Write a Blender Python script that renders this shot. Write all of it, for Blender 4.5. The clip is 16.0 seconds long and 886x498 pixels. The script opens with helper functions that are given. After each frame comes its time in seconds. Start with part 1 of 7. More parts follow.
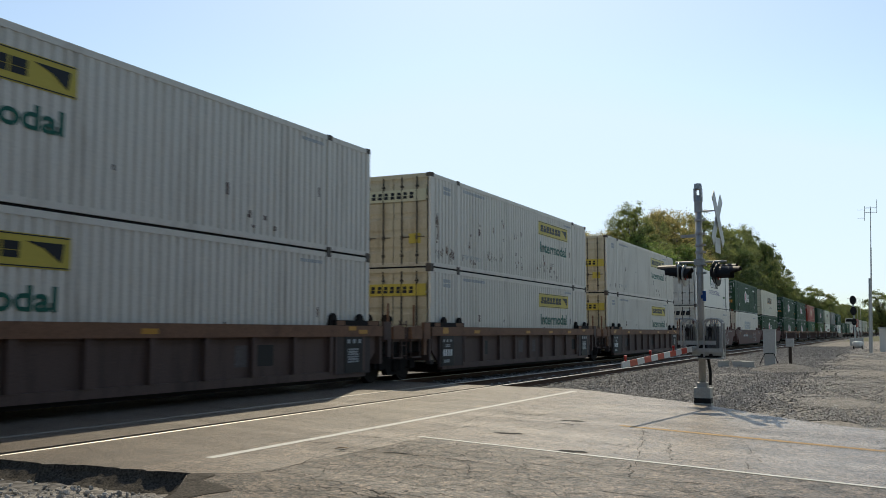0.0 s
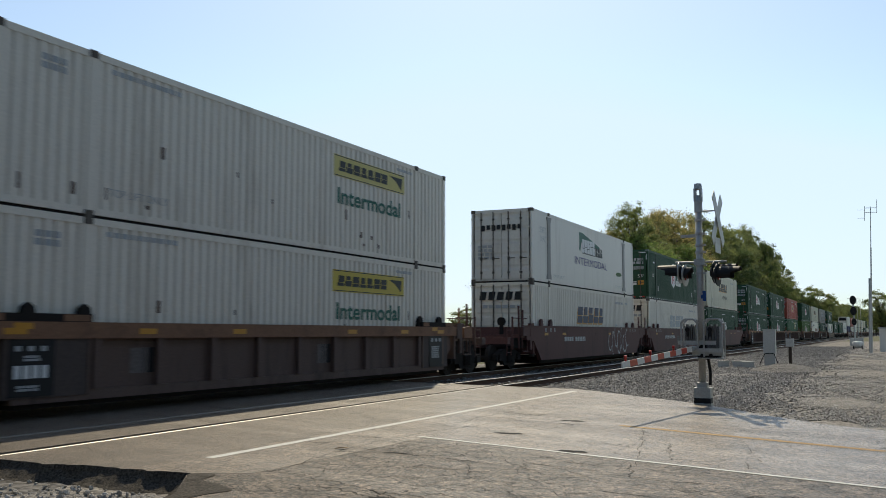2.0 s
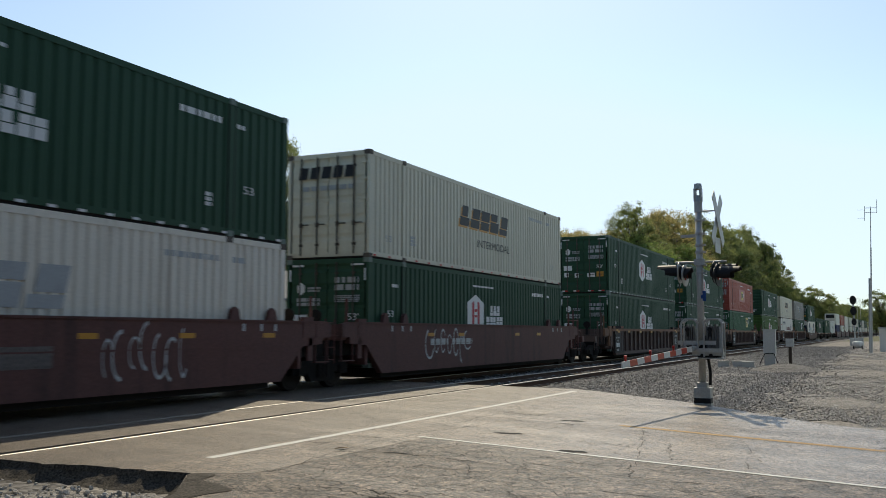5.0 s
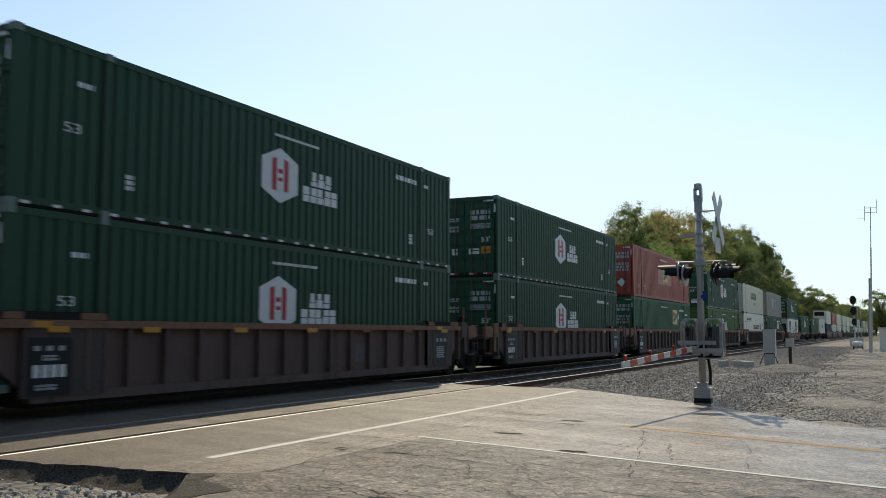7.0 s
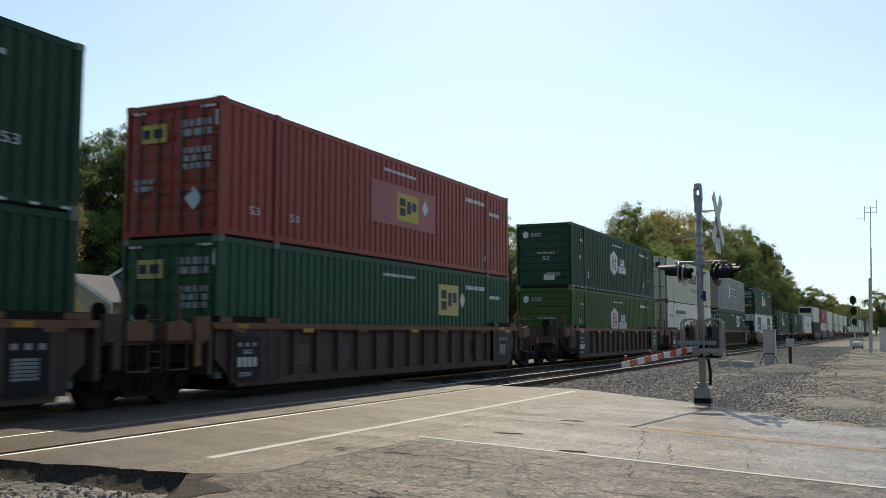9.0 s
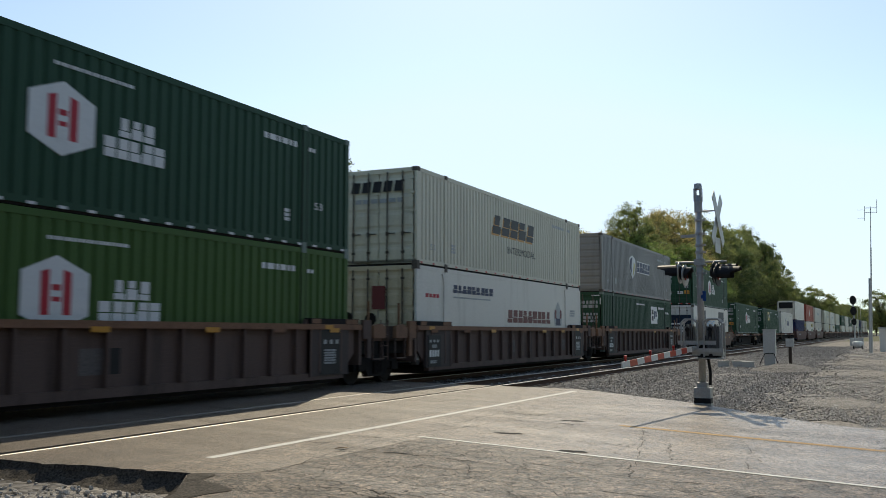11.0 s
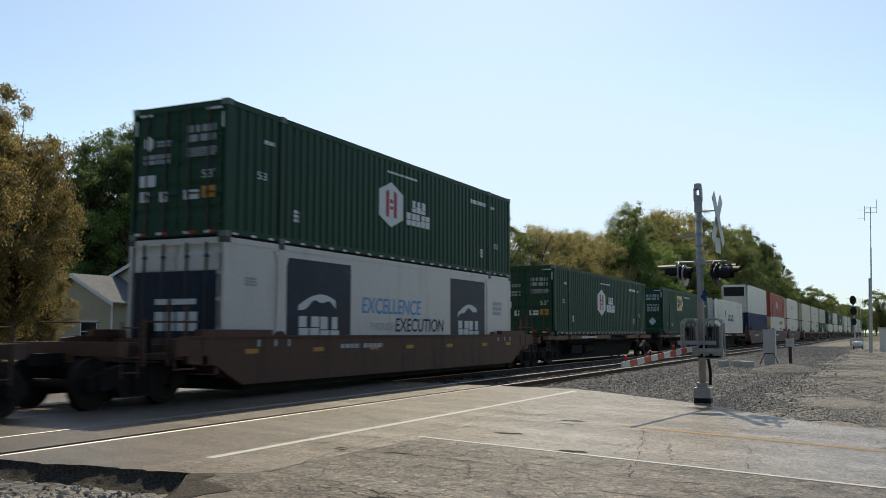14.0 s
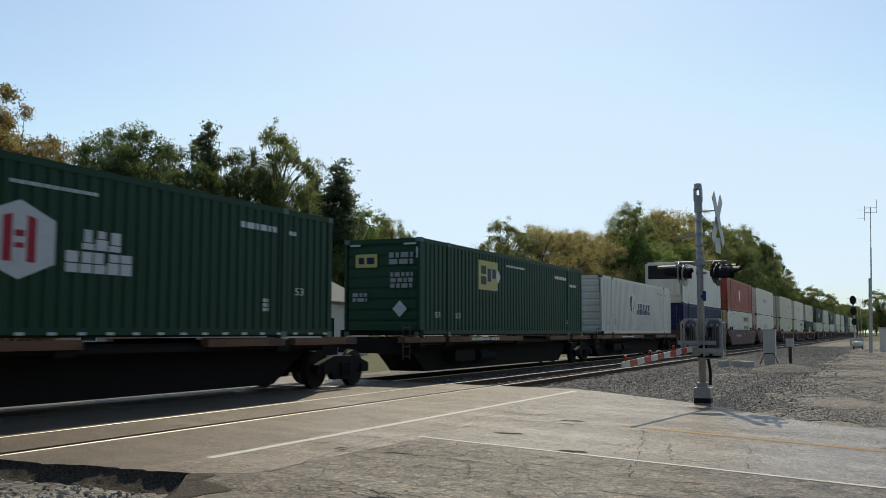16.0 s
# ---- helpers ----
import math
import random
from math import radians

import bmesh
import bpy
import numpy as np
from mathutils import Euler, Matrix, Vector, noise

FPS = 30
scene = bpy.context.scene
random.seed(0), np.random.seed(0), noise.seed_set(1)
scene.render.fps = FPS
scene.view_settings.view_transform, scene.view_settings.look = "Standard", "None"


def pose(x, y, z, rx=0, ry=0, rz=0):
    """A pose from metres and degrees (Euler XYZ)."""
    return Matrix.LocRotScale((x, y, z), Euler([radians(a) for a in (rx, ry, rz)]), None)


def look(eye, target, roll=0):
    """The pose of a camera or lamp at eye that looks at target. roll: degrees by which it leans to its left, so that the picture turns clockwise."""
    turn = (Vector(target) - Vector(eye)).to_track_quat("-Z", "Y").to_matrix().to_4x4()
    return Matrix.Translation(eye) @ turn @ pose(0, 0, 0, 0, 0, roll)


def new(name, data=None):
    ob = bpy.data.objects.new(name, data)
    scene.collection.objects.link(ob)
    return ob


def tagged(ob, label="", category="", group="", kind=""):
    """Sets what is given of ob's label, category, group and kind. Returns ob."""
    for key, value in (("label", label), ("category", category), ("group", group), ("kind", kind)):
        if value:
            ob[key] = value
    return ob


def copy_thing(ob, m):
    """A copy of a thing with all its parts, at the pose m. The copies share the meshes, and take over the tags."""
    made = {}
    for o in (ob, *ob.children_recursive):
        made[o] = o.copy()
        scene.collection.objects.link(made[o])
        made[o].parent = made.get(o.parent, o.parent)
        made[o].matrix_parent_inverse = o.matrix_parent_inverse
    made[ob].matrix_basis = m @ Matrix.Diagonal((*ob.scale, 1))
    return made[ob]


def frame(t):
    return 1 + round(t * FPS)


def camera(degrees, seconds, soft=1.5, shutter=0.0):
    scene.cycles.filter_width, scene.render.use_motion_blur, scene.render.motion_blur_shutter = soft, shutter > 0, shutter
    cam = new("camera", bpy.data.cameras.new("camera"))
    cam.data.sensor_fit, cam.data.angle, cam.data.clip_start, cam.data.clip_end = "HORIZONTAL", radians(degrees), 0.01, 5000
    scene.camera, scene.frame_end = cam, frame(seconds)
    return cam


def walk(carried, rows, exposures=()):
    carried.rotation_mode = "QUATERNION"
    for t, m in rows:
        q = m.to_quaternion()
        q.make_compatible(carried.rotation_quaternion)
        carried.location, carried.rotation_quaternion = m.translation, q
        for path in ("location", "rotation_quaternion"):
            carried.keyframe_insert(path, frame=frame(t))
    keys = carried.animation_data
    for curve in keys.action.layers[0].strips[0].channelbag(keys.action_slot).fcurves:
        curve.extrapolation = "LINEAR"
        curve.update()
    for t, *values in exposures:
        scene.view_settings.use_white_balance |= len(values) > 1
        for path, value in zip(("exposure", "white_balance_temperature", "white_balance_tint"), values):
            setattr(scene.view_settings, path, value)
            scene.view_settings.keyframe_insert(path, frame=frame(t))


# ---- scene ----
cam = camera(51.955, 16.0, soft=0.6, shutter=0.2)
EYE = pose(0, 0, 1.381, 95.225, -0.069, 25.468)
walk(cam, [(0.0, EYE), (16.0, EYE)], exposures=[(0.0, 0.02, 6500, 5), (3.0, 0.02, 6500, 5), (7.0, 0.12, 6500, 5), (9.0, 0.12, 6500, 5), (12.5, 0.07, 6500, 5), (14.5, -0.05, 6500, 5), (16.0, -0.13, 6500, 4)])

# ---- daylight ----
SUN_WAY = Vector((-0.35, 0.86, 1.0)).normalized()   # towards the sun
world = bpy.data.worlds.new("world")
scene.world = world
world.use_nodes = True
wn = world.node_tree.nodes
sky = wn.new("ShaderNodeTexSky")
sky.sky_type, sky.sun_disc = "NISHITA", False
sky.sun_elevation = math.asin(SUN_WAY.z)
sky.sun_rotation = math.atan2(SUN_WAY.x, SUN_WAY.y)
sky.air_density, sky.dust_density, sky.ozone_density = 1.0, 0.7, 0.5
wn["Background"].inputs[1].default_value = 0.137
# thin even haze: no part of the sky is brighter than pale blue
haze = wn.new("ShaderNodeMix")
haze.data_type, haze.blend_type = "RGBA", "DARKEN"
haze.inputs["Factor"].default_value = 0.85
haze.inputs["B"].default_value = (5.5, 6.5, 7.9, 1)
world.node_tree.links.new(sky.outputs[0], haze.inputs["A"])
world.node_tree.links.new(haze.outputs["Result"], wn["Background"].inputs[0])
sun = new("sun", bpy.data.lights.new("sun", "SUN"))
sun.data.energy, sun.data.angle, sun.data.color = 3.7, radians(0.53), (1.0, 0.86, 0.66)
sun.matrix_world = look(SUN_WAY * 50, (0, 0, 0))


# ---- materials ----
def material(name, color, rough=0.6, metal=0.0, spread=0.25, scale=3.0, fine=60.0, bump=0.15, dirt=None, dirt_amount=0.3, streak=False, coords="Object", per_object=0.0, spec=0.22):
    """A surface with coarse stains, fine grain and relief."""
    m = bpy.data.materials.new(name)
    m.use_nodes = True
    n, l = m.node_tree.nodes, m.node_tree.links
    b = n["Principled BSDF"]
    tc = n.new("ShaderNodeTexCoord")
    mp = n.new("ShaderNodeMapping")
    if streak:
        mp.inputs["Scale"].default_value = (1, 1, 0.12)
    l.new(tc.outputs[coords], mp.inputs[0])
    coarse = n.new("ShaderNodeTexNoise")
    coarse.inputs["Scale"].default_value, coarse.inputs["Detail"].default_value = scale, 6
    coarse.inputs["Roughness"].default_value = 0.65
    l.new(mp.outputs[0], coarse.inputs["Vector"])
    grain = n.new("ShaderNodeTexNoise")
    grain.inputs["Scale"].default_value, grain.inputs["Detail"].default_value = fine, 3
    l.new(tc.outputs[coords], grain.inputs["Vector"])
    ramp = n.new("ShaderNodeValToRGB")
    ramp.color_ramp.elements[0].position, ramp.color_ramp.elements[1].position = 0.52, 0.78
    ramp.color_ramp.elements[0].color, ramp.color_ramp.elements[1].color = (0, 0, 0, 1), (dirt_amount,) * 3 + (1,)
    l.new(coarse.outputs["Fac"], ramp.inputs[0])
    mix = n.new("ShaderNodeMix")
    mix.data_type = "RGBA"
    mix.inputs["A"].default_value = (*color, 1)
    mix.inputs["B"].default_value = (*(dirt or [c * 0.45 for c in color]), 1)
    l.new(ramp.outputs[0], mix.inputs["Factor"])
    hsv = n.new("ShaderNodeHueSaturation")
    l.new(mix.outputs["Result"], hsv.inputs["Color"])
    rng = n.new("ShaderNodeMapRange")
    rng.inputs["From Min"].default_value, rng.inputs["From Max"].default_value = 0.3, 0.7
    rng.inputs["To Min"].default_value, rng.inputs["To Max"].default_value = 1 - spread, 1 + spread
    l.new(grain.outputs["Fac"], rng.inputs["Value"])
    value = rng.outputs["Result"]
    if per_object:
        info = n.new("ShaderNodeObjectInfo")
        r2 = n.new("ShaderNodeMapRange")
        r2.inputs["To Min"].default_value, r2.inputs["To Max"].default_value = 1 - per_object, 1 + per_object
        l.new(info.outputs["Random"], r2.inputs["Value"])
        mul = n.new("ShaderNodeMath")
        mul.operation = "MULTIPLY"
        l.new(value, mul.inputs[0])
        l.new(r2.outputs["Result"], mul.inputs[1])
        value = mul.outputs[0]
    l.new(value, hsv.inputs["Value"])
    l.new(hsv.outputs["Color"], b.inputs["Base Color"])
    b.inputs["Roughness"].default_value, b.inputs["Metallic"].default_value = rough, metal
    b.inputs["Specular IOR Level"].default_value = spec
    if bump:
        bp = n.new("ShaderNodeBump")
        bp.inputs["Strength"].default_value, bp.inputs["Distance"].default_value = bump, 0.01
        l.new(grain.outputs["Fac"], bp.inputs["Height"])
        l.new(bp.outputs[0], b.inputs["Normal"])
    return m


def leaf_material(name, color, other):
    """Thin leaves that let part of the light through, two hues mixed leaf by leaf."""
    m = bpy.data.materials.new(name)
    m.use_nodes = True
    n, l = m.node_tree.nodes, m.node_tree.links
    b = n["Principled BSDF"]
    geo = n.new("ShaderNodeNewGeometry")
    ramp = n.new("ShaderNodeValToRGB")
    e = ramp.color_ramp.elements
    e[0].color, e[1].color = (*[c * 0.55 for c in color], 1), (*[c * 1.3 for c in other], 1)
    mid = e.new(0.55)
    mid.color = (*color, 1)
    l.new(geo.outputs["Random Per Island"], ramp.inputs[0])
    l.new(ramp.outputs[0], b.inputs["Base Color"])
    b.inputs["Roughness"].default_value = 0.55
    tr = n.new("ShaderNodeBsdfTranslucent")
    bright = n.new("ShaderNodeHueSaturation")
    bright.inputs["Value"].default_value, bright.inputs["Saturation"].default_value = 2.1, 0.98
    l.new(ramp.outputs[0], bright.inputs["Color"])
    l.new(bright.outputs[0], tr.inputs["Color"])
    mx = n.new("ShaderNodeMixShader")
    mx.inputs[0].default_value = 0.5
    l.new(b.outputs[0], mx.inputs[1])
    l.new(tr.outputs[0], mx.inputs[2])
    l.new(mx.outputs[0], n["Material Output"].inputs["Surface"])
    return m


def gravel_material(name, light, dark, scale, brown=None):
    """Loose stones: cells of several greys with relief, and broad drifts of dust."""
    m = bpy.data.materials.new(name)
    m.use_nodes = True
    n, l = m.node_tree.nodes, m.node_tree.links
    b = n["Principled BSDF"]
    tc = n.new("ShaderNodeTexCoord")
    vor = n.new("ShaderNodeTexVoronoi")
    vor.inputs["Scale"].default_value = scale
    l.new(tc.outputs["Object"], vor.inputs["Vector"])
    sep = n.new("ShaderNodeSeparateColor")
    l.new(vor.outputs["Color"], sep.inputs[0])
    mix = n.new("ShaderNodeMix")
    mix.data_type = "RGBA"
    mix.inputs["A"].default_value, mix.inputs["B"].default_value = (*dark, 1), (*light, 1)
    l.new(sep.outputs[0], mix.inputs["Factor"])
    noi = n.new("ShaderNodeTexNoise")
    noi.inputs["Scale"].default_value, noi.inputs["Detail"].default_value = 0.45, 8
    noi.inputs["Roughness"].default_value = 0.7
    l.new(tc.outputs["Object"], noi.inputs["Vector"])
    ramp = n.new("ShaderNodeValToRGB")
    ramp.color_ramp.elements[0].position, ramp.color_ramp.elements[1].position = 0.4, 0.66
    ramp.color_ramp.elements[1].color = (0.6, 0.6, 0.6, 1)
    l.new(noi.outputs["Fac"], ramp.inputs[0])
    mx2 = n.new("ShaderNodeMix")
    mx2.data_type = "RGBA"
    l.new(ramp.outputs[0], mx2.inputs["Factor"])
    l.new(mix.outputs["Result"], mx2.inputs["A"])
    mx2.inputs["B"].default_value = (*(brown or [c * 0.8 for c in light]), 1)
    l.new(mx2.outputs["Result"], b.inputs["Base Color"])
    b.inputs["Roughness"].default_value = 0.9
    b.inputs["Specular IOR Level"].default_value = 0.1
    bp = n.new("ShaderNodeBump")
    bp.inputs["Strength"].default_value, bp.inputs["Distance"].default_value = 0.9, 0.03
    l.new(vor.outputs["Distance"], bp.inputs["Height"])
    bp.invert = True
    l.new(bp.outputs[0], b.inputs["Normal"])
    return m


def asphalt_material(name, color, crack, grain_scale=180, crack_scale=0.9, crack_width=0.02, patch=0.35, spared=0.46, mottle=1.1, speck=0.8, rough=0.55, gloss=0.4, lanes=0.0):
    """Asphalt with aggregate grain, tar stains, tyre polish and wandering cracks."""
    m = bpy.data.materials.new(name)
    m.use_nodes = True
    n, l = m.node_tree.nodes, m.node_tree.links
    b = n["Principled BSDF"]
    tc = n.new("ShaderNodeTexCoord")
    g = n.new("ShaderNodeTexVoronoi")
    g.inputs["Scale"].default_value = grain_scale
    l.new(tc.outputs["Object"], g.inputs["Vector"])
    sep = n.new("ShaderNodeSeparateColor")
    l.new(g.outputs["Color"], sep.inputs[0])
    big = n.new("ShaderNodeTexNoise")
    big.inputs["Scale"].default_value, big.inputs["Detail"].default_value, big.inputs["Roughness"].default_value = mottle, 12, 0.78
    l.new(tc.outputs["Object"], big.inputs["Vector"])
    r1 = n.new("ShaderNodeMapRange")
    r1.inputs["From Min"].default_value, r1.inputs["From Max"].default_value = 0.3, 0.7
    r1.inputs["To Min"].default_value, r1.inputs["To Max"].default_value = 1 - patch, 1 + patch
    l.new(big.outputs["Fac"], r1.inputs["Value"])
    r2 = n.new("ShaderNodeMapRange")
    r2.inputs["To Min"].default_value, r2.inputs["To Max"].default_value = 1 - speck, 1 + speck
    l.new(sep.outputs[0], r2.inputs["Value"])
    mul = n.new("ShaderNodeMath")
    mul.operation = "MULTIPLY"
    l.new(r1.outputs["Result"], mul.inputs[0])
    grit = n.new("ShaderNodeTexVoronoi")
    grit.inputs["Scale"].default_value = grain_scale * 3.3
    l.new(tc.outputs["Object"], grit.inputs["Vector"])
    sep2 = n.new("ShaderNodeSeparateColor")
    l.new(grit.outputs["Color"], sep2.inputs[0])
    r3 = n.new("ShaderNodeMapRange")
    r3.inputs["To Min"].default_value, r3.inputs["To Max"].default_value = 0.45, 1.55
    l.new(sep2.outputs[0], r3.inputs["Value"])
    fine = n.new("ShaderNodeMath")
    fine.operation = "MULTIPLY"
    l.new(r2.outputs["Result"], fine.inputs[0])
    l.new(r3.outputs["Result"], fine.inputs[1])
    l.new(fine.outputs[0], mul.inputs[1])
    # cracks along the borders of warped cells
    warp = n.new("ShaderNodeTexNoise")
    warp.inputs["Scale"].default_value, warp.inputs["Detail"].default_value = 2.2, 9
    l.new(tc.outputs["Object"], warp.inputs["Vector"])
    vm = n.new("ShaderNodeMixRGB")
    vm.blend_type = "ADD"
    vm.inputs[0].default_value = 0.9
    l.new(tc.outputs["Object"], vm.inputs[1])
    l.new(warp.outputs["Color"], vm.inputs[2])
    cells = n.new("ShaderNodeTexVoronoi")
    cells.feature = "DISTANCE_TO_EDGE"
    cells.inputs["Scale"].default_value = crack_scale
    l.new(vm.outputs[0], cells.inputs["Vector"])
    lt = n.new("ShaderNodeMapRange")
    lt.inputs["From Min"].default_value, lt.inputs["From Max"].default_value = crack_width * 0.3, crack_width
    l.new(cells.outputs["Distance"], lt.inputs["Value"])
    hole = n.new("ShaderNodeTexNoise")
    hole.inputs["Scale"].default_value, hole.inputs["Detail"].default_value = 0.5, 3
    l.new(tc.outputs["Object"], hole.inputs["Vector"])
    part_of = n.new("ShaderNodeMapRange")
    part_of.inputs["From Min"].default_value, part_of.inputs["From Max"].default_value = spared, spared + 0.1
    part_of.inputs["To Min"].default_value, part_of.inputs["To Max"].default_value = 1, 0
    l.new(hole.outputs["Fac"], part_of.inputs["Value"])
    mxm = n.new("ShaderNodeMath")
    mxm.operation = "MAXIMUM"
    l.new(lt.outputs["Result"], mxm.inputs[0])
    l.new(part_of.outputs["Result"], mxm.inputs[1])
    col = n.new("ShaderNodeMix")
    col.data_type = "RGBA"
    col.inputs["A"].default_value, col.inputs["B"].default_value = (*crack, 1), (*color, 1)
    l.new(mxm.outputs[0], col.inputs["Factor"])
    hsv = n.new("ShaderNodeHueSaturation")
    l.new(col.outputs["Result"], hsv.inputs["Color"])
    l.new(mul.outputs[0], hsv.inputs["Value"])
    l.new(hsv.outputs[0], b.inputs["Base Color"])
    b.inputs["Roughness"].default_value = rough
    b.inputs["Specular IOR Level"].default_value = gloss
    # some grains are worn smooth and glint
    glint = n.new("ShaderNodeMapRange")
    glint.inputs["To Min"].default_value, glint.inputs["To Max"].default_value = rough - 0.2, rough + 0.2
    l.new(sep2.outputs[1], glint.inputs["Value"])
    l.new(glint.outputs["Result"], b.inputs["Roughness"])
    if lanes:
        # stretched along the way of the wheels
        turn = n.new("ShaderNodeMapping")
        turn.inputs["Rotation"].default_value = (0, 0, radians(15))
        l.new(tc.outputs["Object"], turn.inputs[0])
        stretch = n.new("ShaderNodeMapping")
        stretch.inputs["Scale"].default_value = (0.10, 1.5, 1.0)
        l.new(turn.outputs[0], stretch.inputs[0])
        band = n.new("ShaderNodeTexNoise")
        band.inputs["Scale"].default_value, band.inputs["Detail"].default_value, band.inputs["Roughness"].default_value = 1.0, 7, 0.62
        l.new(stretch.outputs[0], band.inputs["Vector"])
        shine = n.new("ShaderNodeMapRange")
        shine.inputs["From Min"].default_value, shine.inputs["From Max"].default_value = 0.36, 0.66
        shine.inputs["To Min"].default_value, shine.inputs["To Max"].default_value = max(0.05, gloss - lanes), min(1.0, gloss + lanes)
        l.new(band.outputs["Fac"], shine.inputs["Value"])
        l.new(shine.outputs["Result"], b.inputs["Specular IOR Level"])
        wear = n.new("ShaderNodeMapRange")
        wear.inputs["From Min"].default_value, wear.inputs["From Max"].default_value = 0.34, 0.68
        wear.inputs["To Min"].default_value, wear.inputs["To Max"].default_value = 1 - lanes * 0.62, 1 + lanes * 0.62
        l.new(band.outputs["Fac"], wear.inputs["Value"])
        both = n.new("ShaderNodeMath")
        both.operation = "MULTIPLY"
        l.new(mul.outputs[0], both.inputs[0])
        l.new(wear.outputs["Result"], both.inputs[1])
        l.new(both.outputs[0], hsv.inputs["Value"])
    add = n.new("ShaderNodeMath")
    add.operation = "MULTIPLY_ADD"
    add.inputs[1].default_value = 3.0
    l.new(mxm.outputs[0], add.inputs[0])
    l.new(sep.outputs[1], add.inputs[2])
    bp = n.new("ShaderNodeBump")
    bp.inputs["Strength"].default_value, bp.inputs["Distance"].default_value = 1.0, 0.02
    l.new(add.outputs[0], bp.inputs["Height"])
    l.new(bp.outputs[0], b.inputs["Normal"])
    return m


RUST = (0.10, 0.045, 0.025)
M_WHITE = material("white_container_paint", (0.70, 0.645, 0.545), 0.5, spread=0.08, scale=2.2, fine=25, dirt=(0.30, 0.24, 0.17), dirt_amount=0.55, streak=True, bump=0.05)
M_CREAM = material("cream_container_paint", (0.60, 0.565, 0.44), 0.5, spread=0.06, scale=2.2, fine=25, dirt=(0.26, 0.2, 0.13), dirt_amount=0.4, streak=True, bump=0.05)
M_SMOOTH = material("white_smooth_panel", (0.64, 0.605, 0.54), 0.4, spread=0.05, scale=1.6, fine=14, dirt=(0.36, 0.32, 0.26), dirt_amount=0.5, streak=True, bump=0.03)
M_TAN = material("grimy_door_paint", (0.52, 0.45, 0.31), 0.6, spread=0.1, scale=2.5, fine=25, dirt=(0.17, 0.11, 0.06), dirt_amount=0.65, streak=True, bump=0.06)
M_GREEN = material("dark_green_container_paint", (0.024, 0.066, 0.035), 0.6, spread=0.09, scale=2.0, fine=25, dirt=(0.012, 0.04, 0.022), dirt_amount=0.5, streak=True, bump=0.05)
M_GREEN2 = material("mid_green_container_paint", (0.041, 0.108, 0.053), 0.6, spread=0.09, scale=2.0, fine=25, dirt=(0.02, 0.06, 0.03), dirt_amount=0.4, streak=True, bump=0.05)
M_OLIVE = material("yellowish_green_container_paint", (0.058, 0.115, 0.026), 0.6, spread=0.09, scale=2.0, fine=25, dirt=(0.03, 0.06, 0.015), dirt_amount=0.4, streak=True, bump=0.05)
M_RED = material("faded_red_container_paint", (0.34, 0.070, 0.048), 0.5, spread=0.08, scale=2.0, fine=25, dirt=(0.15, 0.04, 0.03), dirt_amount=0.4, streak=True, bump=0.05)
M_PINK = material("sun_bleached_pink_paint", (0.42, 0.13, 0.12), 0.5, spread=0.06, scale=2.0, fine=25, dirt_amount=0.2, bump=0.05)
M_GREY = material("grey_container_paint", (0.23, 0.22, 0.205), 0.5, spread=0.06, scale=2.0, fine=25, dirt=(0.13, 0.12, 0.11), dirt_amount=0.4, streak=True, bump=0.05)
M_NAVY = material("navy_container_paint", (0.010, 0.018, 0.075), 0.6, spread=0.08, scale=2.0, fine=25, dirt_amount=0.4, streak=True, bump=0.05)
M_BROWN = material("brown_well_car_paint", (0.112, 0.073, 0.059), 0.7, spread=0.15, scale=1.6, fine=30, dirt=(0.032, 0.022, 0.019), dirt_amount=0.9, streak=True, bump=0.12)
M_RUSTY = material("rusty_orange_sill_paint", (0.20, 0.105, 0.06), 0.7, spread=0.2, scale=1.3, fine=30, dirt=(0.07, 0.04, 0.03), dirt_amount=0.85, bump=0.12)
M_MAROON = material("maroon_well_car_paint", (0.112, 0.050, 0.043), 0.65, spread=0.18, scale=1.5, fine=25, dirt=(0.035, 0.024, 0.022), dirt_amount=0.95, streak=True, bump=0.08)
M_ORANGE = material("orange_brown_well_car_paint", (0.115, 0.060, 0.040), 0.65, spread=0.2, scale=1.5, fine=25, dirt=(0.035, 0.024, 0.02), dirt_amount=1.0, streak=True, bump=0.08)
M_ENDPANEL = material("sooty_brown_panel", (0.070, 0.052, 0.046), 0.7, spread=0.2, scale=1.6, fine=30, dirt=(0.022, 0.018, 0.016), dirt_amount=0.9, streak=True, bump=0.12)
M_BLACKISH = material("grimy_running_gear", (0.016, 0.0135, 0.012), 0.9, spread=0.25, scale=3, fine=40, dirt=(0.035, 0.025, 0.018), dirt_amount=0.5)
M_WHEEL = material("wheel_steel", (0.028, 0.022, 0.018), 0.75, metal=0.2, spread=0.2, scale=4, fine=40)
M_STEEL = material("polished_rail_head", (0.26, 0.245, 0.23), 0.45, metal=1.0, spread=0.08, scale=5, fine=60, bump=0.02)
M_RAIL = material("rusty_rail_web", (0.09, 0.05, 0.032), 0.85, spread=0.25, scale=5, fine=60)
M_GALV = material("galvanised_steel", (0.42, 0.42, 0.40), 0.5, metal=0.35, spread=0.1, scale=3, fine=30, dirt=(0.24, 0.23, 0.21), dirt_amount=0.6, bump=0.05)
M_ALU = material("aluminium_cabinet", (0.44, 0.44, 0.42), 0.45, metal=0.4, spread=0.08, scale=2, fine=20, dirt=(0.25, 0.24, 0.22), dirt_amount=0.5, bump=0.04)
M_BLACK = material("matt_black_paint", (0.012, 0.012, 0.013), 0.55, spread=0.2, scale=4, fine=30)
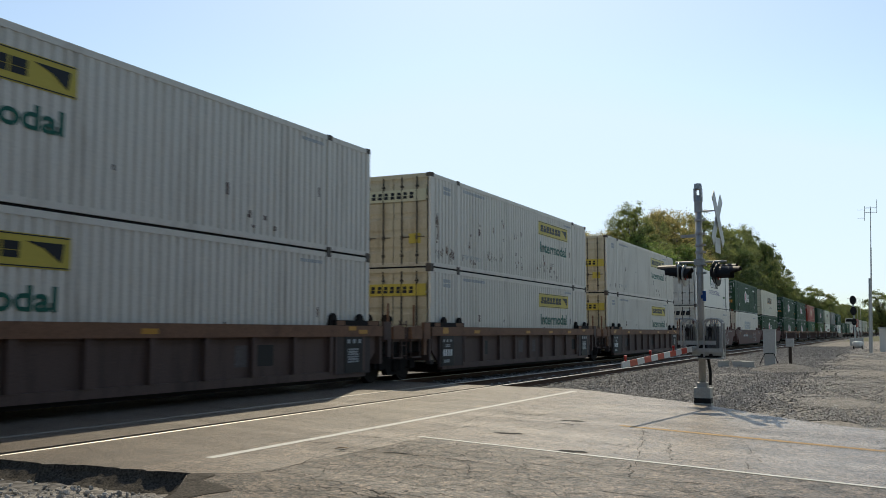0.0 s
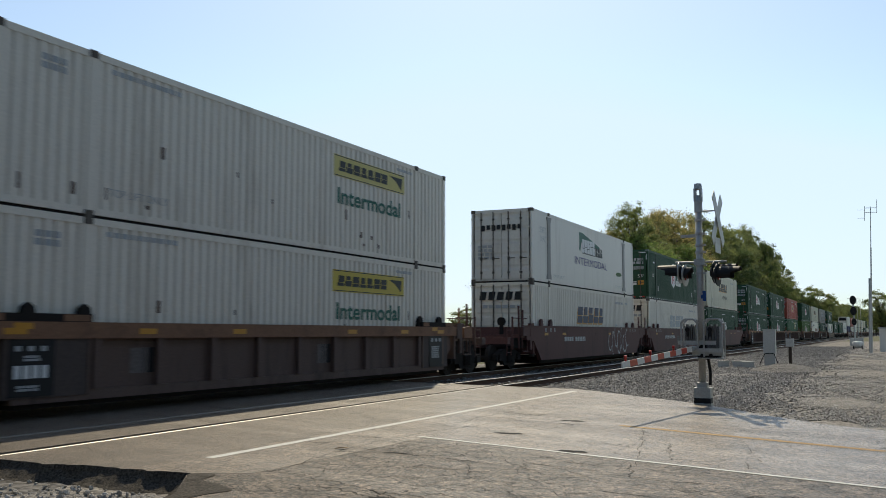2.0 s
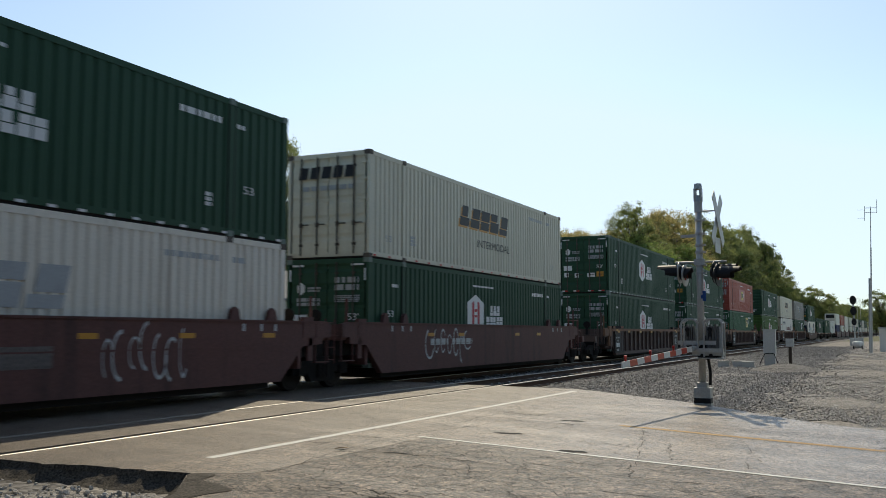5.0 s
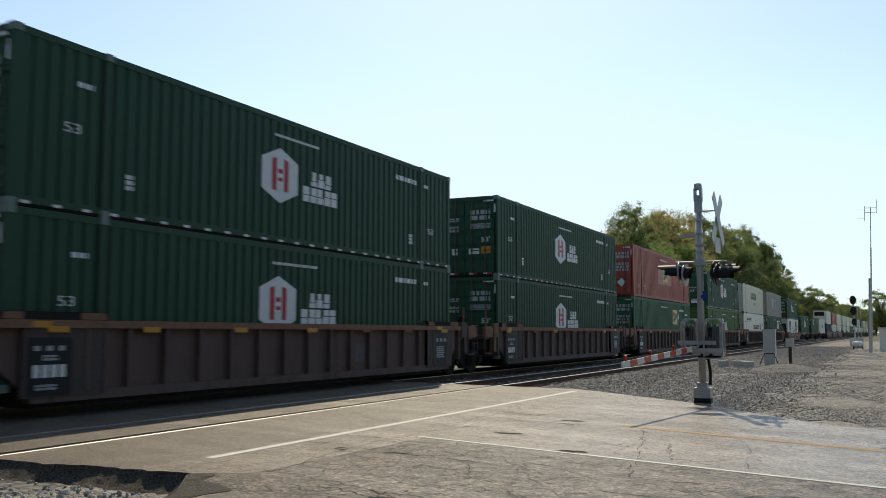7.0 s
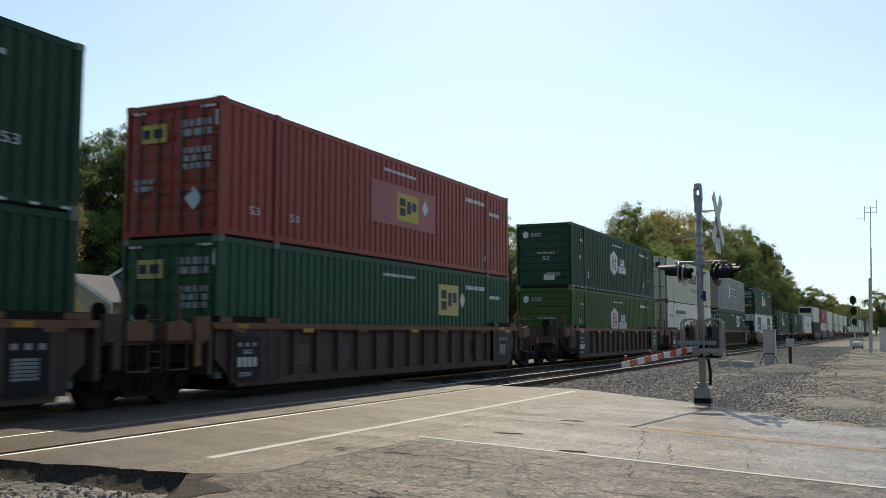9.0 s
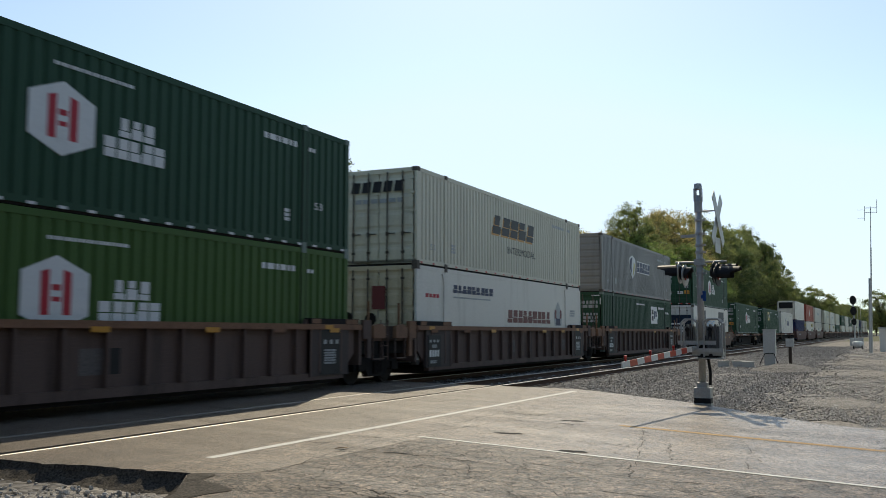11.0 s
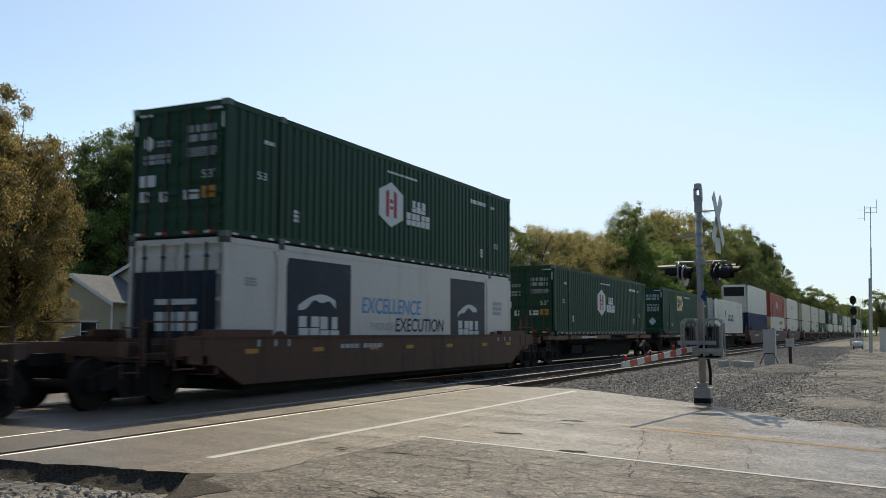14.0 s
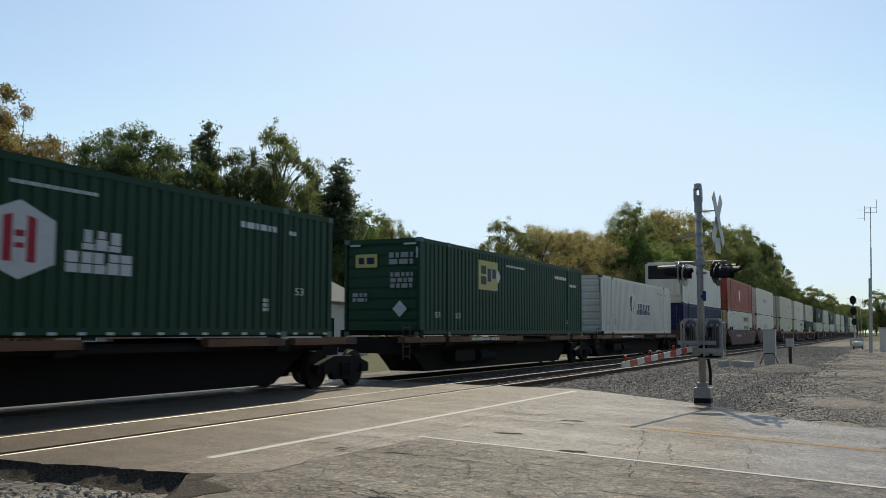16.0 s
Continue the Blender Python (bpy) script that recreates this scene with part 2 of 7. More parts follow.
M_LETTER_W = material("white_lettering", (0.66, 0.66, 0.64), 0.5, spread=0.06, scale=3, fine=30, dirt_amount=0.3, bump=0)
M_LETTER_G = material("green_lettering", (0.012, 0.105, 0.07), 0.5, spread=0.06, scale=3, fine=30, bump=0)
M_LETTER_K = material("black_lettering", (0.016, 0.017, 0.02), 0.5, spread=0.1, scale=3, fine=30, bump=0)
M_LETTER_P = material("purple_lettering", (0.07, 0.05, 0.20), 0.5, spread=0.06, scale=3, fine=30, bump=0)
M_LETTER_N = material("dark_navy_lettering", (0.014, 0.026, 0.075), 0.5, spread=0.06, scale=3, fine=30, bump=0)
M_LETTER_R = material("red_lettering", (0.42, 0.03, 0.045), 0.5, spread=0.06, scale=3, fine=30, bump=0)
M_LETTER_B = material("bright_blue_lettering", (0.10, 0.33, 0.62), 0.5, spread=0.04, scale=3, fine=30, bump=0)
M_LETTER_D = material("dull_maroon_lettering", (0.14, 0.03, 0.03), 0.5, spread=0.06, scale=3, fine=30, bump=0)
M_FADED = material("faded_grey_lettering", (0.36, 0.37, 0.37), 0.5, spread=0.1, scale=3, fine=30, bump=0)
M_YELLOW = material("yellow_panel_paint", (0.54, 0.42, 0.07), 0.5, spread=0.05, scale=2, fine=20, dirt_amount=0.35, streak=True, bump=0)
M_STRIP_FADED = material("bleached_door_strip", (0.56, 0.53, 0.36), 0.5, spread=0.05, scale=2, fine=20, dirt=(0.36, 0.32, 0.2), dirt_amount=0.4, streak=True, bump=0)
M_GOLD = material("pale_gold_panel_paint", (0.55, 0.47, 0.16), 0.5, spread=0.05, scale=2, fine=20, dirt_amount=0.3, bump=0)
M_REFLECT = material("orange_reflector", (0.50, 0.24, 0.035), 0.4, spread=0.05, scale=3, fine=20, bump=0)
M_REFLECT_R = material("red_reflector", (0.5, 0.03, 0.03), 0.3, spread=0.05, scale=3, fine=20, bump=0)
M_GRAFFITI = material("pale_spray_paint", (0.46, 0.46, 0.45), 0.6, spread=0.15, scale=4, fine=20, dirt_amount=0.5, bump=0)
M_TAR = material("black_crack_filling", (0.012, 0.011, 0.010), 0.9, spread=0.4, scale=6, fine=50, bump=0.3)
M_SOIL = material("dark_damp_soil", (0.055, 0.047, 0.037), 0.95, spread=0.7, scale=5, fine=45, dirt=(0.10, 0.09, 0.075), dirt_amount=0.5, bump=0.6)
M_STRIPE_R = material("red_gate_stripe", (0.50, 0.055, 0.03), 0.35, spread=0.06, scale=4, fine=30, bump=0)
M_STRIPE_W = material("white_gate_stripe", (0.72, 0.72, 0.68), 0.35, spread=0.05, scale=4, fine=30, bump=0)
M_BLUE_SIGN = material("blue_sign", (0.02, 0.07, 0.24), 0.4, spread=0.04, scale=4, fine=30, bump=0)
M_ROADPAINT = material("worn_white_road_paint", (0.58, 0.57, 0.52), 0.7, spread=0.3, scale=9, fine=70, dirt=(0.2, 0.19, 0.18), dirt_amount=0.85, bump=0.2)
M_YELPAINT = material("worn_yellow_road_paint", (0.34, 0.21, 0.075), 0.7, spread=0.3, scale=5, fine=60, dirt=(0.17, 0.16, 0.145), dirt_amount=1.0, bump=0.2)
M_ROAD = asphalt_material("worn_grey_asphalt", (0.142, 0.106, 0.076), (0.020, 0.018, 0.015), 46, 0.9, 0.008, 0.75, 0.46, 1.6, 1.0, 0.46, 0.8, 0.32)
M_CROSSING = asphalt_material("crossing_asphalt", (0.124, 0.094, 0.068), (0.04, 0.036, 0.03), 55, 0.25, 0.003, 0.5, 0.46, 1.3, 0.8, 0.45, 0.85, 0.25)
M_APRON = asphalt_material("old_cracked_asphalt", (0.082, 0.061, 0.044), (0.013, 0.013, 0.012), 40, 2.6, 0.016, 1.35, 0.40, 3.2, 1.1, 0.6, 0.38, 0.12)
M_BALLAST = gravel_material("grey_ballast", (0.23, 0.215, 0.195), (0.045, 0.041, 0.037), 14)
M_GRAVEL = gravel_material("dusty_gravel", (0.36, 0.33, 0.29), (0.12, 0.11, 0.096), 17, (0.235, 0.208, 0.173))
M_STONE = material("ballast_stone", (0.34, 0.32, 0.285), 0.85, spread=0.3, scale=8, fine=60, per_object=0.5, dirt_amount=0.4)
M_TIE = material("creosoted_tie", (0.055, 0.042, 0.033), 0.9, spread=0.3, scale=4, fine=50, per_object=0.3)
M_BARK = material("tree_bark", (0.085, 0.067, 0.052), 0.9, spread=0.3, scale=6, fine=30, bump=0.5)
M_GRASS = material("dry_grass", (0.095, 0.092, 0.04), 0.9, spread=0.35, scale=0.4, fine=12, dirt=(0.07, 0.085, 0.03), dirt_amount=0.9, bump=0.4)
L_GREEN = leaf_material("green_leaves", (0.118, 0.145, 0.045), (0.185, 0.190, 0.062))
L_DARK = leaf_material("dark_green_leaves", (0.060, 0.088, 0.028), (0.105, 0.125, 0.036))
L_BRIGHT = leaf_material("bright_green_leaves", (0.115, 0.175, 0.04), (0.185, 0.215, 0.06))
L_AUTUMN = leaf_material("turning_orange_leaves", (0.132, 0.124, 0.045), (0.250, 0.145, 0.046))
L_OLIVE = leaf_material("yellowing_leaves", (0.225, 0.205, 0.080), (0.32, 0.25, 0.095))
L_SPRUCE = leaf_material("conifer_needles", (0.062, 0.084, 0.040), (0.10, 0.118, 0.055))


# ---- mesh helpers ----
class Solid:
    """Gathers boxes, tubes and prisms into one mesh."""

    def __init__(self):
        self.v, self.f = [], []

    def add(self, verts, faces):
        k = len(self.v)
        self.v += [tuple(p) for p in verts]
        self.f += [tuple(i + k for i in f) for f in faces]
        return self

    def box(self, x0, x1, y0, y1, z0, z1, m=None):
        p = [(x, y, z) for x in (x0, x1) for y in (y0, y1) for z in (z0, z1)]
        if m:
            p = [m @ Vector(q) for q in p]
        return self.add(p, [(0, 1, 3, 2), (4, 6, 7, 5), (0, 4, 5, 1), (2, 3, 7, 6), (0, 2, 6, 4), (1, 5, 7, 3)])

    def tube(self, a, b, r0, r1=None, n=10):
        a, b, r1 = Vector(a), Vector(b), r0 if r1 is None else r1
        q = (b - a).to_track_quat("Z", "Y")
        ring = [Vector((math.cos(i * math.tau / n), math.sin(i * math.tau / n), 0)) for i in range(n)]
        p = [a + q @ (c * r0) for c in ring] + [b + q @ (c * r1) for c in ring]
        f = [(i, (i + 1) % n, n + (i + 1) % n, n + i) for i in range(n)]
        return self.add(p, f + [tuple(reversed(range(n))), tuple(range(n, 2 * n))])

    def prism(self, outline, x0, x1):
        """An outline of (y, z) pairs, drawn out along x."""
        n = len(outline)
        p = [(x0, y, z) for y, z in outline] + [(x1, y, z) for y, z in outline]
        f = [(i, n + i, n + (i + 1) % n, (i + 1) % n) for i in range(n)]
        return self.add(p, f + [tuple(range(n)), tuple(reversed(range(n, 2 * n)))])

    def mesh(self, name, mat, smooth=False):
        me = bpy.data.meshes.new(name)
        me.from_pydata(self.v, [], self.f)
        me.materials.append(mat)
        bm = bmesh.new()
        bm.from_mesh(me)
        bmesh.ops.recalc_face_normals(bm, faces=bm.faces)
        bm.to_mesh(me)
        bm.free()
        if smooth:
            me.shade_smooth()
        return me


def part(name, shape, mat, parent=None, label="", smooth=False):
    """Links a Solid (or a ready mesh) as one mesh object under a thing or part."""
    me = shape.mesh(name, mat, smooth) if isinstance(shape, Solid) else shape
    ob = new(name, me)
    ob.parent = parent
    return tagged(ob, label) if label else ob


def thing(name, label, category, group="", m=None):
    ob = new(name)
    ob.empty_display_size = 0.2
    tagged(ob, label, category, group)
    if m:
        ob.matrix_basis = m
    return ob


MOVERS = []   # things of the train: (object, start along the track, height)


# ---- the line of the track ----
def bend(y):
    return 0.45 * ((max(y, 20.0) - 20.0) / 100.0) ** 2


def run(t):
    """Metres the train has gone at t seconds; it slows a little at the end."""
    return 17.45 * t - (0.98 * (t - 14.7) ** 2 if t > 14.7 else 0.0)


TRAIN_X, NEAR_X, GAUGE = -13.35, -9.69, 0.7525


# ---- ground, road and track ----
def edge(table, x):
    return float(np.interp(x, [a for a, _ in table], [b for _, b in table]))


NEAR_EDGE = [(-90, 8), (-20, 7.2), (-8.7, 6.95), (-6.15, 7.12), (-5.5, 7.5), (-5.48, 10.9), (0, 9.45), (6, 7.9), (40, -1.0)]
FAR_EDGE = [(-90, 40), (-20, 25), (-12.4, 22.9), (-10.3, 22.25), (-6.7, 21.7), (-3.2, 18.55), (-0.96, 15.6), (0.1, 14.9), (6, 12.9), (40, 3.0)]


def ragged(x):
    """The broken edge of the asphalt above the hollow."""
    return 0.10 * noise.noise(Vector((x * 1.7, 4.0, 0))) + 0.06 * noise.noise(Vector((x * 6.0, 9.0, 0))) if -12 < x < -5.5 else 0.0


def sheet(name, xs, lo, hi, ny, mat, z, parent=None, thick=0.0, wobble=0.0):
    """A slab between two edges that run along x, as a grid."""
    s = Solid()
    cols = []
    for x in xs:
        a, b = edge(lo, x) + ragged(x), edge(hi, x)
        cols.append([(x, a + (b - a) * j / ny, z(x, a + (b - a) * j / ny)) for j in range(ny + 1)])
    for i, c in enumerate(cols):
        for j, q in enumerate(c):
            w = wobble * noise.noise(Vector(q) * 0.5)
            s.v.append((q[0], q[1], q[2] + w))
    k = ny + 1
    s.f = [(i * k + j, (i + 1) * k + j, (i + 1) * k + j + 1, i * k + j + 1) for i in range(len(xs) - 1) for j in range(ny)]
    if thick:
        rim = [i * k for i in range(len(xs))] + [(len(xs) - 1) * k + j for j in range(1, k)] + [i * k + ny for i in range(len(xs) - 2, -1, -1)] + [j for j in range(ny - 1, 0, -1)]
        base = len(s.v)
        s.v += [(s.v[i][0], s.v[i][1], s.v[i][2] - thick) for i in rim]
        n = len(rim)
        s.f += [(rim[i], base + i, base + (i + 1) % n, rim[(i + 1) % n]) for i in range(n)]
    return part(name, s, mat, parent)


def ground_z(x, y):
    """The lie of the land: a low bed under the tracks, gravel beside, a hollow next to the crossing."""
    z = -0.22
    if x < -6.5:
        z = -0.30 + 0.10 * min(1, max(0, (-6.5 - x) / 1.2))
    if x > -4:
        z += 0.06 * min(1, (x + 4) / 4)
    if y < 8.6 and x < -5:
        z = -0.20
    return z


def build_ground():
    s = Solid()
    xs = sorted(set([-2500, -1200, -600, -300, -160, -100, -70, -50, -40, -32, -26, -22, -20, -18] + [-16.5 + 0.5 * i for i in range(48)] + [8, 10, 14, 20, 30, 50, 90, 160, 300, 600, 1200, 2500]))
    ys = sorted(set([-2500, -1000, -400, -150, -60, -25, -12, -6, -2] + [0.5 * i for i in range(90)] + [46 + 2 * i for i in range(40)] + [130, 150, 180, 220, 280, 360, 500, 700, 1000, 1600, 2500, 4000]))
    for x in xs:
        for y in ys:
            near = abs(x) < 25 and -10 < y < 130
            w = 0.05 * noise.noise(Vector((x * 0.5, y * 0.35, 0))) + 0.025 * noise.noise(Vector((x * 2.1, y * 2.1, 3))) if near else 0
            s.v.append((x, y, ground_z(x, y) + w))
    k = len(ys)
    s.f = [(i * k + j, (i + 1) * k + j, (i + 1) * k + j + 1, i * k + j + 1) for i in range(len(xs) - 1) for j in range(k - 1)]
    g = part("ground", s, M_GRAVEL)
    g.data.materials.append(M_GRASS)
    for p in g.data.polygons:
        c = p.center
        if c.x < -18 or c.x > 24 or c.y < -14 or c.y > 190:
            p.material_index = 1
    tagged(g, "dusty grey gravel ground with dry grass beyond the railway", "ground", kind="structure")
    return g


def rows_along(profile, x0, y0, y1, step=4.0):
    """A closed profile of (x, z) swept along the bending line."""
    s = Solid()
    n, ys = len(profile), []
    y = y0
    while y < y1:
        ys.append(y)
        y += step if y < 130 else step * 3
    ys.append(y1)
    for y in ys:
        s.v += [(x0 + bend(y) + px, y, pz) for px, pz in profile]
    m = len(ys)
    s.f = [(i * n + j, (i + 1) * n + j, (i + 1) * n + (j + 1) % n, i * n + (j + 1) % n) for i in range(m - 1) for j in range(n)]
    s.f += [tuple(range(n)), tuple(reversed(range((m - 1) * n, m * n)))]
    return s


def build_track():
    bed = rows_along([(-6.5, -0.5), (-4.6, -0.17), (-0.9, -0.16), (4.6, -0.17), (5.6, -0.30), (6.6, -0.5)], -12.2, -40, 760, 2.0)
    for i, (x, y, z) in enumerate(bed.v):
        bed.v[i] = (x, y, z + 0.03 * noise.noise(Vector((x * 1.3, y * 1.3, 1))))
    b = tagged(part("ballast_bed", bed, M_BALLAST), "bed of crushed grey stone under two tracks", "ballast", kind="structure")
    tie = Solid().box(-1.3, 1.3, -0.115, 0.115, -0.32, -0.155).mesh("tie", M_TIE)
    for name, x0 in (("track_near", NEAR_X), ("track_far", TRAIN_X)):
        tr = thing(name, "standard gauge railway track with steel rails on wooden ties", "railway track")
        tagged(tr, kind="structure")
        for side in (-1, 1):
            prof = [(-0.07, -0.17), (0.07, -0.17), (0.07, -0.155), (0.012, -0.13), (0.012, -0.05), (0.036, -0.035), (0.036, -0.012), (-0.036, -0.012), (-0.036, -0.035), (-0.012, -0.05), (-0.012, -0.13), (-0.07, -0.155)]
            web = part("rail", rows_along([(px + side * GAUGE, pz) for px, pz in prof], x0, -40, 760), M_RAIL, tr, "rusty steel rail")
            head = [(-0.036, -0.0115), (0.036, -0.0115), (0.034, 0.0), (0.024, 0.004), (-0.024, 0.004), (-0.034, 0.0)]
            part("rail_head", rows_along([(px + side * GAUGE, pz) for px, pz in head], x0, -40, 760), M_STEEL, web, "polished running surface")
        y = -2.0
        while y < 150:
            if not 6.5 < y < 23.0:
                t = part("tie", tie, M_TIE, tr)
                t.location = (x0 + bend(y) + random.uniform(-0.04, 0.04), y, random.uniform(-0.008, 0.004))
                t.rotation_euler.z = random.uniform(-0.01, 0.01)
            y += 0.53 + (0.0 if y < 80 else 0.27)
    return b


def build_road():
    road = thing("road", "worn grey asphalt road over a railway crossing", "road")
    tagged(road, kind="structure")
    crown = lambda x, y: 0.0 - 0.012 * max(0.0, x + 6) ** 1.0 * 0.6
    near, far = NEAR_EDGE, FAR_EDGE
    # strips between the rails leave the flangeways open
    rails = [TRAIN_X - GAUGE, TRAIN_X + GAUGE, NEAR_X - GAUGE, NEAR_X + GAUGE]
    cuts = [-90, rails[0] - 0.045, rails[0] + 0.10, rails[1] - 0.10, rails[1] + 0.045, rails[2] - 0.045, rails[2] + 0.10, rails[3] - 0.17, rails[3] + 0.045, -6.9]
    for i in range(0, 10, 2):
        a, b = cuts[i], cuts[i + 1]
        n = max(3, int((b - a) / 0.09)) if a > -50 else 30
        sheet("crossing_panel", [a + (b - a) * j / n for j in range(n + 1)], near, far, 60, M_CROSSING, lambda x, y: 0.0, road, 0.14, 0.0)
    xs = [-6.9 + 0.004] + [-6.8 + 0.1 * i for i in range(13)] + [-5.485, -5.475] + [-5.2 + 0.4 * i for i in range(36)] + [12, 16, 22, 40]
    sheet("road_surface", xs, near, far, 60, M_ROAD, crown, road, 0.12, 0.0)
    # old driveway beside it, lower by a finger's width
    ap_lo = [(-6.1, 7.05), (-5.5, 6.2), (-4.9, 4.0), (-4.4, -12), (40, -12)]
    ap_hi = [(-6.1, 7.06), (-5.5, 10.95), (0, 9.5), (6, 7.95), (40, -1.0)]
    ap = sheet("apron", [-6.1 + 0.3 * i for i in range(40)] + [8, 14, 24, 40], ap_lo, ap_hi, 50, M_APRON, lambda x, y: -0.0015 - 0.012 * max(0.0, x + 6) * 0.6, None, 0.16, 0.0)
    tagged(ap, "old dark cracked asphalt driveway beside the road", "driveway", kind="structure")

    def stripe(x0, y0, x1, y1, w, mat, name, label):
        s = Solid()
        n = 40
        d = Vector((x1 - x0, y1 - y0)).normalized() * w / 2
        for i in range(n + 1):
            x, y = x0 + (x1 - x0) * i / n, y0 + (y1 - y0) * i / n
            z = (crown(x, y) if x > -6.9 else 0.0)
            for k in (-1, 1):
                px, py = x - k * d.y, y + k * d.x
                s.v.append((px, py, z + 0.003))
        s.f = [(2 * i, 2 * i + 1, 2 * i + 3, 2 * i + 2) for i in range(n)]
        part(name, s, mat, road, label)

    stripe(-6.69, 8.07, -6.50, 20.9, 0.13, M_ROADPAINT, "stop_line", "worn white stop line along the rails")
    stripe(-5.57, 10.95, 0.0, 9.455, 0.075, M_ROADPAINT, "edge_line", "thin worn white edge line")
    stripe(0.0, 9.455, 10.0, 6.87, 0.075, M_ROADPAINT, "edge_line", "thin worn white edge line")
    stripe(-3.55, 13.68, 10.0, 8.6, 0.15, M_YELPAINT, "centre_line", "faded yellow centre line")
    def surface(x):
        return crown(x, 0) if x > -6.9 else 0.0

    def crack(x0, y0, x1, y1, w, seed):
        """A wandering dark crack between two places."""
        rnd = random.Random(seed)
        s = Solid()
        n = 36
        side = Vector((y0 - y1, x1 - x0)).normalized()
        off = 0.0
        for i in range(n + 1):
            f = i / n
            off = off * 0.85 + rnd.uniform(-0.035, 0.035)
            k = 0.62 * w * rnd.uniform(0.2, 1.0) * (1 if 0 < i < n else 0.05)
            x, y = x0 + (x1 - x0) * f + side.x * off, y0 + (y1 - y0) * f + side.y * off
            for e in (-k, k):
                s.v.append((x + side.x * e, y + side.y * e, surface(x) + 0.0015))
        s.f = [(2 * i, 2 * i + 1, 2 * i + 3, 2 * i + 2) for i in range(n)]
        part("crack", s, M_TAR, road, "dark wandering crack")

    def pothole(x, y, rx, ry, seed):
        rnd = random.Random(seed)
        s = Solid()
        n = 26
        s.v = [(x + rx * math.cos(i * math.tau / n) * rnd.uniform(0.6, 1.1), y + ry * math.sin(i * math.tau / n) * rnd.uniform(0.6, 1.1), surface(x) + 0.002) for i in range(n)]
        s.f = [tuple(range(n))]
        part("pothole", s, M_TAR, road, "shallow dark broken patch")

    for k, q in enumerate(CRACKS):
        crack(*q, 50 + k)
    # fine, broken cracks that run with the old paving lanes
    rnd = random.Random(12)
    fine = Solid()
    for k in range(150):
        x = rnd.uniform(-5.4, 3.0)
        y = rnd.uniform(5.2, 10.7 - 0.27 * (x + 5.5))
        a, h, w = rnd.gauss(-0.27, 0.22) if rnd.random() < 0.75 else rnd.uniform(0.5, 2.6), rnd.uniform(0.12, 0.6), rnd.uniform(0.003, 0.010)
        off, base = 0.0, len(fine.v)
        for i in range(15):
            off = off * 0.85 + rnd.uniform(-0.03, 0.03)
            e = w * rnd.uniform(0.15, 1.0) * (0.05 if i in (0, 14) else 1.0)
            d = h * (i / 7 - 1)
            for o in (off - e, off + e):
                px, py = x + d * math.cos(a) - o * math.sin(a), y + d * math.sin(a) + o * math.cos(a)
                fine.v.append((px, py, surface(px) + 0.0015))
        fine.f += [(base + 2 * i, base + 2 * i + 1, base + 2 * i + 3, base + 2 * i + 2) for i in range(14)]
    tagged(part("crack", fine, M_TAR, road, "web of fine dark cracks"), kind="stuff")
    for k, q in enumerate(POTHOLES):
        pothole(*q, 80 + k)
    leaf = Solid().add([(-5.84, 9.27, 0.012), (-5.78, 9.30, 0.03), (-5.70, 9.42, 0.012), (-5.79, 9.40, 0.02)], [(0, 1, 2, 3)])
    tagged(part("fallen_leaf", leaf, M_REFLECT_PALE), "pale dry fallen leaf on the road", "leaf")
    return road


def stone_mesh(seed):
    rnd = random.Random(seed)
    bm = bmesh.new()
    bmesh.ops.create_icosphere(bm, subdivisions=1, radius=1.0)
    for v in bm.verts:
        v.co *= rnd.uniform(0.65, 1.15)
        v.co.z *= 0.65
    me = bpy.data.meshes.new("stone")
    bm.to_mesh(me)
    bm.free()
    me.materials.append(M_STONE)
    return me


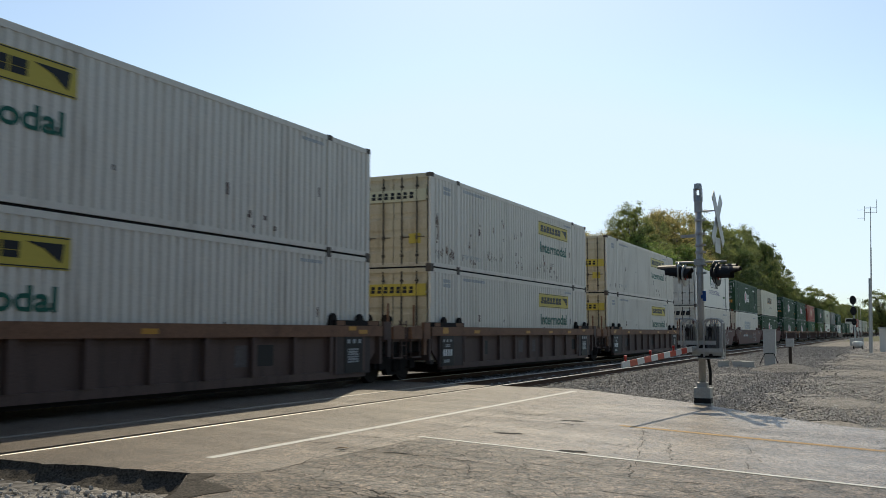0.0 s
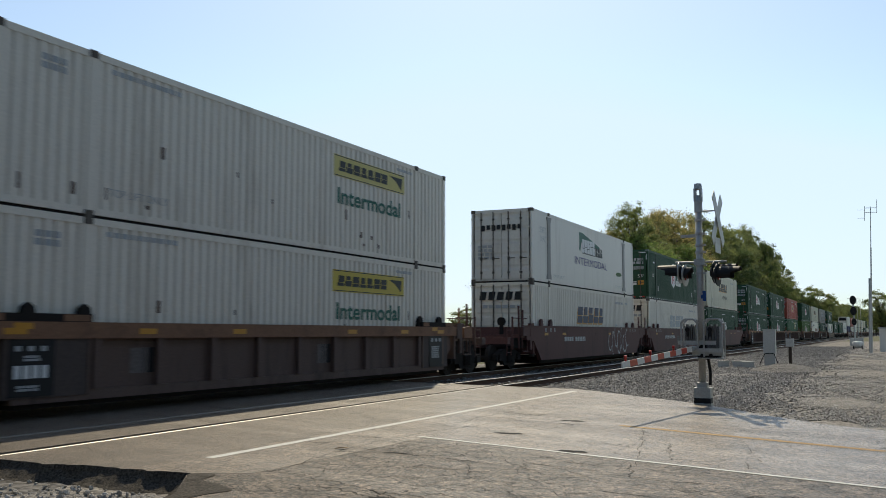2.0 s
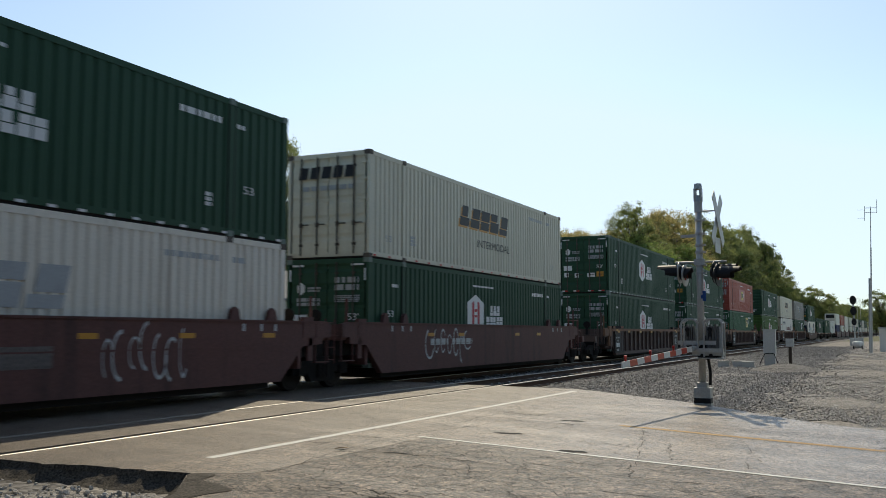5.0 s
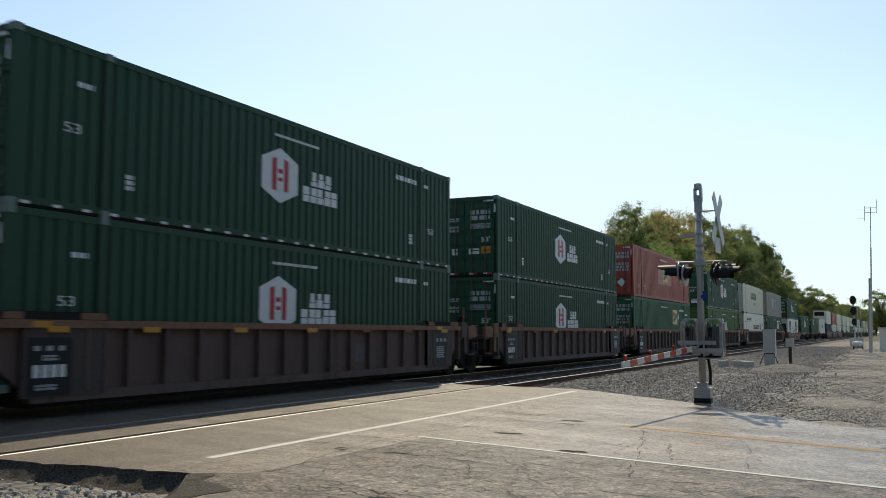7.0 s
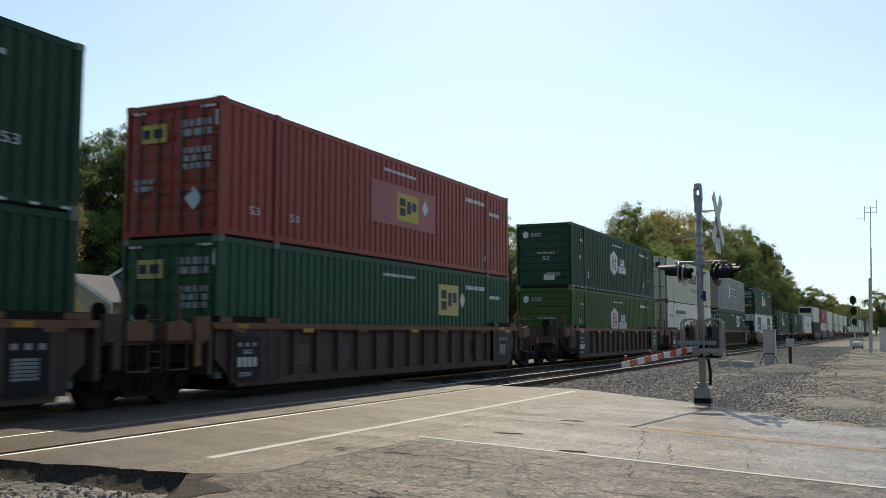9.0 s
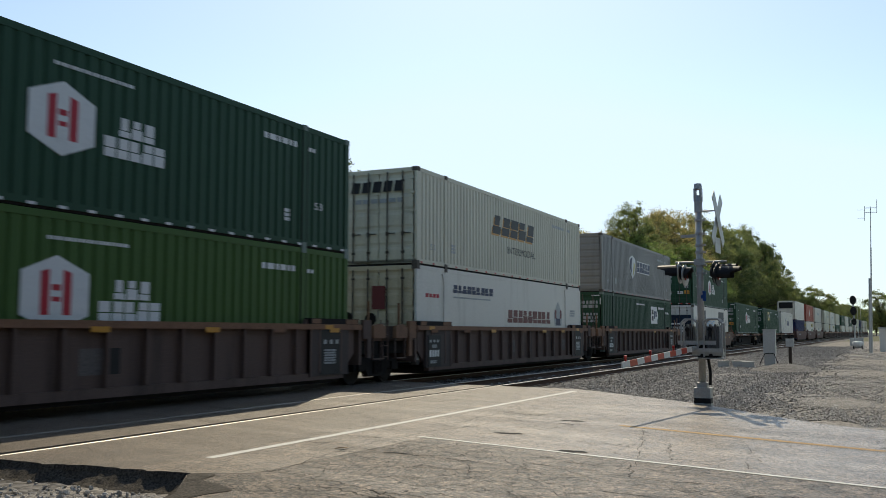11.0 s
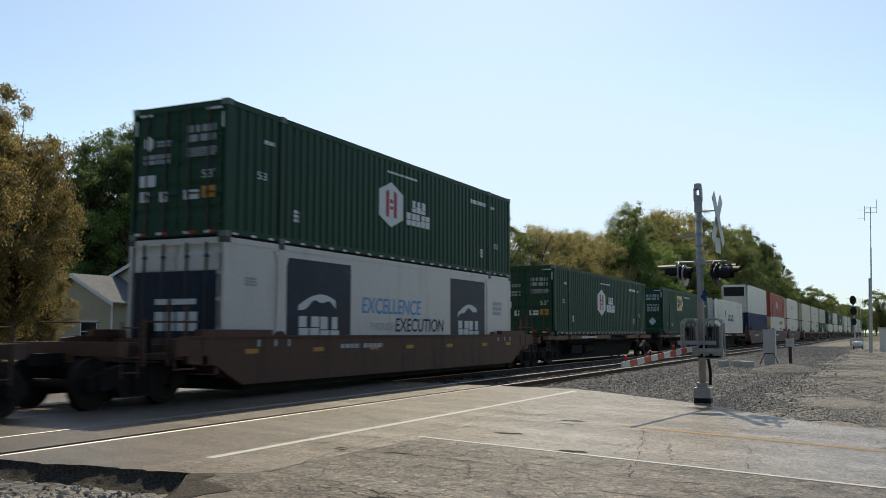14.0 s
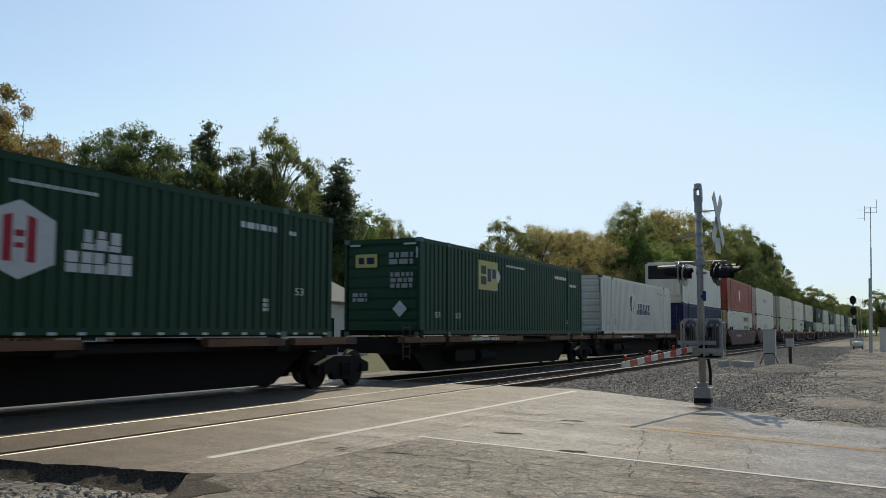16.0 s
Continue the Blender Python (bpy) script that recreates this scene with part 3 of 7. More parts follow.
def build_stones(bed, ground):
    rnd = random.Random(5)
    kinds = [stone_mesh(i) for i in range(7)]
    placed = 0
    while placed < 290:
        x, y = rnd.uniform(-8.4, -5.6), rnd.uniform(5.6, 6.78)
        if x > -6.0 and y > 6.3 - (x + 6.0) * 1.5:
            continue
        st = part("stone", rnd.choice(kinds), M_STONE, ground)
        r = rnd.uniform(0.016, 0.034)
        st.matrix_basis = Matrix.LocRotScale((x, y, ground_z(x, y) + 0.02 + rnd.uniform(-0.01, 0.03)), Euler([rnd.uniform(0, 6) for _ in range(3)]), (r * rnd.uniform(0.8, 1.5), r, r))
        placed += 1
    # loose stones of the shoulder and of the hollow, past counting
    base = [(np.array([v.co for v in k.vertices]), np.array([p.vertices for p in k.polygons])) for k in kinds]
    vs, fs, off = [], [], 0
    gen = np.random.default_rng(3)
    for i in range(32000):
        if i < 9000:
            x, y = gen.uniform(-9.0, -5.3), gen.uniform(5.5, 6.85)
            if x > -6.0 and y > 6.3 - (x + 6.0) * 1.5:
                continue
            z, r = ground_z(x, y) + 0.012, gen.uniform(0.012, 0.028)
        else:
            y = 17.5 + 45 * gen.random() ** 1.7
            x = gen.uniform(-8.6, -3.0) if gen.random() < 0.72 else (gen.uniform(-13, -8) if gen.random() < 0.5 else -3.4 + 4.0 * gen.random() ** 2.6)
            if y < edge(FAR_EDGE, x) + 0.06:
                continue
            x += bend(y)
            z = (-0.16 if x < -7.6 else -0.16 - 0.10 * min(1.4, (x + 7.6)))
            z = max(z, ground_z(x, y)) + 0.01
            r = gen.uniform(0.022, 0.052) * (1 + y / 90) * (1 if x < -3.4 else 0.4)
        v, f = base[i % 7]
        a = gen.uniform(0, 6.28)
        c, sn = math.cos(a), math.sin(a)
        q = v @ np.array([[c, sn, 0], [-sn, c, 0], [0, 0, 1]]) * r * np.array([gen.uniform(0.8, 1.4), 1, gen.uniform(0.7, 1.2)])
        vs.append(q + (x, y, z))
        fs.append(f + off)
        off += len(v)
    # smaller, rougher stones thrown over the shoulder and the yard
    octa = np.array([(1, 0, 0), (-1, 0, 0), (0, 1, 0), (0, -1, 0), (0, 0, 1), (0, 0, -1)], float)
    faces = np.array([(0, 2, 4), (2, 1, 4), (1, 3, 4), (3, 0, 4), (2, 0, 5), (1, 2, 5), (3, 1, 5), (0, 3, 5)])
    count = 90000
    yard_v, yard_f = [], []
    ys = 16.0 + 95 * gen.random(count) ** 2.1
    xs = np.where(gen.random(count) < 0.5, gen.uniform(-8.4, -2.6, count), -3.4 + (2.0 + 0.28 * ys) * gen.random(count) ** 1.5)
    for x, y in zip(xs, ys):
        if y < edge(FAR_EDGE, x) + 0.05:
            continue
        shoulder = x < -3.0 + gen.normal(0, 0.8)
        if not shoulder and noise.noise(Vector((x * 0.35, y * 0.12, 8))) > 0.12:
            continue
        x += bend(y)
        z = max(-0.16 if x < -7.6 else -0.16 - 0.10 * min(1.4, x + 7.6), ground_z(x, y)) + 0.012
        r = gen.uniform(0.014, 0.04) * (1 + y / 80) * (1.0 if shoulder else 0.62)
        vy, fy = (vs, fs) if shoulder else (yard_v, yard_f)
        vy.append(octa * gen.uniform(0.6, 1.25, (6, 1)) * (r, r, (1.0 if shoulder else 0.8) * r) @ np.array(Euler((gen.uniform(0, 0.5), gen.uniform(0, 0.5), gen.uniform(0, 6.28))).to_matrix()) + (x, y, z))
        if shoulder:
            fy.append(faces + off)
            off += 6
        else:
            fy.append(faces + 6 * len(yard_f))
    yard = bpy.data.meshes.new("yard_stones")
    yard.from_pydata(np.concatenate(yard_v).tolist(), [], np.concatenate(yard_f).tolist())
    yard.materials.append(M_YARD_STONE)
    tagged(new("yard_stones", yard), "small pale stones scattered over the gravel yard", "gravel", kind="stuff")
    me = bpy.data.meshes.new("loose_stones")
    me.from_pydata(np.concatenate(vs).tolist(), [], np.concatenate(fs).tolist())
    me.materials.append(M_BALLAST_LOOSE)
    tagged(new("loose_stones", me), "loose crushed grey ballast stones beside the track", "ballast", kind="stuff")


def island_material(name, a, b):
    m = bpy.data.materials.new(name)
    m.use_nodes = True
    n, l = m.node_tree.nodes, m.node_tree.links
    geo = n.new("ShaderNodeNewGeometry")
    mix = n.new("ShaderNodeMix")
    mix.data_type = "RGBA"
    mix.inputs["A"].default_value, mix.inputs["B"].default_value = (*a, 1), (*b, 1)
    l.new(geo.outputs["Random Per Island"], mix.inputs["Factor"])
    l.new(mix.outputs["Result"], n["Principled BSDF"].inputs["Base Color"])
    n["Principled BSDF"].inputs["Roughness"].default_value = 0.9
    return m


M_YARD_STONE = island_material("pale_yard_stone", (0.17, 0.16, 0.145), (0.56, 0.53, 0.48))
M_BALLAST_LOOSE = island_material("loose_ballast", (0.065, 0.060, 0.053), (0.31, 0.29, 0.26))
def build_bank():
    """Dark soil that slopes from the asphalt's broken edge into the hollow, and lies over the driveway's corner."""
    line = [(-10.2 + 0.04 * i, edge(NEAR_EDGE, -10.2 + 0.04 * i) + ragged(-10.2 + 0.04 * i) - 0.004, 0.0, -1.0, 0.0) for i in range(103)]
    for i in range(1, 91):
        f = i / 90
        x = -6.1 + 0.6 * f * 2 if f < 0.5 else -5.5 + 0.6 * (f - 0.5) * 2
        y = edge([(-6.1, 7.05), (-5.5, 6.2), (-4.9, 4.0)], x)
        a = min(1.0, f * 3)
        d = Vector((-0.9 * a, -(1 - a) - 0.35 * a)).normalized()
        line.append((x, y, d.x, d.y, (0.42 + 0.4 * noise.noise(Vector((x * 4, 7, 1)))) * min(1.0, f * 8) * (1.15 - f)))
    s = Solid()
    k = 14
    for x, y, dx, dy, inner in line:
        deep = 0.34 + 0.16 * noise.noise(Vector((x * 1.5, y * 0.6, 2))) + 0.05 * noise.noise(Vector((x * 7, y, 3)))
        for j in range(k + 1):
            f = (j - 4) / (k - 4)
            step = f * deep if f > 0 else f * 2.5 * inner
            px, py = x + dx * step, y + dy * step
            w = noise.noise(Vector((px * 3, py * 3, 5))) * 0.035 + noise.noise(Vector((px * 14, py * 14, 6))) * 0.018
            if f > 0:
                z = -0.004 - 0.225 * f ** 0.62 + w * min(1, f * 4)
            else:
                z = 0.004 - 0.0072 * max(0.0, px + 6) + (0.006 + 0.5 * max(0.0, w) if -1 < f * 2.5 < -0.01 and inner > 0.02 else 0.0)
            s.v.append((px, py, z))
    m = k + 1
    s.f = [(i * m + j, (i + 1) * m + j, (i + 1) * m + j + 1, i * m + j + 1) for i in range(len(line) - 1) for j in range(k)]
    tagged(part("soil_bank", s, M_SOIL), "dark soil bank below the broken asphalt edge", "soil", kind="structure")


# ends of the cracks, half widths; places and half sizes of broken patches
CRACKS = [(-5.5, 7.47, -5.82, 10.59, 0.012), (-5.82, 10.59, -4.92, 15.5, 0.012), (-5.35, 7.54, -3.46, 7.0, 0.012), (-5.76, 9.13, -4.41, 9.49, 0.02),
          (-5.52, 14.07, -4.15, 13.96, 0.02), (-3.15, 13.48, -2.34, 9.71, 0.008), (-2.49, 11.86, -1.81, 9.52, 0.009), (-4.64, 7.07, -3.7, 6.83, 0.014),
          (-4.48, 10.3, -2.7, 8.33, 0.008), (-0.82, 8.47, -0.29, 8.49, 0.03), (-3.09, 7.47, -2.26, 7.92, 0.009), (-4.9, 15.5, -3.6, 14.9, 0.014),
          (-5.0, 8.3, -3.2, 8.9, 0.010), (-4.6, 7.9, -3.0, 7.9, 0.007), (-2.2, 9.0, -0.6, 8.9, 0.009), (-3.6, 9.6, -2.9, 7.4, 0.006), (-1.6, 12.6, -1.2, 9.6, 0.006),
          (-5.3, 9.7, -3.9, 9.1, 0.008), (-4.0, 8.6, -2.4, 8.5, 0.008), (-2.0, 8.0, -0.9, 8.1, 0.008),
          (-5.87, 12.33, -5.86, 14.6, 0.016), (-5.86, 14.6, -4.13, 14.32, 0.016), (-6.05, 16.94, -4.95, 15.64, 0.014), (-5.95, 15.56, -5.88, 19.44, 0.014), (-5.81, 18.54, -4.74, 17.72, 0.012), (-3.08, 13.23, -2.71, 11.44, 0.012), (-2.45, 11.76, -2.25, 10.84, 0.012), (-5.99, 15.02, -5.08, 14.51, 0.02), (-4.24, 14.91, -3.72, 15.5, 0.012), (-1.46, 11.91, -1.22, 10.65, 0.008)]
POTHOLES = [(-4.66, 11.87, 0.28, 0.10), (-3.33, 10.49, 0.22, 0.12), (-3.82, 6.86, 0.16, 0.05), (-0.68, 8.42, 0.22, 0.08), (-5.08, 9.39, 0.2, 0.03), (-4.4, 14.0, 0.22, 0.10)]
M_REFLECT_PALE = material("dry_leaf", (0.45, 0.33, 0.2), 0.8, spread=0.1, scale=8, fine=40)
GROUND = build_ground()
build_bank()
BED = build_track()
ROAD = build_road()


# ---- crossing signal ----
M_DARKBOX = material("weathered_dark_grey_box", (0.13, 0.13, 0.125), 0.5, metal=0.3, spread=0.15, scale=5, fine=30, dirt_amount=0.6)


def build_signal():
    sg = thing("crossing_signal", "grey railway crossing signal with lowered striped gate arm", "crossing signal", m=pose(-3.16, 18.55, 0))
    z0 = -0.12
    part("base", Solid().box(-0.15, 0.17, -0.15, 0.15, 0.10, 0.30).box(-0.10, 0.10, -0.10, 0.10, 0.30, 0.40), M_GALV, sg, "grey junction box base")
    part("foundation", Solid().box(-0.15, 0.17, -0.15, 0.15, 0.0, 0.10), M_BLACK, sg)
    part("footing", Solid().box(-0.15, 0.18, -0.16, 0.16, z0 - 0.3, 0.0), M_GALV, sg)
    pole = part("pole", Solid().tube((0, 0, 0.3), (0, 0, 4.12), 0.068, 0.066, 18), M_GALV, sg, "grey metal mast", True)
    part("pole_cap", Solid().tube((0, 0, 3.78), (0, 0, 4.0), 0.082, 0.078, 16).box(-0.08, -0.035, -0.06, 0.06, 4.0, 4.26).box(0.035, 0.08, -0.06, 0.06, 4.0, 4.26).tube((0, 0, 4.24), (0, 0, 4.36), 0.086, 0.07, 16), M_GALV, sg, "slotted bell housing at the top")
    for z in (3.62, 3.35, 3.12, 2.98, 2.72, 2.56):
        part("clamp", Solid().tube((0, 0, z - 0.025), (0, 0, z + 0.025), 0.082, n=14).box(0.06, 0.13, -0.03, 0.03, z - 0.02, z + 0.02), M_GALV, pole)
    # crossed boards, turned to the road
    xb = part("crossbuck", Solid().tube((0.05, 0, 3.80), (0.36, 0, 3.80), 0.016, n=8), M_GALV, sg)
    for a in (41, -41):
        m = pose(0.37 + (0.012 if a > 0 else -0.012), 0, 3.62, 0, 0, -4) @ pose(0, 0, 0, a, 0, 0)
        part("board", Solid().box(-0.006, 0.006, -0.115, 0.115, -0.62, 0.62, m), M_ALU, xb, "weathered crossed board seen from the side")
    part("plate", Solid().box(-0.006, 0.006, -0.22, 0.22, 2.95, 3.25, pose(0.36, 0, 0, 0, 0, -4)), M_ALU, xb, "small plate below the boards")
    part("sign_bracket", Solid().box(-0.36, -0.05, -0.02, 0.02, 3.28, 3.34), M_GALV, sg)
    # lamp pairs on a cross bar
    bar = part("lamp_bar", Solid().tube((-0.48, 0, 2.78), (0.52, 0, 2.78), 0.024, n=10).box(-0.1, 0.1, -0.09, 0.09, 2.72, 2.84), M_GALV, sg)
    M_LENS = material("dark_red_lens", (0.16, 0.012, 0.01), 0.2, spread=0.03, scale=4, fine=30, bump=0)
    for cx, face, z in ((-0.40, -1, 2.58), (-0.28, 1, 2.52), (0.30, 1, 2.57), (0.40, 1, 2.50)):
        w = Vector((1.0 * face, -0.12 if face > 0 else 0.05, 0)).normalized()
        c = Vector((cx, 0.0 if cx < 0.35 else -0.28, z))
        disc = part("lamp_backing", Solid().tube(c - w * 0.02, c, 0.22, 0.22, 24), M_BLACK if cx > 0 else M_GALV, bar, "round backing disc")
        part("lamp_housing", Solid().tube(c - w * 0.09, c - w * 0.02, 0.09, 0.14, 14), M_BLACK, disc)
        part("lens", Solid().tube(c + w * 0.002, c + w * 0.02, 0.105, 0.10, 18), M_LENS, disc, "dark red lens")
        # hood: an open half tube
        h = Solid()
        q = w.to_track_quat("Z", "Y")
        up = Vector((0, 0, 1))
        side = w.cross(up)
        n = 12
        reach = 0.3 if -0.3 < cx < 0 else 1.0
        for k in range(n + 1):
            a = math.pi * (-0.12 + 1.24 * k / n)
            r = side * math.cos(a) * 0.16 + up * math.sin(a) * 0.16
            h.v += [c + r, c + r * 0.97 + w * reach * (0.42 if 2 < k < n - 2 else 0.26), c + r * 0.93 + w * reach * (0.42 if 2 < k < n - 2 else 0.26), c + r * 0.93]
        for k in range(n):
            for j in range(4):
                h.f.append((4 * k + j, 4 * k + (j + 1) % 4, 4 * k + 4 + (j + 1) % 4, 4 * k + 4 + j))
        part("hood", h, M_BLACK, disc)
        part("hanger", Solid().tube(c - w * 0.09 + up * 0.1, Vector((c.x, 0, 2.78)), 0.014, n=6), M_BLACK, bar)
    part("id_plate", Solid().box(0.055, 0.12, -0.085, -0.078, 2.0, 2.2).box(0.02, 0.07, -0.08, -0.055, 2.05, 2.12), M_BLUE_SIGN, sg, "small blue plate")
    # gate mechanism with its frame and counterweights
    mech = part("gate_mechanism", Solid().box(-0.06, 0.30, 0.02, 0.36, 0.98, 1.32), M_DARKBOX, sg, "grey gate motor box")
    part("cover", Solid().box(0.10, 0.30, -0.04, 0.02, 1.04, 1.50), M_DARKBOX, mech)
    part("gear_hub", Solid().tube((0.05, -0.10, 1.05), (0.05, 0.04, 1.05), 0.10, n=16), M_BLACK, mech)
    part("bracket", Solid().box(-0.44, 0.30, -0.14, -0.10, 1.14, 1.22).box(-0.16, 0.42, -0.16, 0.20, 0.93, 1.0), M_GALV, mech)
    for sx in (-0.31, 0.38):
        arm = Solid()
        for a, b in (((sx, -0.1, 0.95), (sx, -0.1, 1.35)), ((sx, -0.1, 1.35), (sx * 0.97, -0.1, 1.48))):
            arm.tube(a, b, 0.035, n=8)
        part("counterweight_arm", arm, M_GALV, mech)
    for xa, xb, za, zb in ((-0.36, -0.05, 1.06, 1.64), (0.07, 0.42, 0.90, 1.64)):
        ring = [(xa, za), (xa, zb - 0.07), (xa + 0.07, zb), (xb - 0.07, zb), (xb, zb - 0.07), (xb, za)]
        s = Solid()
        for y in (-0.17, 0.12):
            for (x0, z0), (x1, z1) in zip(ring, ring[1:]):
                s.tube((x0, y, z0), (x1, y, z1), 0.02, n=6)
        for x0, z0 in ring[1:5]:
            s.tube((x0, -0.17, z0), (x0, 0.12, z0), 0.016, n=6)
        part("counterweight_frame", s, M_GALV, mech, "rounded galvanised frame")
        weights = Solid()
        for i in range(5):
            e = xa + 0.045 + (xb - xa - 0.09) * i / 5
            weights.box(e, e + (xb - xa - 0.09) / 5 - 0.016, -0.13, 0.08, za + 0.1 + 0.03 * (i % 2), zb - 0.10 - 0.04 * ((i + 1) % 2))
        part("counterweight", weights, M_DARKBOX, mech, "stack of dark weight plates")
        part("latch", Solid().tube((xa + 0.12, -0.19, zb - 0.2), (xa + 0.12, -0.13, zb - 0.2), 0.045, n=12).box(xa + 0.1, xa + 0.14, -0.16, -0.13, zb - 0.34, zb - 0.2), M_BLACK, mech)
    part("shelf", Solid().box(-0.46, 0.44, -0.2, -0.12, 0.99, 1.07).box(-0.10, 0.44, -0.2, 0.12, 0.865, 0.888).box(-0.46, -0.40, -0.2, -0.12, 0.92, 0.99), M_GALV, mech)
    part("gearbox", Solid().box(-0.06, 0.34, -0.15, 0.1, 0.89, 0.985).tube((0.2, -0.18, 0.93), (0.2, -0.14, 0.93), 0.04, n=14).tube((0.03, -0.18, 0.93), (0.03, -0.14, 0.93), 0.035, n=14), M_BLACKISH, mech, "dark open gearbox")
    part("conduit", Solid().tube((0.14, 0.05, 0.35), (0.15, 0.05, 0.6), 0.03, n=8).tube((0.15, 0.05, 0.6), (0.10, 0.05, 0.95), 0.03, n=8), M_BLACK, sg)
    # arm towards the road, in stripes
    a, b = Vector((-0.10, -0.20, 1.07)), Vector((-0.50, -4.30, 0.865))
    arm = part("gate_arm", Solid().tube(a, a.lerp(b, 0.06), 0.05, n=8), M_GALV, sg, "lowered red and white striped arm")
    q = (b - a).normalized()
    side = Vector((q.y, -q.x, 0)).normalized() * 0.012
    up = Vector((0, 0, 0.05))
    n = 11
    for i in range(n):
        p0, p1 = a.lerp(b, 0.05 + 0.95 * i / n), a.lerp(b, 0.05 + 0.95 * (i + 1) / n)
        sl = q * 0.03
        v = [p0 - side - up, p0 + side - up, p0 + side + up + sl, p0 - side + up + sl, p1 - side - up, p1 + side - up, p1 + side + up + sl, p1 - side + up + sl]
        part("stripe", Solid().add(v, [(0, 1, 2, 3), (4, 7, 6, 5), (0, 4, 5, 1), (1, 5, 6, 2), (2, 6, 7, 3), (3, 7, 4, 0)]), M_STRIPE_R if i % 2 else M_STRIPE_W, arm)
    M_LAMP = material("red_arm_lamp", (0.5, 0.04, 0.03), 0.25, spread=0.03, scale=4, fine=30, bump=0)
    for k in (0.34, 0.66, 0.96):
        c = a.lerp(b, k) + Vector((0, 0, 0.05))
        lamp = part("arm_lamp", Solid().box(c.x - 0.014, c.x + 0.014, c.y - 0.02, c.y + 0.02, c.z, c.z + 0.05), M_LAMP, arm, "red arm lamp")
        part("lens", Solid().tube((c.x - 0.02, c.y, c.z + 0.065), (c.x + 0.02, c.y, c.z + 0.065), 0.026, n=12), M_LAMP, lamp)
    cable = Solid()
    for i in range(30):
        p = [a.lerp(b, 0.1 + 0.86 * (i + j) / 30) + Vector((0.0, 0, 0.068 + 0.02 * abs(math.sin((i + j) * 1.1)))) for j in (0, 1)]
        cable.tube(p[0], p[1], 0.008, n=5)
    part("cable", cable, M_BLACK, arm)


def build_trackside():
    cab = thing("relay_cabinet", "grey metal relay cabinet on a post beside the track", "cabinet", m=pose(-4.62, 45.5, -0.2))
    part("case", Solid().box(-0.27, 0.27, -0.22, 0.22, 0.6, 1.70).box(-0.30, 0.30, -0.25, 0.25, 1.70, 1.74), M_ALU, cab)
    part("pedestal", Solid().box(-0.24, 0.24, -0.18, 0.18, -0.2, 0.6), M_ALU, cab)
    part("cable_loop", Solid().tube((-0.45, -0.24, 0.1), (-0.2, -0.24, 0.6), 0.02, n=6).tube((-0.2, -0.24, 0.6), (0.2, -0.24, 0.6), 0.02, n=6).tube((0.2, -0.24, 0.6), (0.4, -0.24, 0.05), 0.02, n=6), M_BLACK, cab)
    for x, y in ((-5.35, 43.4), (-5.9, 44.2), (-6.5, 43.8)):
        b = thing("junction_box", "small grey junction box lying in the ballast", "junction box", "small boxes by the track", pose(x, y, -0.22, 0, 0, 8))
        part("case", Solid().box(-0.25, 0.25, -0.15, 0.15, 0, 0.26), M_ALU, b)
        part("lid", Solid().box(-0.27, 0.27, -0.17, 0.17, 0.26, 0.29), M_GALV, b)
    ps = thing("marker_post", "dark wooden post with a small grey box on top", "post", m=pose(-3.62, 44.2, -0.25))
    part("post", Solid().tube((0, 0, -0.2), (0, 0, 1.3), 0.075, 0.07, 8), M_TIE, ps)
    part("box", Solid().box(-0.17, 0.17, -0.12, 0.12, 1.0, 1.36), M_ALU, ps, "small grey box")
    hp = thing("ballast_heap", "low heap of dark ballast and earth", "heap", m=pose(-3.5, 40.5, -0.25))
    bm = bmesh.new()
    bmesh.ops.create_grid(bm, x_segments=24, y_segments=24, size=1.0)
    for v in bm.verts:
        r = v.co.length
        v.co.z = max(0, 0.32 * (1 - r * r)) + 0.08 * noise.noise(v.co * 5) * max(0, 1 - r)
        v.co.x *= 1.6
        v.co.y *= 2.4
    me = bpy.data.meshes.new("mound")
    bm.to_mesh(me)
    bm.free()
    me.materials.append(M_BALLAST)
    part("mound", me, M_BALLAST, hp)
    # block signal far down the line
    bs = thing("block_signal", "tall block signal with three dark oval heads", "railway signal", m=pose(-2.44, 118, -0.25, 0, -0.9, 0))
    part("mast", Solid().tube((0, 0, -0.2), (0, 0, 5.8), 0.09, n=10), M_GALV, bs)
    part("ladder", Solid().tube((0.42, 0.2, 0), (0.42, 0.2, 5.6), 0.025, n=6).tube((0.75, 0.2, 0), (0.75, 0.2, 5.6), 0.025, n=6), M_GALV, bs)
    for z, r in ((5.45, 0.36), (4.17, 0.36), (2.9, 0.28)):
        oval = [(r * math.cos(k * math.tau / 20), z + 1.45 * r * math.sin(k * math.tau / 20)) for k in range(20)]
        hs = Solid()
        hs.add([(x, y, q) for y in (-0.12, -0.06) for x, q in oval], [tuple(range(20)), tuple(reversed(range(20, 40)))] + [(i, (i + 1) % 20, 20 + (i + 1) % 20, 20 + i) for i in range(20)])
        hs.box(-0.17, 0.17, -0.06, 0.22, z - 0.3, z + 0.3)
        hd = part("signal_head", hs, M_BLACK, bs)
        for e in (0.2, -0.2):
            part("hood", Solid().tube((0, -0.12, z + e), (0, -0.45, z + e - 0.02), 0.12, n=12), M_BLACK, hd)
    part("base_case", Solid().box(-0.6, 0.9, 0.3, 1.0, -0.1, 1.0), M_ALU, bs)
    tk = thing("white_tank", "small white tank lying on a stand", "tank", m=pose(-1.78, 96, -0.25))
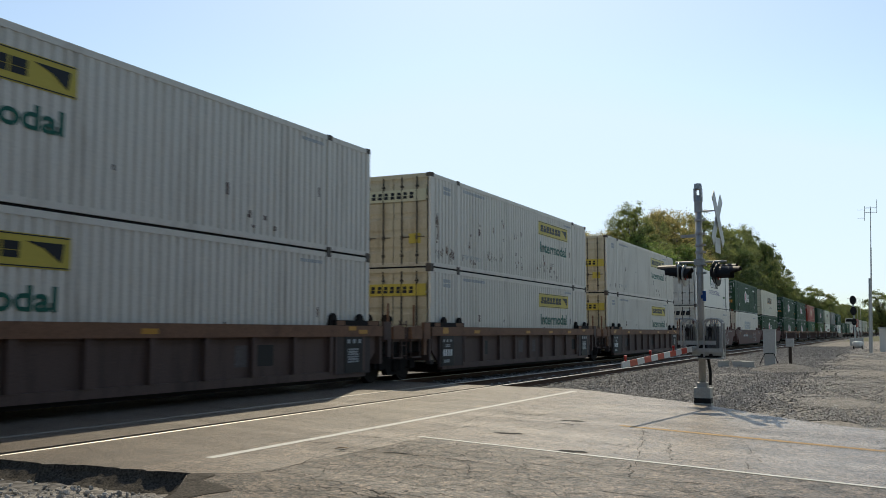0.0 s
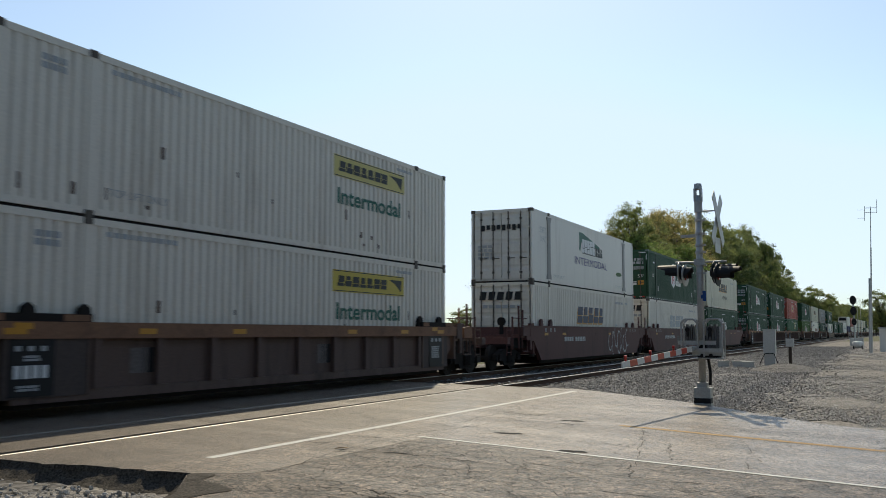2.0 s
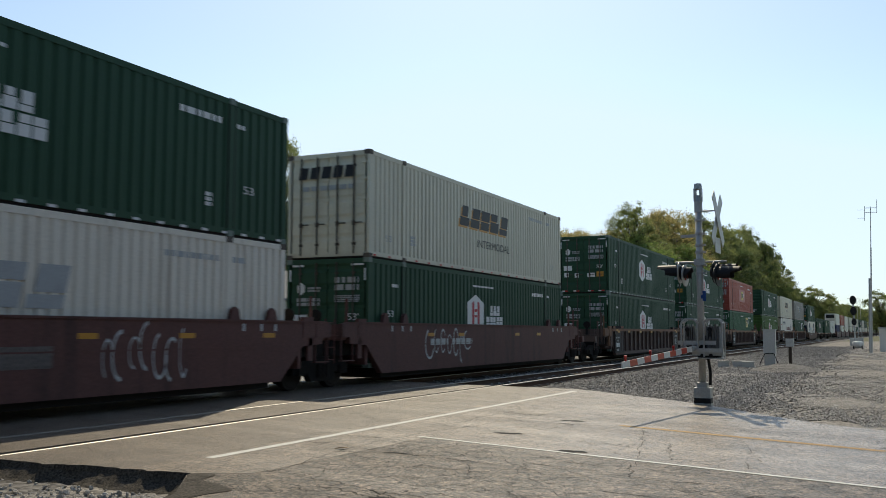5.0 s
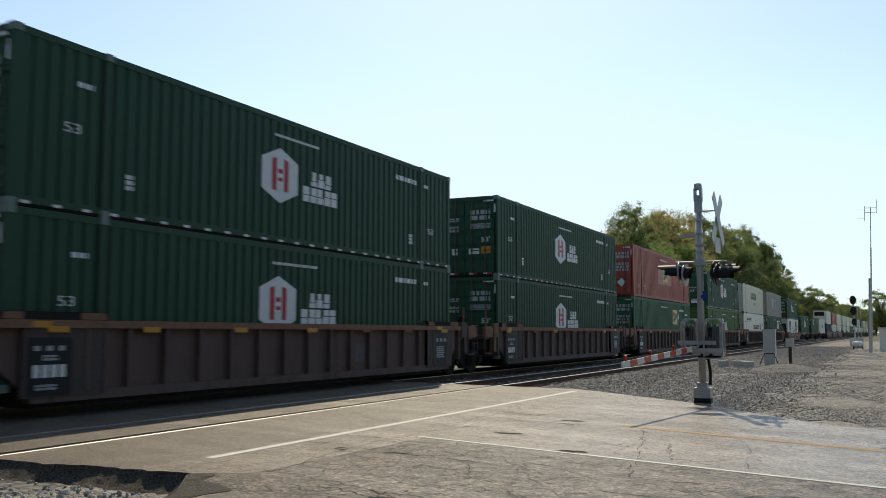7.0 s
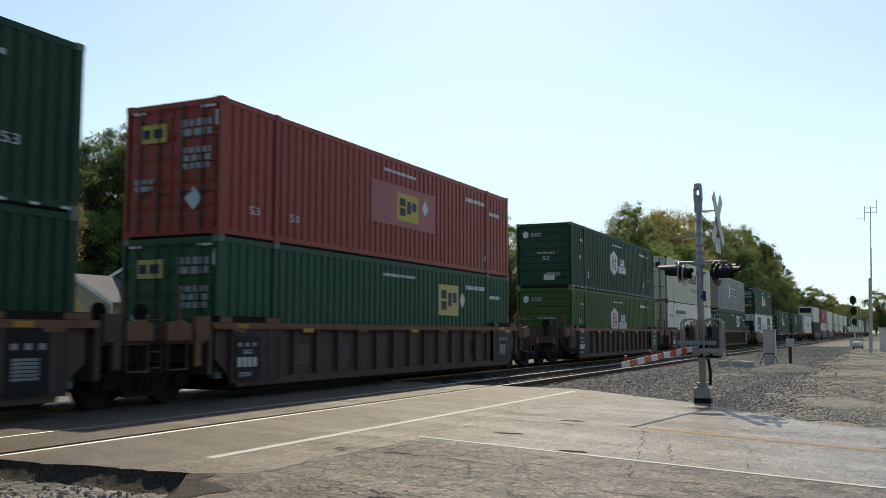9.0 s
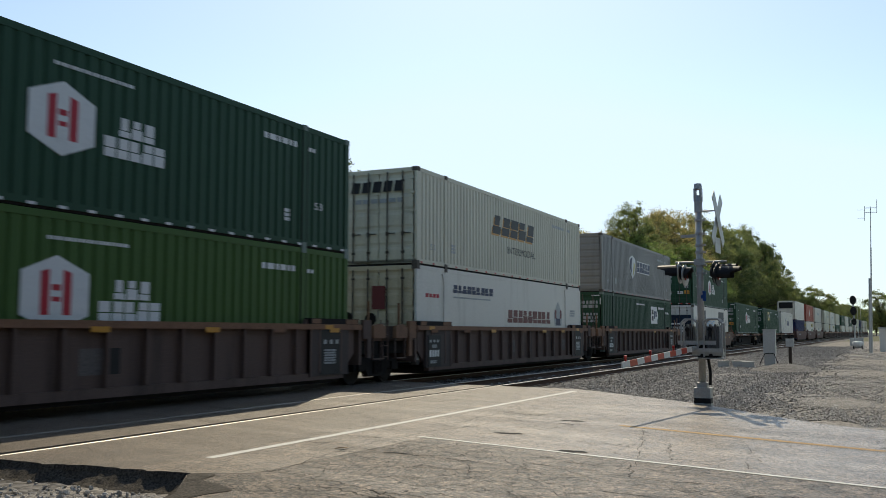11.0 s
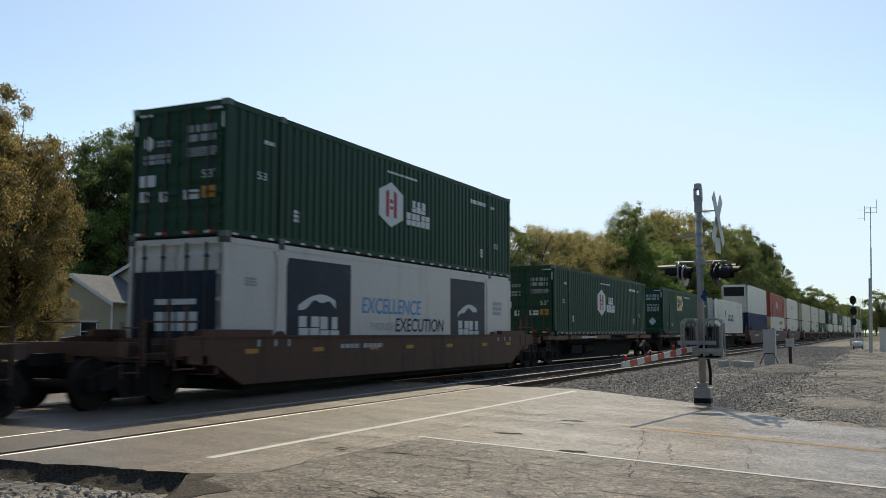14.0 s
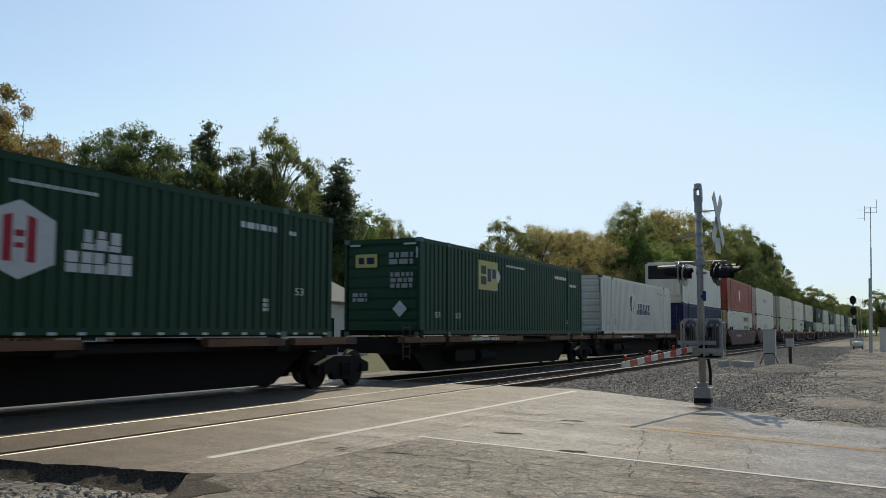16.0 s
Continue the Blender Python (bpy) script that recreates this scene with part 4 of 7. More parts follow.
    part("shell", Solid().tube((-0.35, 0, 0.5), (0.35, 0, 0.5), 0.34, n=18).tube((-0.5, 0, 0.5), (-0.35, 0, 0.5), 0.18, 0.34, 18).tube((0.35, 0, 0.5), (0.5, 0, 0.5), 0.34, 0.18, 18), M_SMOOTH, tk, smooth=True)
    part("stand", Solid().box(-0.42, -0.32, -0.3, 0.3, -0.1, 0.4), M_BLACK, tk)
    part("stand", Solid().box(0.32, 0.42, -0.3, 0.3, -0.1, 0.4), M_BLACK, tk)
    pl = thing("radio_mast", "tall thin pole with a small aerial at the top", "aerial mast", m=pose(-0.47, 78, -0.25, 0, 1.6, 0))
    part("pole", Solid().tube((0, 0, -0.2), (0, 0, 8.2), 0.06, 0.05, 10).tube((0, 0, 8.2), (0, 0, 11.0), 0.035, 0.025, 8), M_GALV, pl)
    s = Solid().tube((-0.42, 0, 11.35), (0.44, 0, 11.35), 0.02, n=6).tube((-0.42, 0, 11.0), (0.44, 0, 11.0), 0.02, n=6)
    s.tube((-0.42, 0, 10.35), (-0.42, 0, 11.5), 0.022, n=6).tube((0.44, 0, 10.95), (0.44, 0, 12.0), 0.018, n=6).tube((0, 0, 10.9), (0, 0, 11.45), 0.03, n=6)
    for z in (11.2, 10.55):
        s.tube((-0.95, 0, z), (-0.42, 0, z), 0.012, n=5)
    part("aerial", s, M_GALV, pl)
    p2 = thing("utility_pole", "short grey pole beside the aerial mast", "pole", m=pose(-0.6, 79, -0.25, 0, 1.8, 0))
    part("shaft", Solid().tube((0, 0, -0.2), (0, 0, 5.9), 0.10, 0.09, 10), M_GALV, p2)
    sh = thing("equipment_hut", "pale metal equipment hut by the yard", "hut", m=pose(1.0, 82, -0.3))
    part("walls", Solid().box(-0.9, 1.6, -1.0, 1.2, -0.1, 2.0), M_SMOOTH, sh)
    part("roof", Solid().box(-1.0, 1.7, -1.1, 1.3, 2.0, 2.1), M_GALV, sh)
    part("door", Solid().box(-0.4, 0.5, -1.03, -1.0, 0.0, 1.85), M_ALU, sh)
    # wire towers on the skyline
    for x, y, h in ((-9.0, 420, 17), (-6.5, 520, 19)):
        tw = thing("power_tower", "distant lattice power pole with cross arms", "power pole", "distant power poles", pose(x, y, -0.3))
        part("shaft", Solid().tube((0, 0, 0), (0, 0, h), 0.18, 0.12, 8), M_GALV, tw)
        for z in (h - 1, h - 3):
            part("cross_arm", Solid().box(-2.2, 2.2, -0.08, 0.08, z, z + 0.15), M_GALV, tw)


build_signal()
build_trackside()


# ---- houses beyond the railway ----
M_SIDING_W = material("white_lap_siding", (0.62, 0.575, 0.49), 0.6, spread=0.04, scale=1, fine=10, dirt_amount=0.25, bump=0.03)
M_SIDING_T = material("tan_lap_siding", (0.44, 0.37, 0.27), 0.6, spread=0.05, scale=1, fine=10, dirt_amount=0.3, bump=0.03)
M_SHINGLE = material("grey_shingles", (0.15, 0.15, 0.15), 0.85, spread=0.3, scale=1.5, fine=9, dirt_amount=0.4, bump=0.3)
M_TRIM = material("white_trim", (0.66, 0.66, 0.64), 0.5, spread=0.04, scale=2, fine=20, bump=0)
M_GLASS_D = material("dark_window_glass", (0.02, 0.024, 0.028), 0.08, spread=0.05, scale=1, fine=5, bump=0)


def house(name, label, x, y, w, d, wall_h, ridge_h, siding, turn=0.0, windows=()):
    """A gabled house: the gable faces -y in its own space, lap boards proud of one another."""
    h = thing(name, label, "house", "houses beyond the railway", pose(x, y, -0.3, 0, 0, turn))
    body = Solid()
    body.add([(-w / 2, 0, 0), (w / 2, 0, 0), (w / 2, 0, wall_h), (0, 0, ridge_h), (-w / 2, 0, wall_h), (-w / 2, d, 0), (w / 2, d, 0), (w / 2, d, wall_h), (0, d, ridge_h), (-w / 2, d, wall_h)],
             [(0, 1, 2, 3, 4), (9, 8, 7, 6, 5), (0, 5, 6, 1), (1, 6, 7, 2), (4, 9, 5, 0), (2, 7, 8, 3), (3, 8, 9, 4)])
    wall = part("wall", body, siding, h)
    z = 0.1
    while z < ridge_h - 0.12:
        half = w / 2 if z < wall_h else w / 2 * (ridge_h - z) / (ridge_h - wall_h)
        part("lap_board", Solid().add([(-half, -0.006, z + 0.15), (half, -0.006, z + 0.15), (half, -0.035, z), (-half, -0.035, z), (-half, 0, z), (half, 0, z)], [(0, 1, 2, 3), (3, 2, 5, 4)]), siding, wall)
        z += 0.155
    over, th = 0.4, 0.14
    for sx in (-1, 1):
        k = (ridge_h - wall_h) / (w / 2)
        e = w / 2 + over
        a = [(0, -over, ridge_h + th), (sx * e, -over, wall_h - over * k + th), (sx * e, d + over, wall_h - over * k + th), (0, d + over, ridge_h + th)]
        b = [(p[0], p[1], p[2] - th + 0.01) for p in a]
        part("roof", Solid().add(a + b, [(0, 1, 2, 3), (7, 6, 5, 4), (0, 4, 5, 1), (1, 5, 6, 2), (2, 6, 7, 3), (3, 7, 4, 0)]), M_SHINGLE, h, "grey shingled roof slope")
        f = [(0, -over - 0.03, ridge_h + th - 0.02), (sx * e, -over - 0.03, wall_h - over * k + th - 0.02)]
        part("barge_board", Solid().add([(f[0][0], f[0][1], f[0][2]), f[1], (f[1][0], f[1][1], f[1][2] - 0.2), (f[0][0], f[0][1], f[0][2] - 0.2), (f[0][0], f[0][1] + 0.03, f[0][2]), (f[1][0], f[1][1] + 0.03, f[1][2]), (f[1][0], f[1][1] + 0.03, f[1][2] - 0.2), (f[0][0], f[0][1] + 0.03, f[0][2] - 0.2)], [(0, 1, 2, 3), (7, 6, 5, 4), (0, 4, 5, 1), (3, 2, 6, 7), (1, 5, 6, 2)]), M_TRIM, h)
    for wx, wz, ww, wh in windows:
        wd = part("window", Solid().box(wx, wx + ww, -0.05, -0.036, wz, wz + wh), M_GLASS_D, h)
        part("frame", Solid().box(wx - 0.08, wx, -0.07, -0.03, wz - 0.08, wz + wh + 0.08).box(wx + ww, wx + ww + 0.08, -0.07, -0.03, wz - 0.08, wz + wh + 0.08).box(wx, wx + ww, -0.07, -0.03, wz + wh, wz + wh + 0.08).box(wx, wx + ww, -0.07, -0.03, wz - 0.08, wz).box(wx, wx + ww, -0.07, -0.045, wz + wh / 2 - 0.03, wz + wh / 2 + 0.03), M_TRIM, wd)
    return h


def build_houses():
    h = house("house", "white sided house with a long grey shingled roof", -37.6, 39.5, 9.6, 17.0, 3.75, 5.85, M_SIDING_W, 0.0)
    for k, (x, y) in enumerate(((1.2, 6.0), (2.6, 13.0), (2.2, 2.5))):
        v = part("roof_vent", Solid().tube((x, y, 5.0), (x, y, 5.85 - x * 0.3), 0.09, n=10).tube((x, y, 5.75 - x * 0.3), (x, y, 6.05 - x * 0.3), 0.16, n=12), M_BLACK, h, "dark metal roof vent")
    part("gutter", Solid().box(4.78, 4.9, -0.3, 17.3, 3.42, 3.52), M_TRIM, h)
    part("window", Solid().box(4.8, 4.83, 5.0, 6.4, 1.3, 2.6), M_GLASS_D, h)
    part("window", Solid().box(4.8, 4.83, 11.0, 12.4, 1.3, 2.6), M_GLASS_D, h)
    g = house("garage", "tan sided garage wing with a grey shingled gable roof", -39.6, 36.3, 5.6, 3.0, 3.3, 4.72, M_SIDING_T, 0.0, ((0.6, 1.2, 1.1, 1.0),))
    part("downpipe", Solid().box(2.76, 2.84, -0.1, -0.02, 0.2, 3.2), M_TRIM, g)


build_houses()


# ---- trees ----
def crown_mesh(name, mat, seed, height, radius, leaf, count, low=0.3, shape="round", density=1.0):
    """Leaves in clumps round many branch tips; the outline stays uneven and has gaps."""
    g = np.random.default_rng(seed)
    n_cl = int(105 * density)
    cs = []
    while len(cs) < n_cl:
        p = g.uniform(-1, 1, 3)
        if np.linalg.norm(p) > 1 or np.linalg.norm(p) < 0.25:
            continue
        z = (p[2] + 1) / 2
        if shape == "cone":
            k = (1.05 - z) / max(0.35, math.sqrt(1 - p[2] ** 2))
        elif shape == "vase":
            k = 0.55 + 0.6 * z
        else:
            k = 1.0
        cs.append((p[0] * radius * k, p[1] * radius * k, height * (low + (1 - low) * z)))
    cs = np.array(cs)
    size = g.uniform(0.12, 0.30, n_cl) * radius
    # each bough carries sprays of very unequal fullness round its twig tips
    per = 9
    way = g.normal(size=(n_cl, per, 3))
    way /= np.linalg.norm(way, axis=2)[:, :, None]
    tips = cs[:, None, :] + way * (size[:, None] * g.uniform(0.2, 0.98, (n_cl, per)))[:, :, None] * np.array([1, 1, 0.8])
    tips = tips.reshape(-1, 3)
    spread = np.repeat(size, per) * g.uniform(0.14, 0.42, n_cl * per)
    share = g.random(n_cl * per) ** 1.5 * np.repeat(size, per)
    idx = g.choice(n_cl * per, count, p=share / share.sum())
    pos = tips[idx] + g.normal(size=(count, 3)) * spread[idx][:, None] * np.array([0.8, 0.8, 0.5])
    pos[:, 2] -= 0.25 * spread[idx] * g.random(count)
    a = g.normal(size=(count, 3))
    a /= np.linalg.norm(a, axis=1)[:, None]
    b = np.cross(a, g.normal(size=(count, 3)))
    b /= np.linalg.norm(b, axis=1)[:, None]
    ln = (leaf * g.uniform(0.6, 1.3, count))[:, None]
    v = np.stack([pos - a * ln * 0.5, pos + b * ln * 0.32, pos + a * ln * 0.5, pos - b * ln * 0.32], 1).reshape(-1, 3)
    f = np.arange(count * 4).reshape(-1, 4)
    me = bpy.data.meshes.new(name)
    me.from_pydata(v.tolist(), [], f.tolist())
    me.materials.append(mat)
    return me, cs, tips


def limbs(cs, tips, height, low, seed, trunk_r):
    rnd = random.Random(seed)
    s = Solid()
    top = height * 0.8
    pts = [(0, 0, -0.4)]
    for i in range(1, 6):
        pts.append((rnd.uniform(-0.25, 0.25) * i * 0.5, rnd.uniform(-0.25, 0.25) * i * 0.5, top * i / 5))
    for i in range(5):
        s.tube(pts[i], pts[i + 1], trunk_r * (1 - i * 0.17), trunk_r * (1 - (i + 1) * 0.17), 8)
    for c in cs:
        k = min(4.6, max(1.0, (c[2] * 0.72) / top * 5))
        i = int(k)
        a = Vector(pts[i]).lerp(Vector(pts[min(5, i + 1)]), k - i)
        mid = a.lerp(Vector(c), 0.5) + Vector((0, 0, rnd.uniform(0.0, 0.6)))
        s.tube(a, mid, trunk_r * 0.28, trunk_r * 0.17, 5)
        s.tube(mid, c, trunk_r * 0.17, trunk_r * 0.06, 5)
    per = len(tips) // len(cs)
    for i, q in enumerate(tips):
        s.tube(cs[i // per], q, trunk_r * 0.06, trunk_r * 0.025, 3)
    return s


TREES = {}


def tree(kind, x, y, h=None, turn=0.0, wide=1.0):
    """Copies of a few grown models, scaled and turned."""
    spec = {
        "autumn": (L_AUTUMN, 13.0, 4.6, 0.125, 90000, 0.12, "round", 1.5, "broadleaf tree with leaves turning orange"),
        "dark": (L_DARK, 12.0, 4.0, 0.115, 85000, 0.25, "round", 1.2, "dark green broadleaf tree with open branches"),
        "green": (L_GREEN, 13.0, 4.2, 0.12, 90000, 0.20, "round", 1.3, "green broadleaf tree with uneven crown"),
        "sparse": (L_GREEN, 15.0, 5.0, 0.12, 60000, 0.25, "round", 0.9, "tall thin-leaved tree with bare limbs showing"),
        "bright": (L_BRIGHT, 7.5, 3.4, 0.10, 80000, 0.03, "round", 1.4, "bright green rounded bushy tree"),
        "olive": (L_OLIVE, 10.0, 4.0, 0.115, 80000, 0.10, "round", 1.3, "broadleaf tree with yellowing leaves"),
        "spruce": (L_SPRUCE, 12.5, 3.0, 0.14, 42000, 0.06, "cone", 1.6, "dark conifer with drooping sparse boughs"),
    }[kind]
    mat, hh, r, leaf, n, low, shape, dens, label = spec
    if kind not in TREES:
        me, cs, tips = crown_mesh("crown", mat, 11 + len(TREES), hh, r, leaf, n, low, shape, dens)
        TREES[kind] = (me, limbs(cs, tips, hh, low, 5 + len(TREES), 0.24).mesh("trunk", M_BARK, True))
    k = (h or hh) / hh
    t = thing("tree", label, "tree", "trees along the railway")
    c = part("crown", TREES[kind][0], mat, t)
    tr = part("trunk", TREES[kind][1], M_BARK, t)
    t.matrix_basis = Matrix.LocRotScale((x, y, -0.3), Euler((0, 0, turn)), (k * wide, k * wide, k))
    return t


def build_trees():
    rnd = random.Random(4)
    spots = [
        ("autumn", -33, 27.0, 11.4, 0.6), ("autumn", -32, 22.8, 12.4, 0.75), ("autumn", -34, 25.2, 12.0, 0.85), ("autumn", -36, 31.0, 5.0, 0.9),
        ("dark", -55, 51.5, 17.0, 0.95), ("dark", -55, 55.5, 19.0, 0.85), ("dark", -56, 62.0, 18.6, 0.75), ("dark", -62, 58, 16, 1.0), ("dark", -60, 66, 15, 1.0), ("dark", -60, 49, 15, 1.0),
        ("bright", -50, 51.0, 11.2, 0.95), ("green", -54, 60, 11, 1.0), ("green", -52, 65, 12, 1.0), ("bright", -50, 60.5, 10.0, 1.0),
        ("spruce", -55, 65.0, 21.0, 0.8), ("dark", -53, 67.0, 19.0, 0.6), ("green", -50, 69.5, 20.8, 0.55), ("spruce", -47.8, 76.0, 18.6, 1.2), ("green", -54, 73.5, 18.0, 0.8), ("bright", -50, 70, 12.5, 1.0),
        ("spruce", -53, 80.0, 18.5, 0.9), ("bright", -49, 80.5, 14.0, 0.8), ("green", -48, 86.5, 14.5, 0.7), ("olive", -50, 86, 13, 0.9),
        ("green", -28, 71.5, 11.0, 0.8), ("olive", -27, 76, 11.0, 0.9), ("olive", -26, 80, 10.6, 0.9), ("olive", -27, 86, 11.4, 0.9), ("green", -28, 90, 12.0, 0.7),
        ("olive", -25, 88, 10.8, 0.9), ("olive", -25, 95, 12.2, 0.8), ("green", -23, 93.5, 14.8, 0.7), ("bright", -22, 92, 11.0, 1.0),
        ("sparse", -23, 98, 15.2, 0.75), ("olive", -23, 108, 15.8, 0.75), ("olive", -23, 116, 16.8, 0.7), ("green", -22, 112, 15.0, 0.8), ("bright", -20, 104, 11.0, 1.0),
        ("green", -21, 126, 17.5, 0.8), ("green", -21, 138, 18.0, 0.8), ("dark", -20, 132, 15, 1.0), ("green", -20, 150, 18.5, 0.75), ("dark", -19.5, 163, 19.5, 0.6),
        ("green", -20, 158, 17.0, 0.8), ("green", -19, 172, 17.5, 0.8), ("dark", -19, 182, 18.4, 0.75), ("spruce", -19, 192, 19.3, 0.8), ("green", -19, 200, 16.5, 0.8),
    ]
    for kind, x, y, h, wide in spots:
        tree(kind, x, y, h, rnd.uniform(0, 6.2), wide)
    y = 210
    while y < 640:
        tree(rnd.choice(("green", "dark", "green", "dark")), -18.5 + bend(y) + rnd.uniform(-4, 1), y, rnd.uniform(10.5, 14.0) + (y - 210) * 0.006, rnd.uniform(0, 6.2), rnd.uniform(0.8, 1.1))
        y += rnd.uniform(9, 15)
    # across the yard, far off
    for x, y, h in ((0.5, 190, 9.5), (5.0, 205, 8.5), (9.5, 200, 10.0), (16, 215, 12), (24, 210, 11), (2.0, 240, 7.0), (-0.5, 420, 9), (6, 430, 11)):
        tree(rnd.choice(("olive", "green")), x, y, h, rnd.uniform(0, 6.2), 1.0)
    # a wood behind the camera closes the place
    for i in range(16):
        tree(("green", "olive", "dark")[i % 3], 20 + 4 * math.sin(i * 2.1), -38 + i * 6.0, 10.5 + 1.5 * math.sin(i * 1.3), i * 1.1, 1.25)
    for i in range(9):
        tree(("dark", "green")[i % 2], 16 - i * 6.5, -16 + 2 * math.sin(i * 1.7), 12.5, i * 0.9, 1.35)
    # brush that closes the ground below the crowns
    for i in range(34):
        y = 30 + i * 5.2
        x = np.interp(y, [28, 45, 62, 90, 200], [-47, -52, -50, -30, -22]) + rnd.uniform(-2, 1.5)
        tree(rnd.choice(("bright", "olive", "green")), x, y, rnd.uniform(3.5, 6.0), rnd.uniform(0, 6), 1.5)


build_trees()


# ---- the train ----
M_GRIME = material("grimy_casting_steel", (0.10, 0.085, 0.07), 0.7, spread=0.2, scale=6, fine=40, dirt_amount=0.6)
M_GREEN_PALE = material("worn_pale_green_steel", (0.16, 0.20, 0.17), 0.6, spread=0.2, scale=6, fine=40, dirt_amount=0.6)
M_ROD = material("grimy_lock_rod", (0.085, 0.072, 0.058), 0.6, metal=0.3, spread=0.2, scale=6, fine=40, dirt_amount=0.6)
M_SEAM = material("dark_joint_sealant", (0.02, 0.02, 0.018), 0.8, spread=0.2, scale=5, fine=30, bump=0)
LEN, HALF, HIGH = 16.15, 1.295, 2.90
FACE = HALF - 0.010


def corrugated(u0, u1, z0, z1, x, pitch=0.278, depth=0.036, flat=0.6):
    """A wall of upright folds at x that faces +x."""
    s = Solid()
    n = max(1, round((u1 - u0) / pitch))
    w = (u1 - u0) / n
    line = []
    for i in range(n):
        a = u0 + i * w
        line += [(a, 0), (a + w * flat, 0), (a + w * (flat + 0.12), -depth), (a + w * 0.88, -depth)]
    line.append((u1, 0))
    for u, d in line:
        s.v += [(x + d, u, z0), (x + d, u, z1)]
    s.f = [(2 * i, 2 * i + 2, 2 * i + 3, 2 * i + 1) for i in range(len(line) - 1)]
    return s


def folded_end(x0, x1, z0, z1, y, n, depth=0.03):
    """An end wall with level folds, facing -y."""
    s = Solid()
    h = (z1 - z0) / n
    line = []
    for i in range(n):
        a = z0 + i * h
        line += [(a, 0), (a + h * 0.55, 0), (a + h * 0.7, depth), (a + h * 0.85, depth)]
    line.append((z1, 0))
    for z, d in line:
        s.v += [(x0, y + d, z), (x1, y + d, z)]
    s.f = [(2 * i, 2 * i + 1, 2 * i + 3, 2 * i + 2) for i in range(len(line) - 1)]
    return s


def plate(u0, u1, z0, z1, x=FACE, lift=0.004):
    return Solid().box(x + 0.0005, x + lift, u0, u1, z0, z1)


def polygon(points, x=FACE, lift=0.006):
    return Solid().prism(points, x + 0.001, x + lift)


def words(text, u0, u1, z0, z1, mat, parent, x=FACE, shear=0.0, label="", bold=0.0, end=False):
    """Lettering in the built-in font, fitted to a box on the side wall (or on the end wall)."""
    cu = bpy.data.curves.new("lettering", "FONT")
    cu.body, cu.extrude, cu.shear, cu.offset = text, 0.0, shear, bold
    ob = bpy.data.objects.new("lettering", cu)
    me = bpy.data.meshes.new_from_object(ob)
    bpy.data.objects.remove(ob)
    co = np.array([v.co for v in me.vertices])
    lo, hi = co.min(0), co.max(0)
    for v in me.vertices:
        a = u0 + (v.co.x - lo[0]) / (hi[0] - lo[0]) * (u1 - u0)
        b = z0 + (v.co.y - lo[1]) / (hi[1] - lo[1]) * (z1 - z0)
        v.co = (a, -0.014, b) if end else (x + 0.007, a, b)
    me.materials.clear()
    me.materials.append(mat)
    return part("lettering", me, mat, parent, label)


def blocks(n, u0, u1, z0, z1, mat, parent, slant=0.0, x=FACE, name="wordmark", label="", seed=1, lift=0.007, holes=True):
    """A brand's word as plain shapes: a row of leaning blocks with notches."""
    rnd = random.Random(seed)
    s = Solid()
    w = (u1 - u0) / n
    for i in range(n):
        a, b = u0 + i * w + w * 0.07, u0 + (i + 1) * w - w * 0.07
        t = (b - a) * 0.34

        def q(p0, p1, q0, q1):
            s.prism([(p0 + slant * (q0 - z0), q0), (p1 + slant * (q0 - z0), q0), (p1 + slant * (q1 - z0), q1), (p0 + slant * (q1 - z0), q1)], x + 0.001, x + lift)

        h = z1 - z0
        if not holes:
            q(a, b, z0, z1)
            continue
        cut = z0 + h * rnd.choice((0.34, 0.45, 0.58))
        q(a, b, z0, cut - h * 0.025)
        q(a + (b - a) * rnd.choice((0.0, 0.15)), b - (b - a) * rnd.choice((0.0, 0.2)), cut + h * 0.025, z1)
    return tagged(part(name, s, mat, parent, label), kind="stuff")


def bars(u0, u1, z0, z1, mat, parent, rows=1, seed=2, end=False, name="marking", x=FACE):
    """Small writing as broken bars."""
    mat = M_FADED if end and mat is M_LETTER_W else mat
    rnd = random.Random(seed)
    s = Solid()
    h = (z1 - z0) / rows
    for r in range(rows):
        a = u0
        while a < u1 - 0.02:
            b = min(u1, a + rnd.uniform(0.5, 1.6) * h)
            za, zb = z0 + r * h + h * 0.12, z0 + (r + 1) * h - h * 0.12
            if end:
                s.box(a, b, -0.013, -0.004, za, zb)
            else:
                s.box(x + 0.0005, x + 0.005, a, b, za, zb)
            a = b + 0.35 * h
    return tagged(part(name, s, mat, parent), kind="stuff")


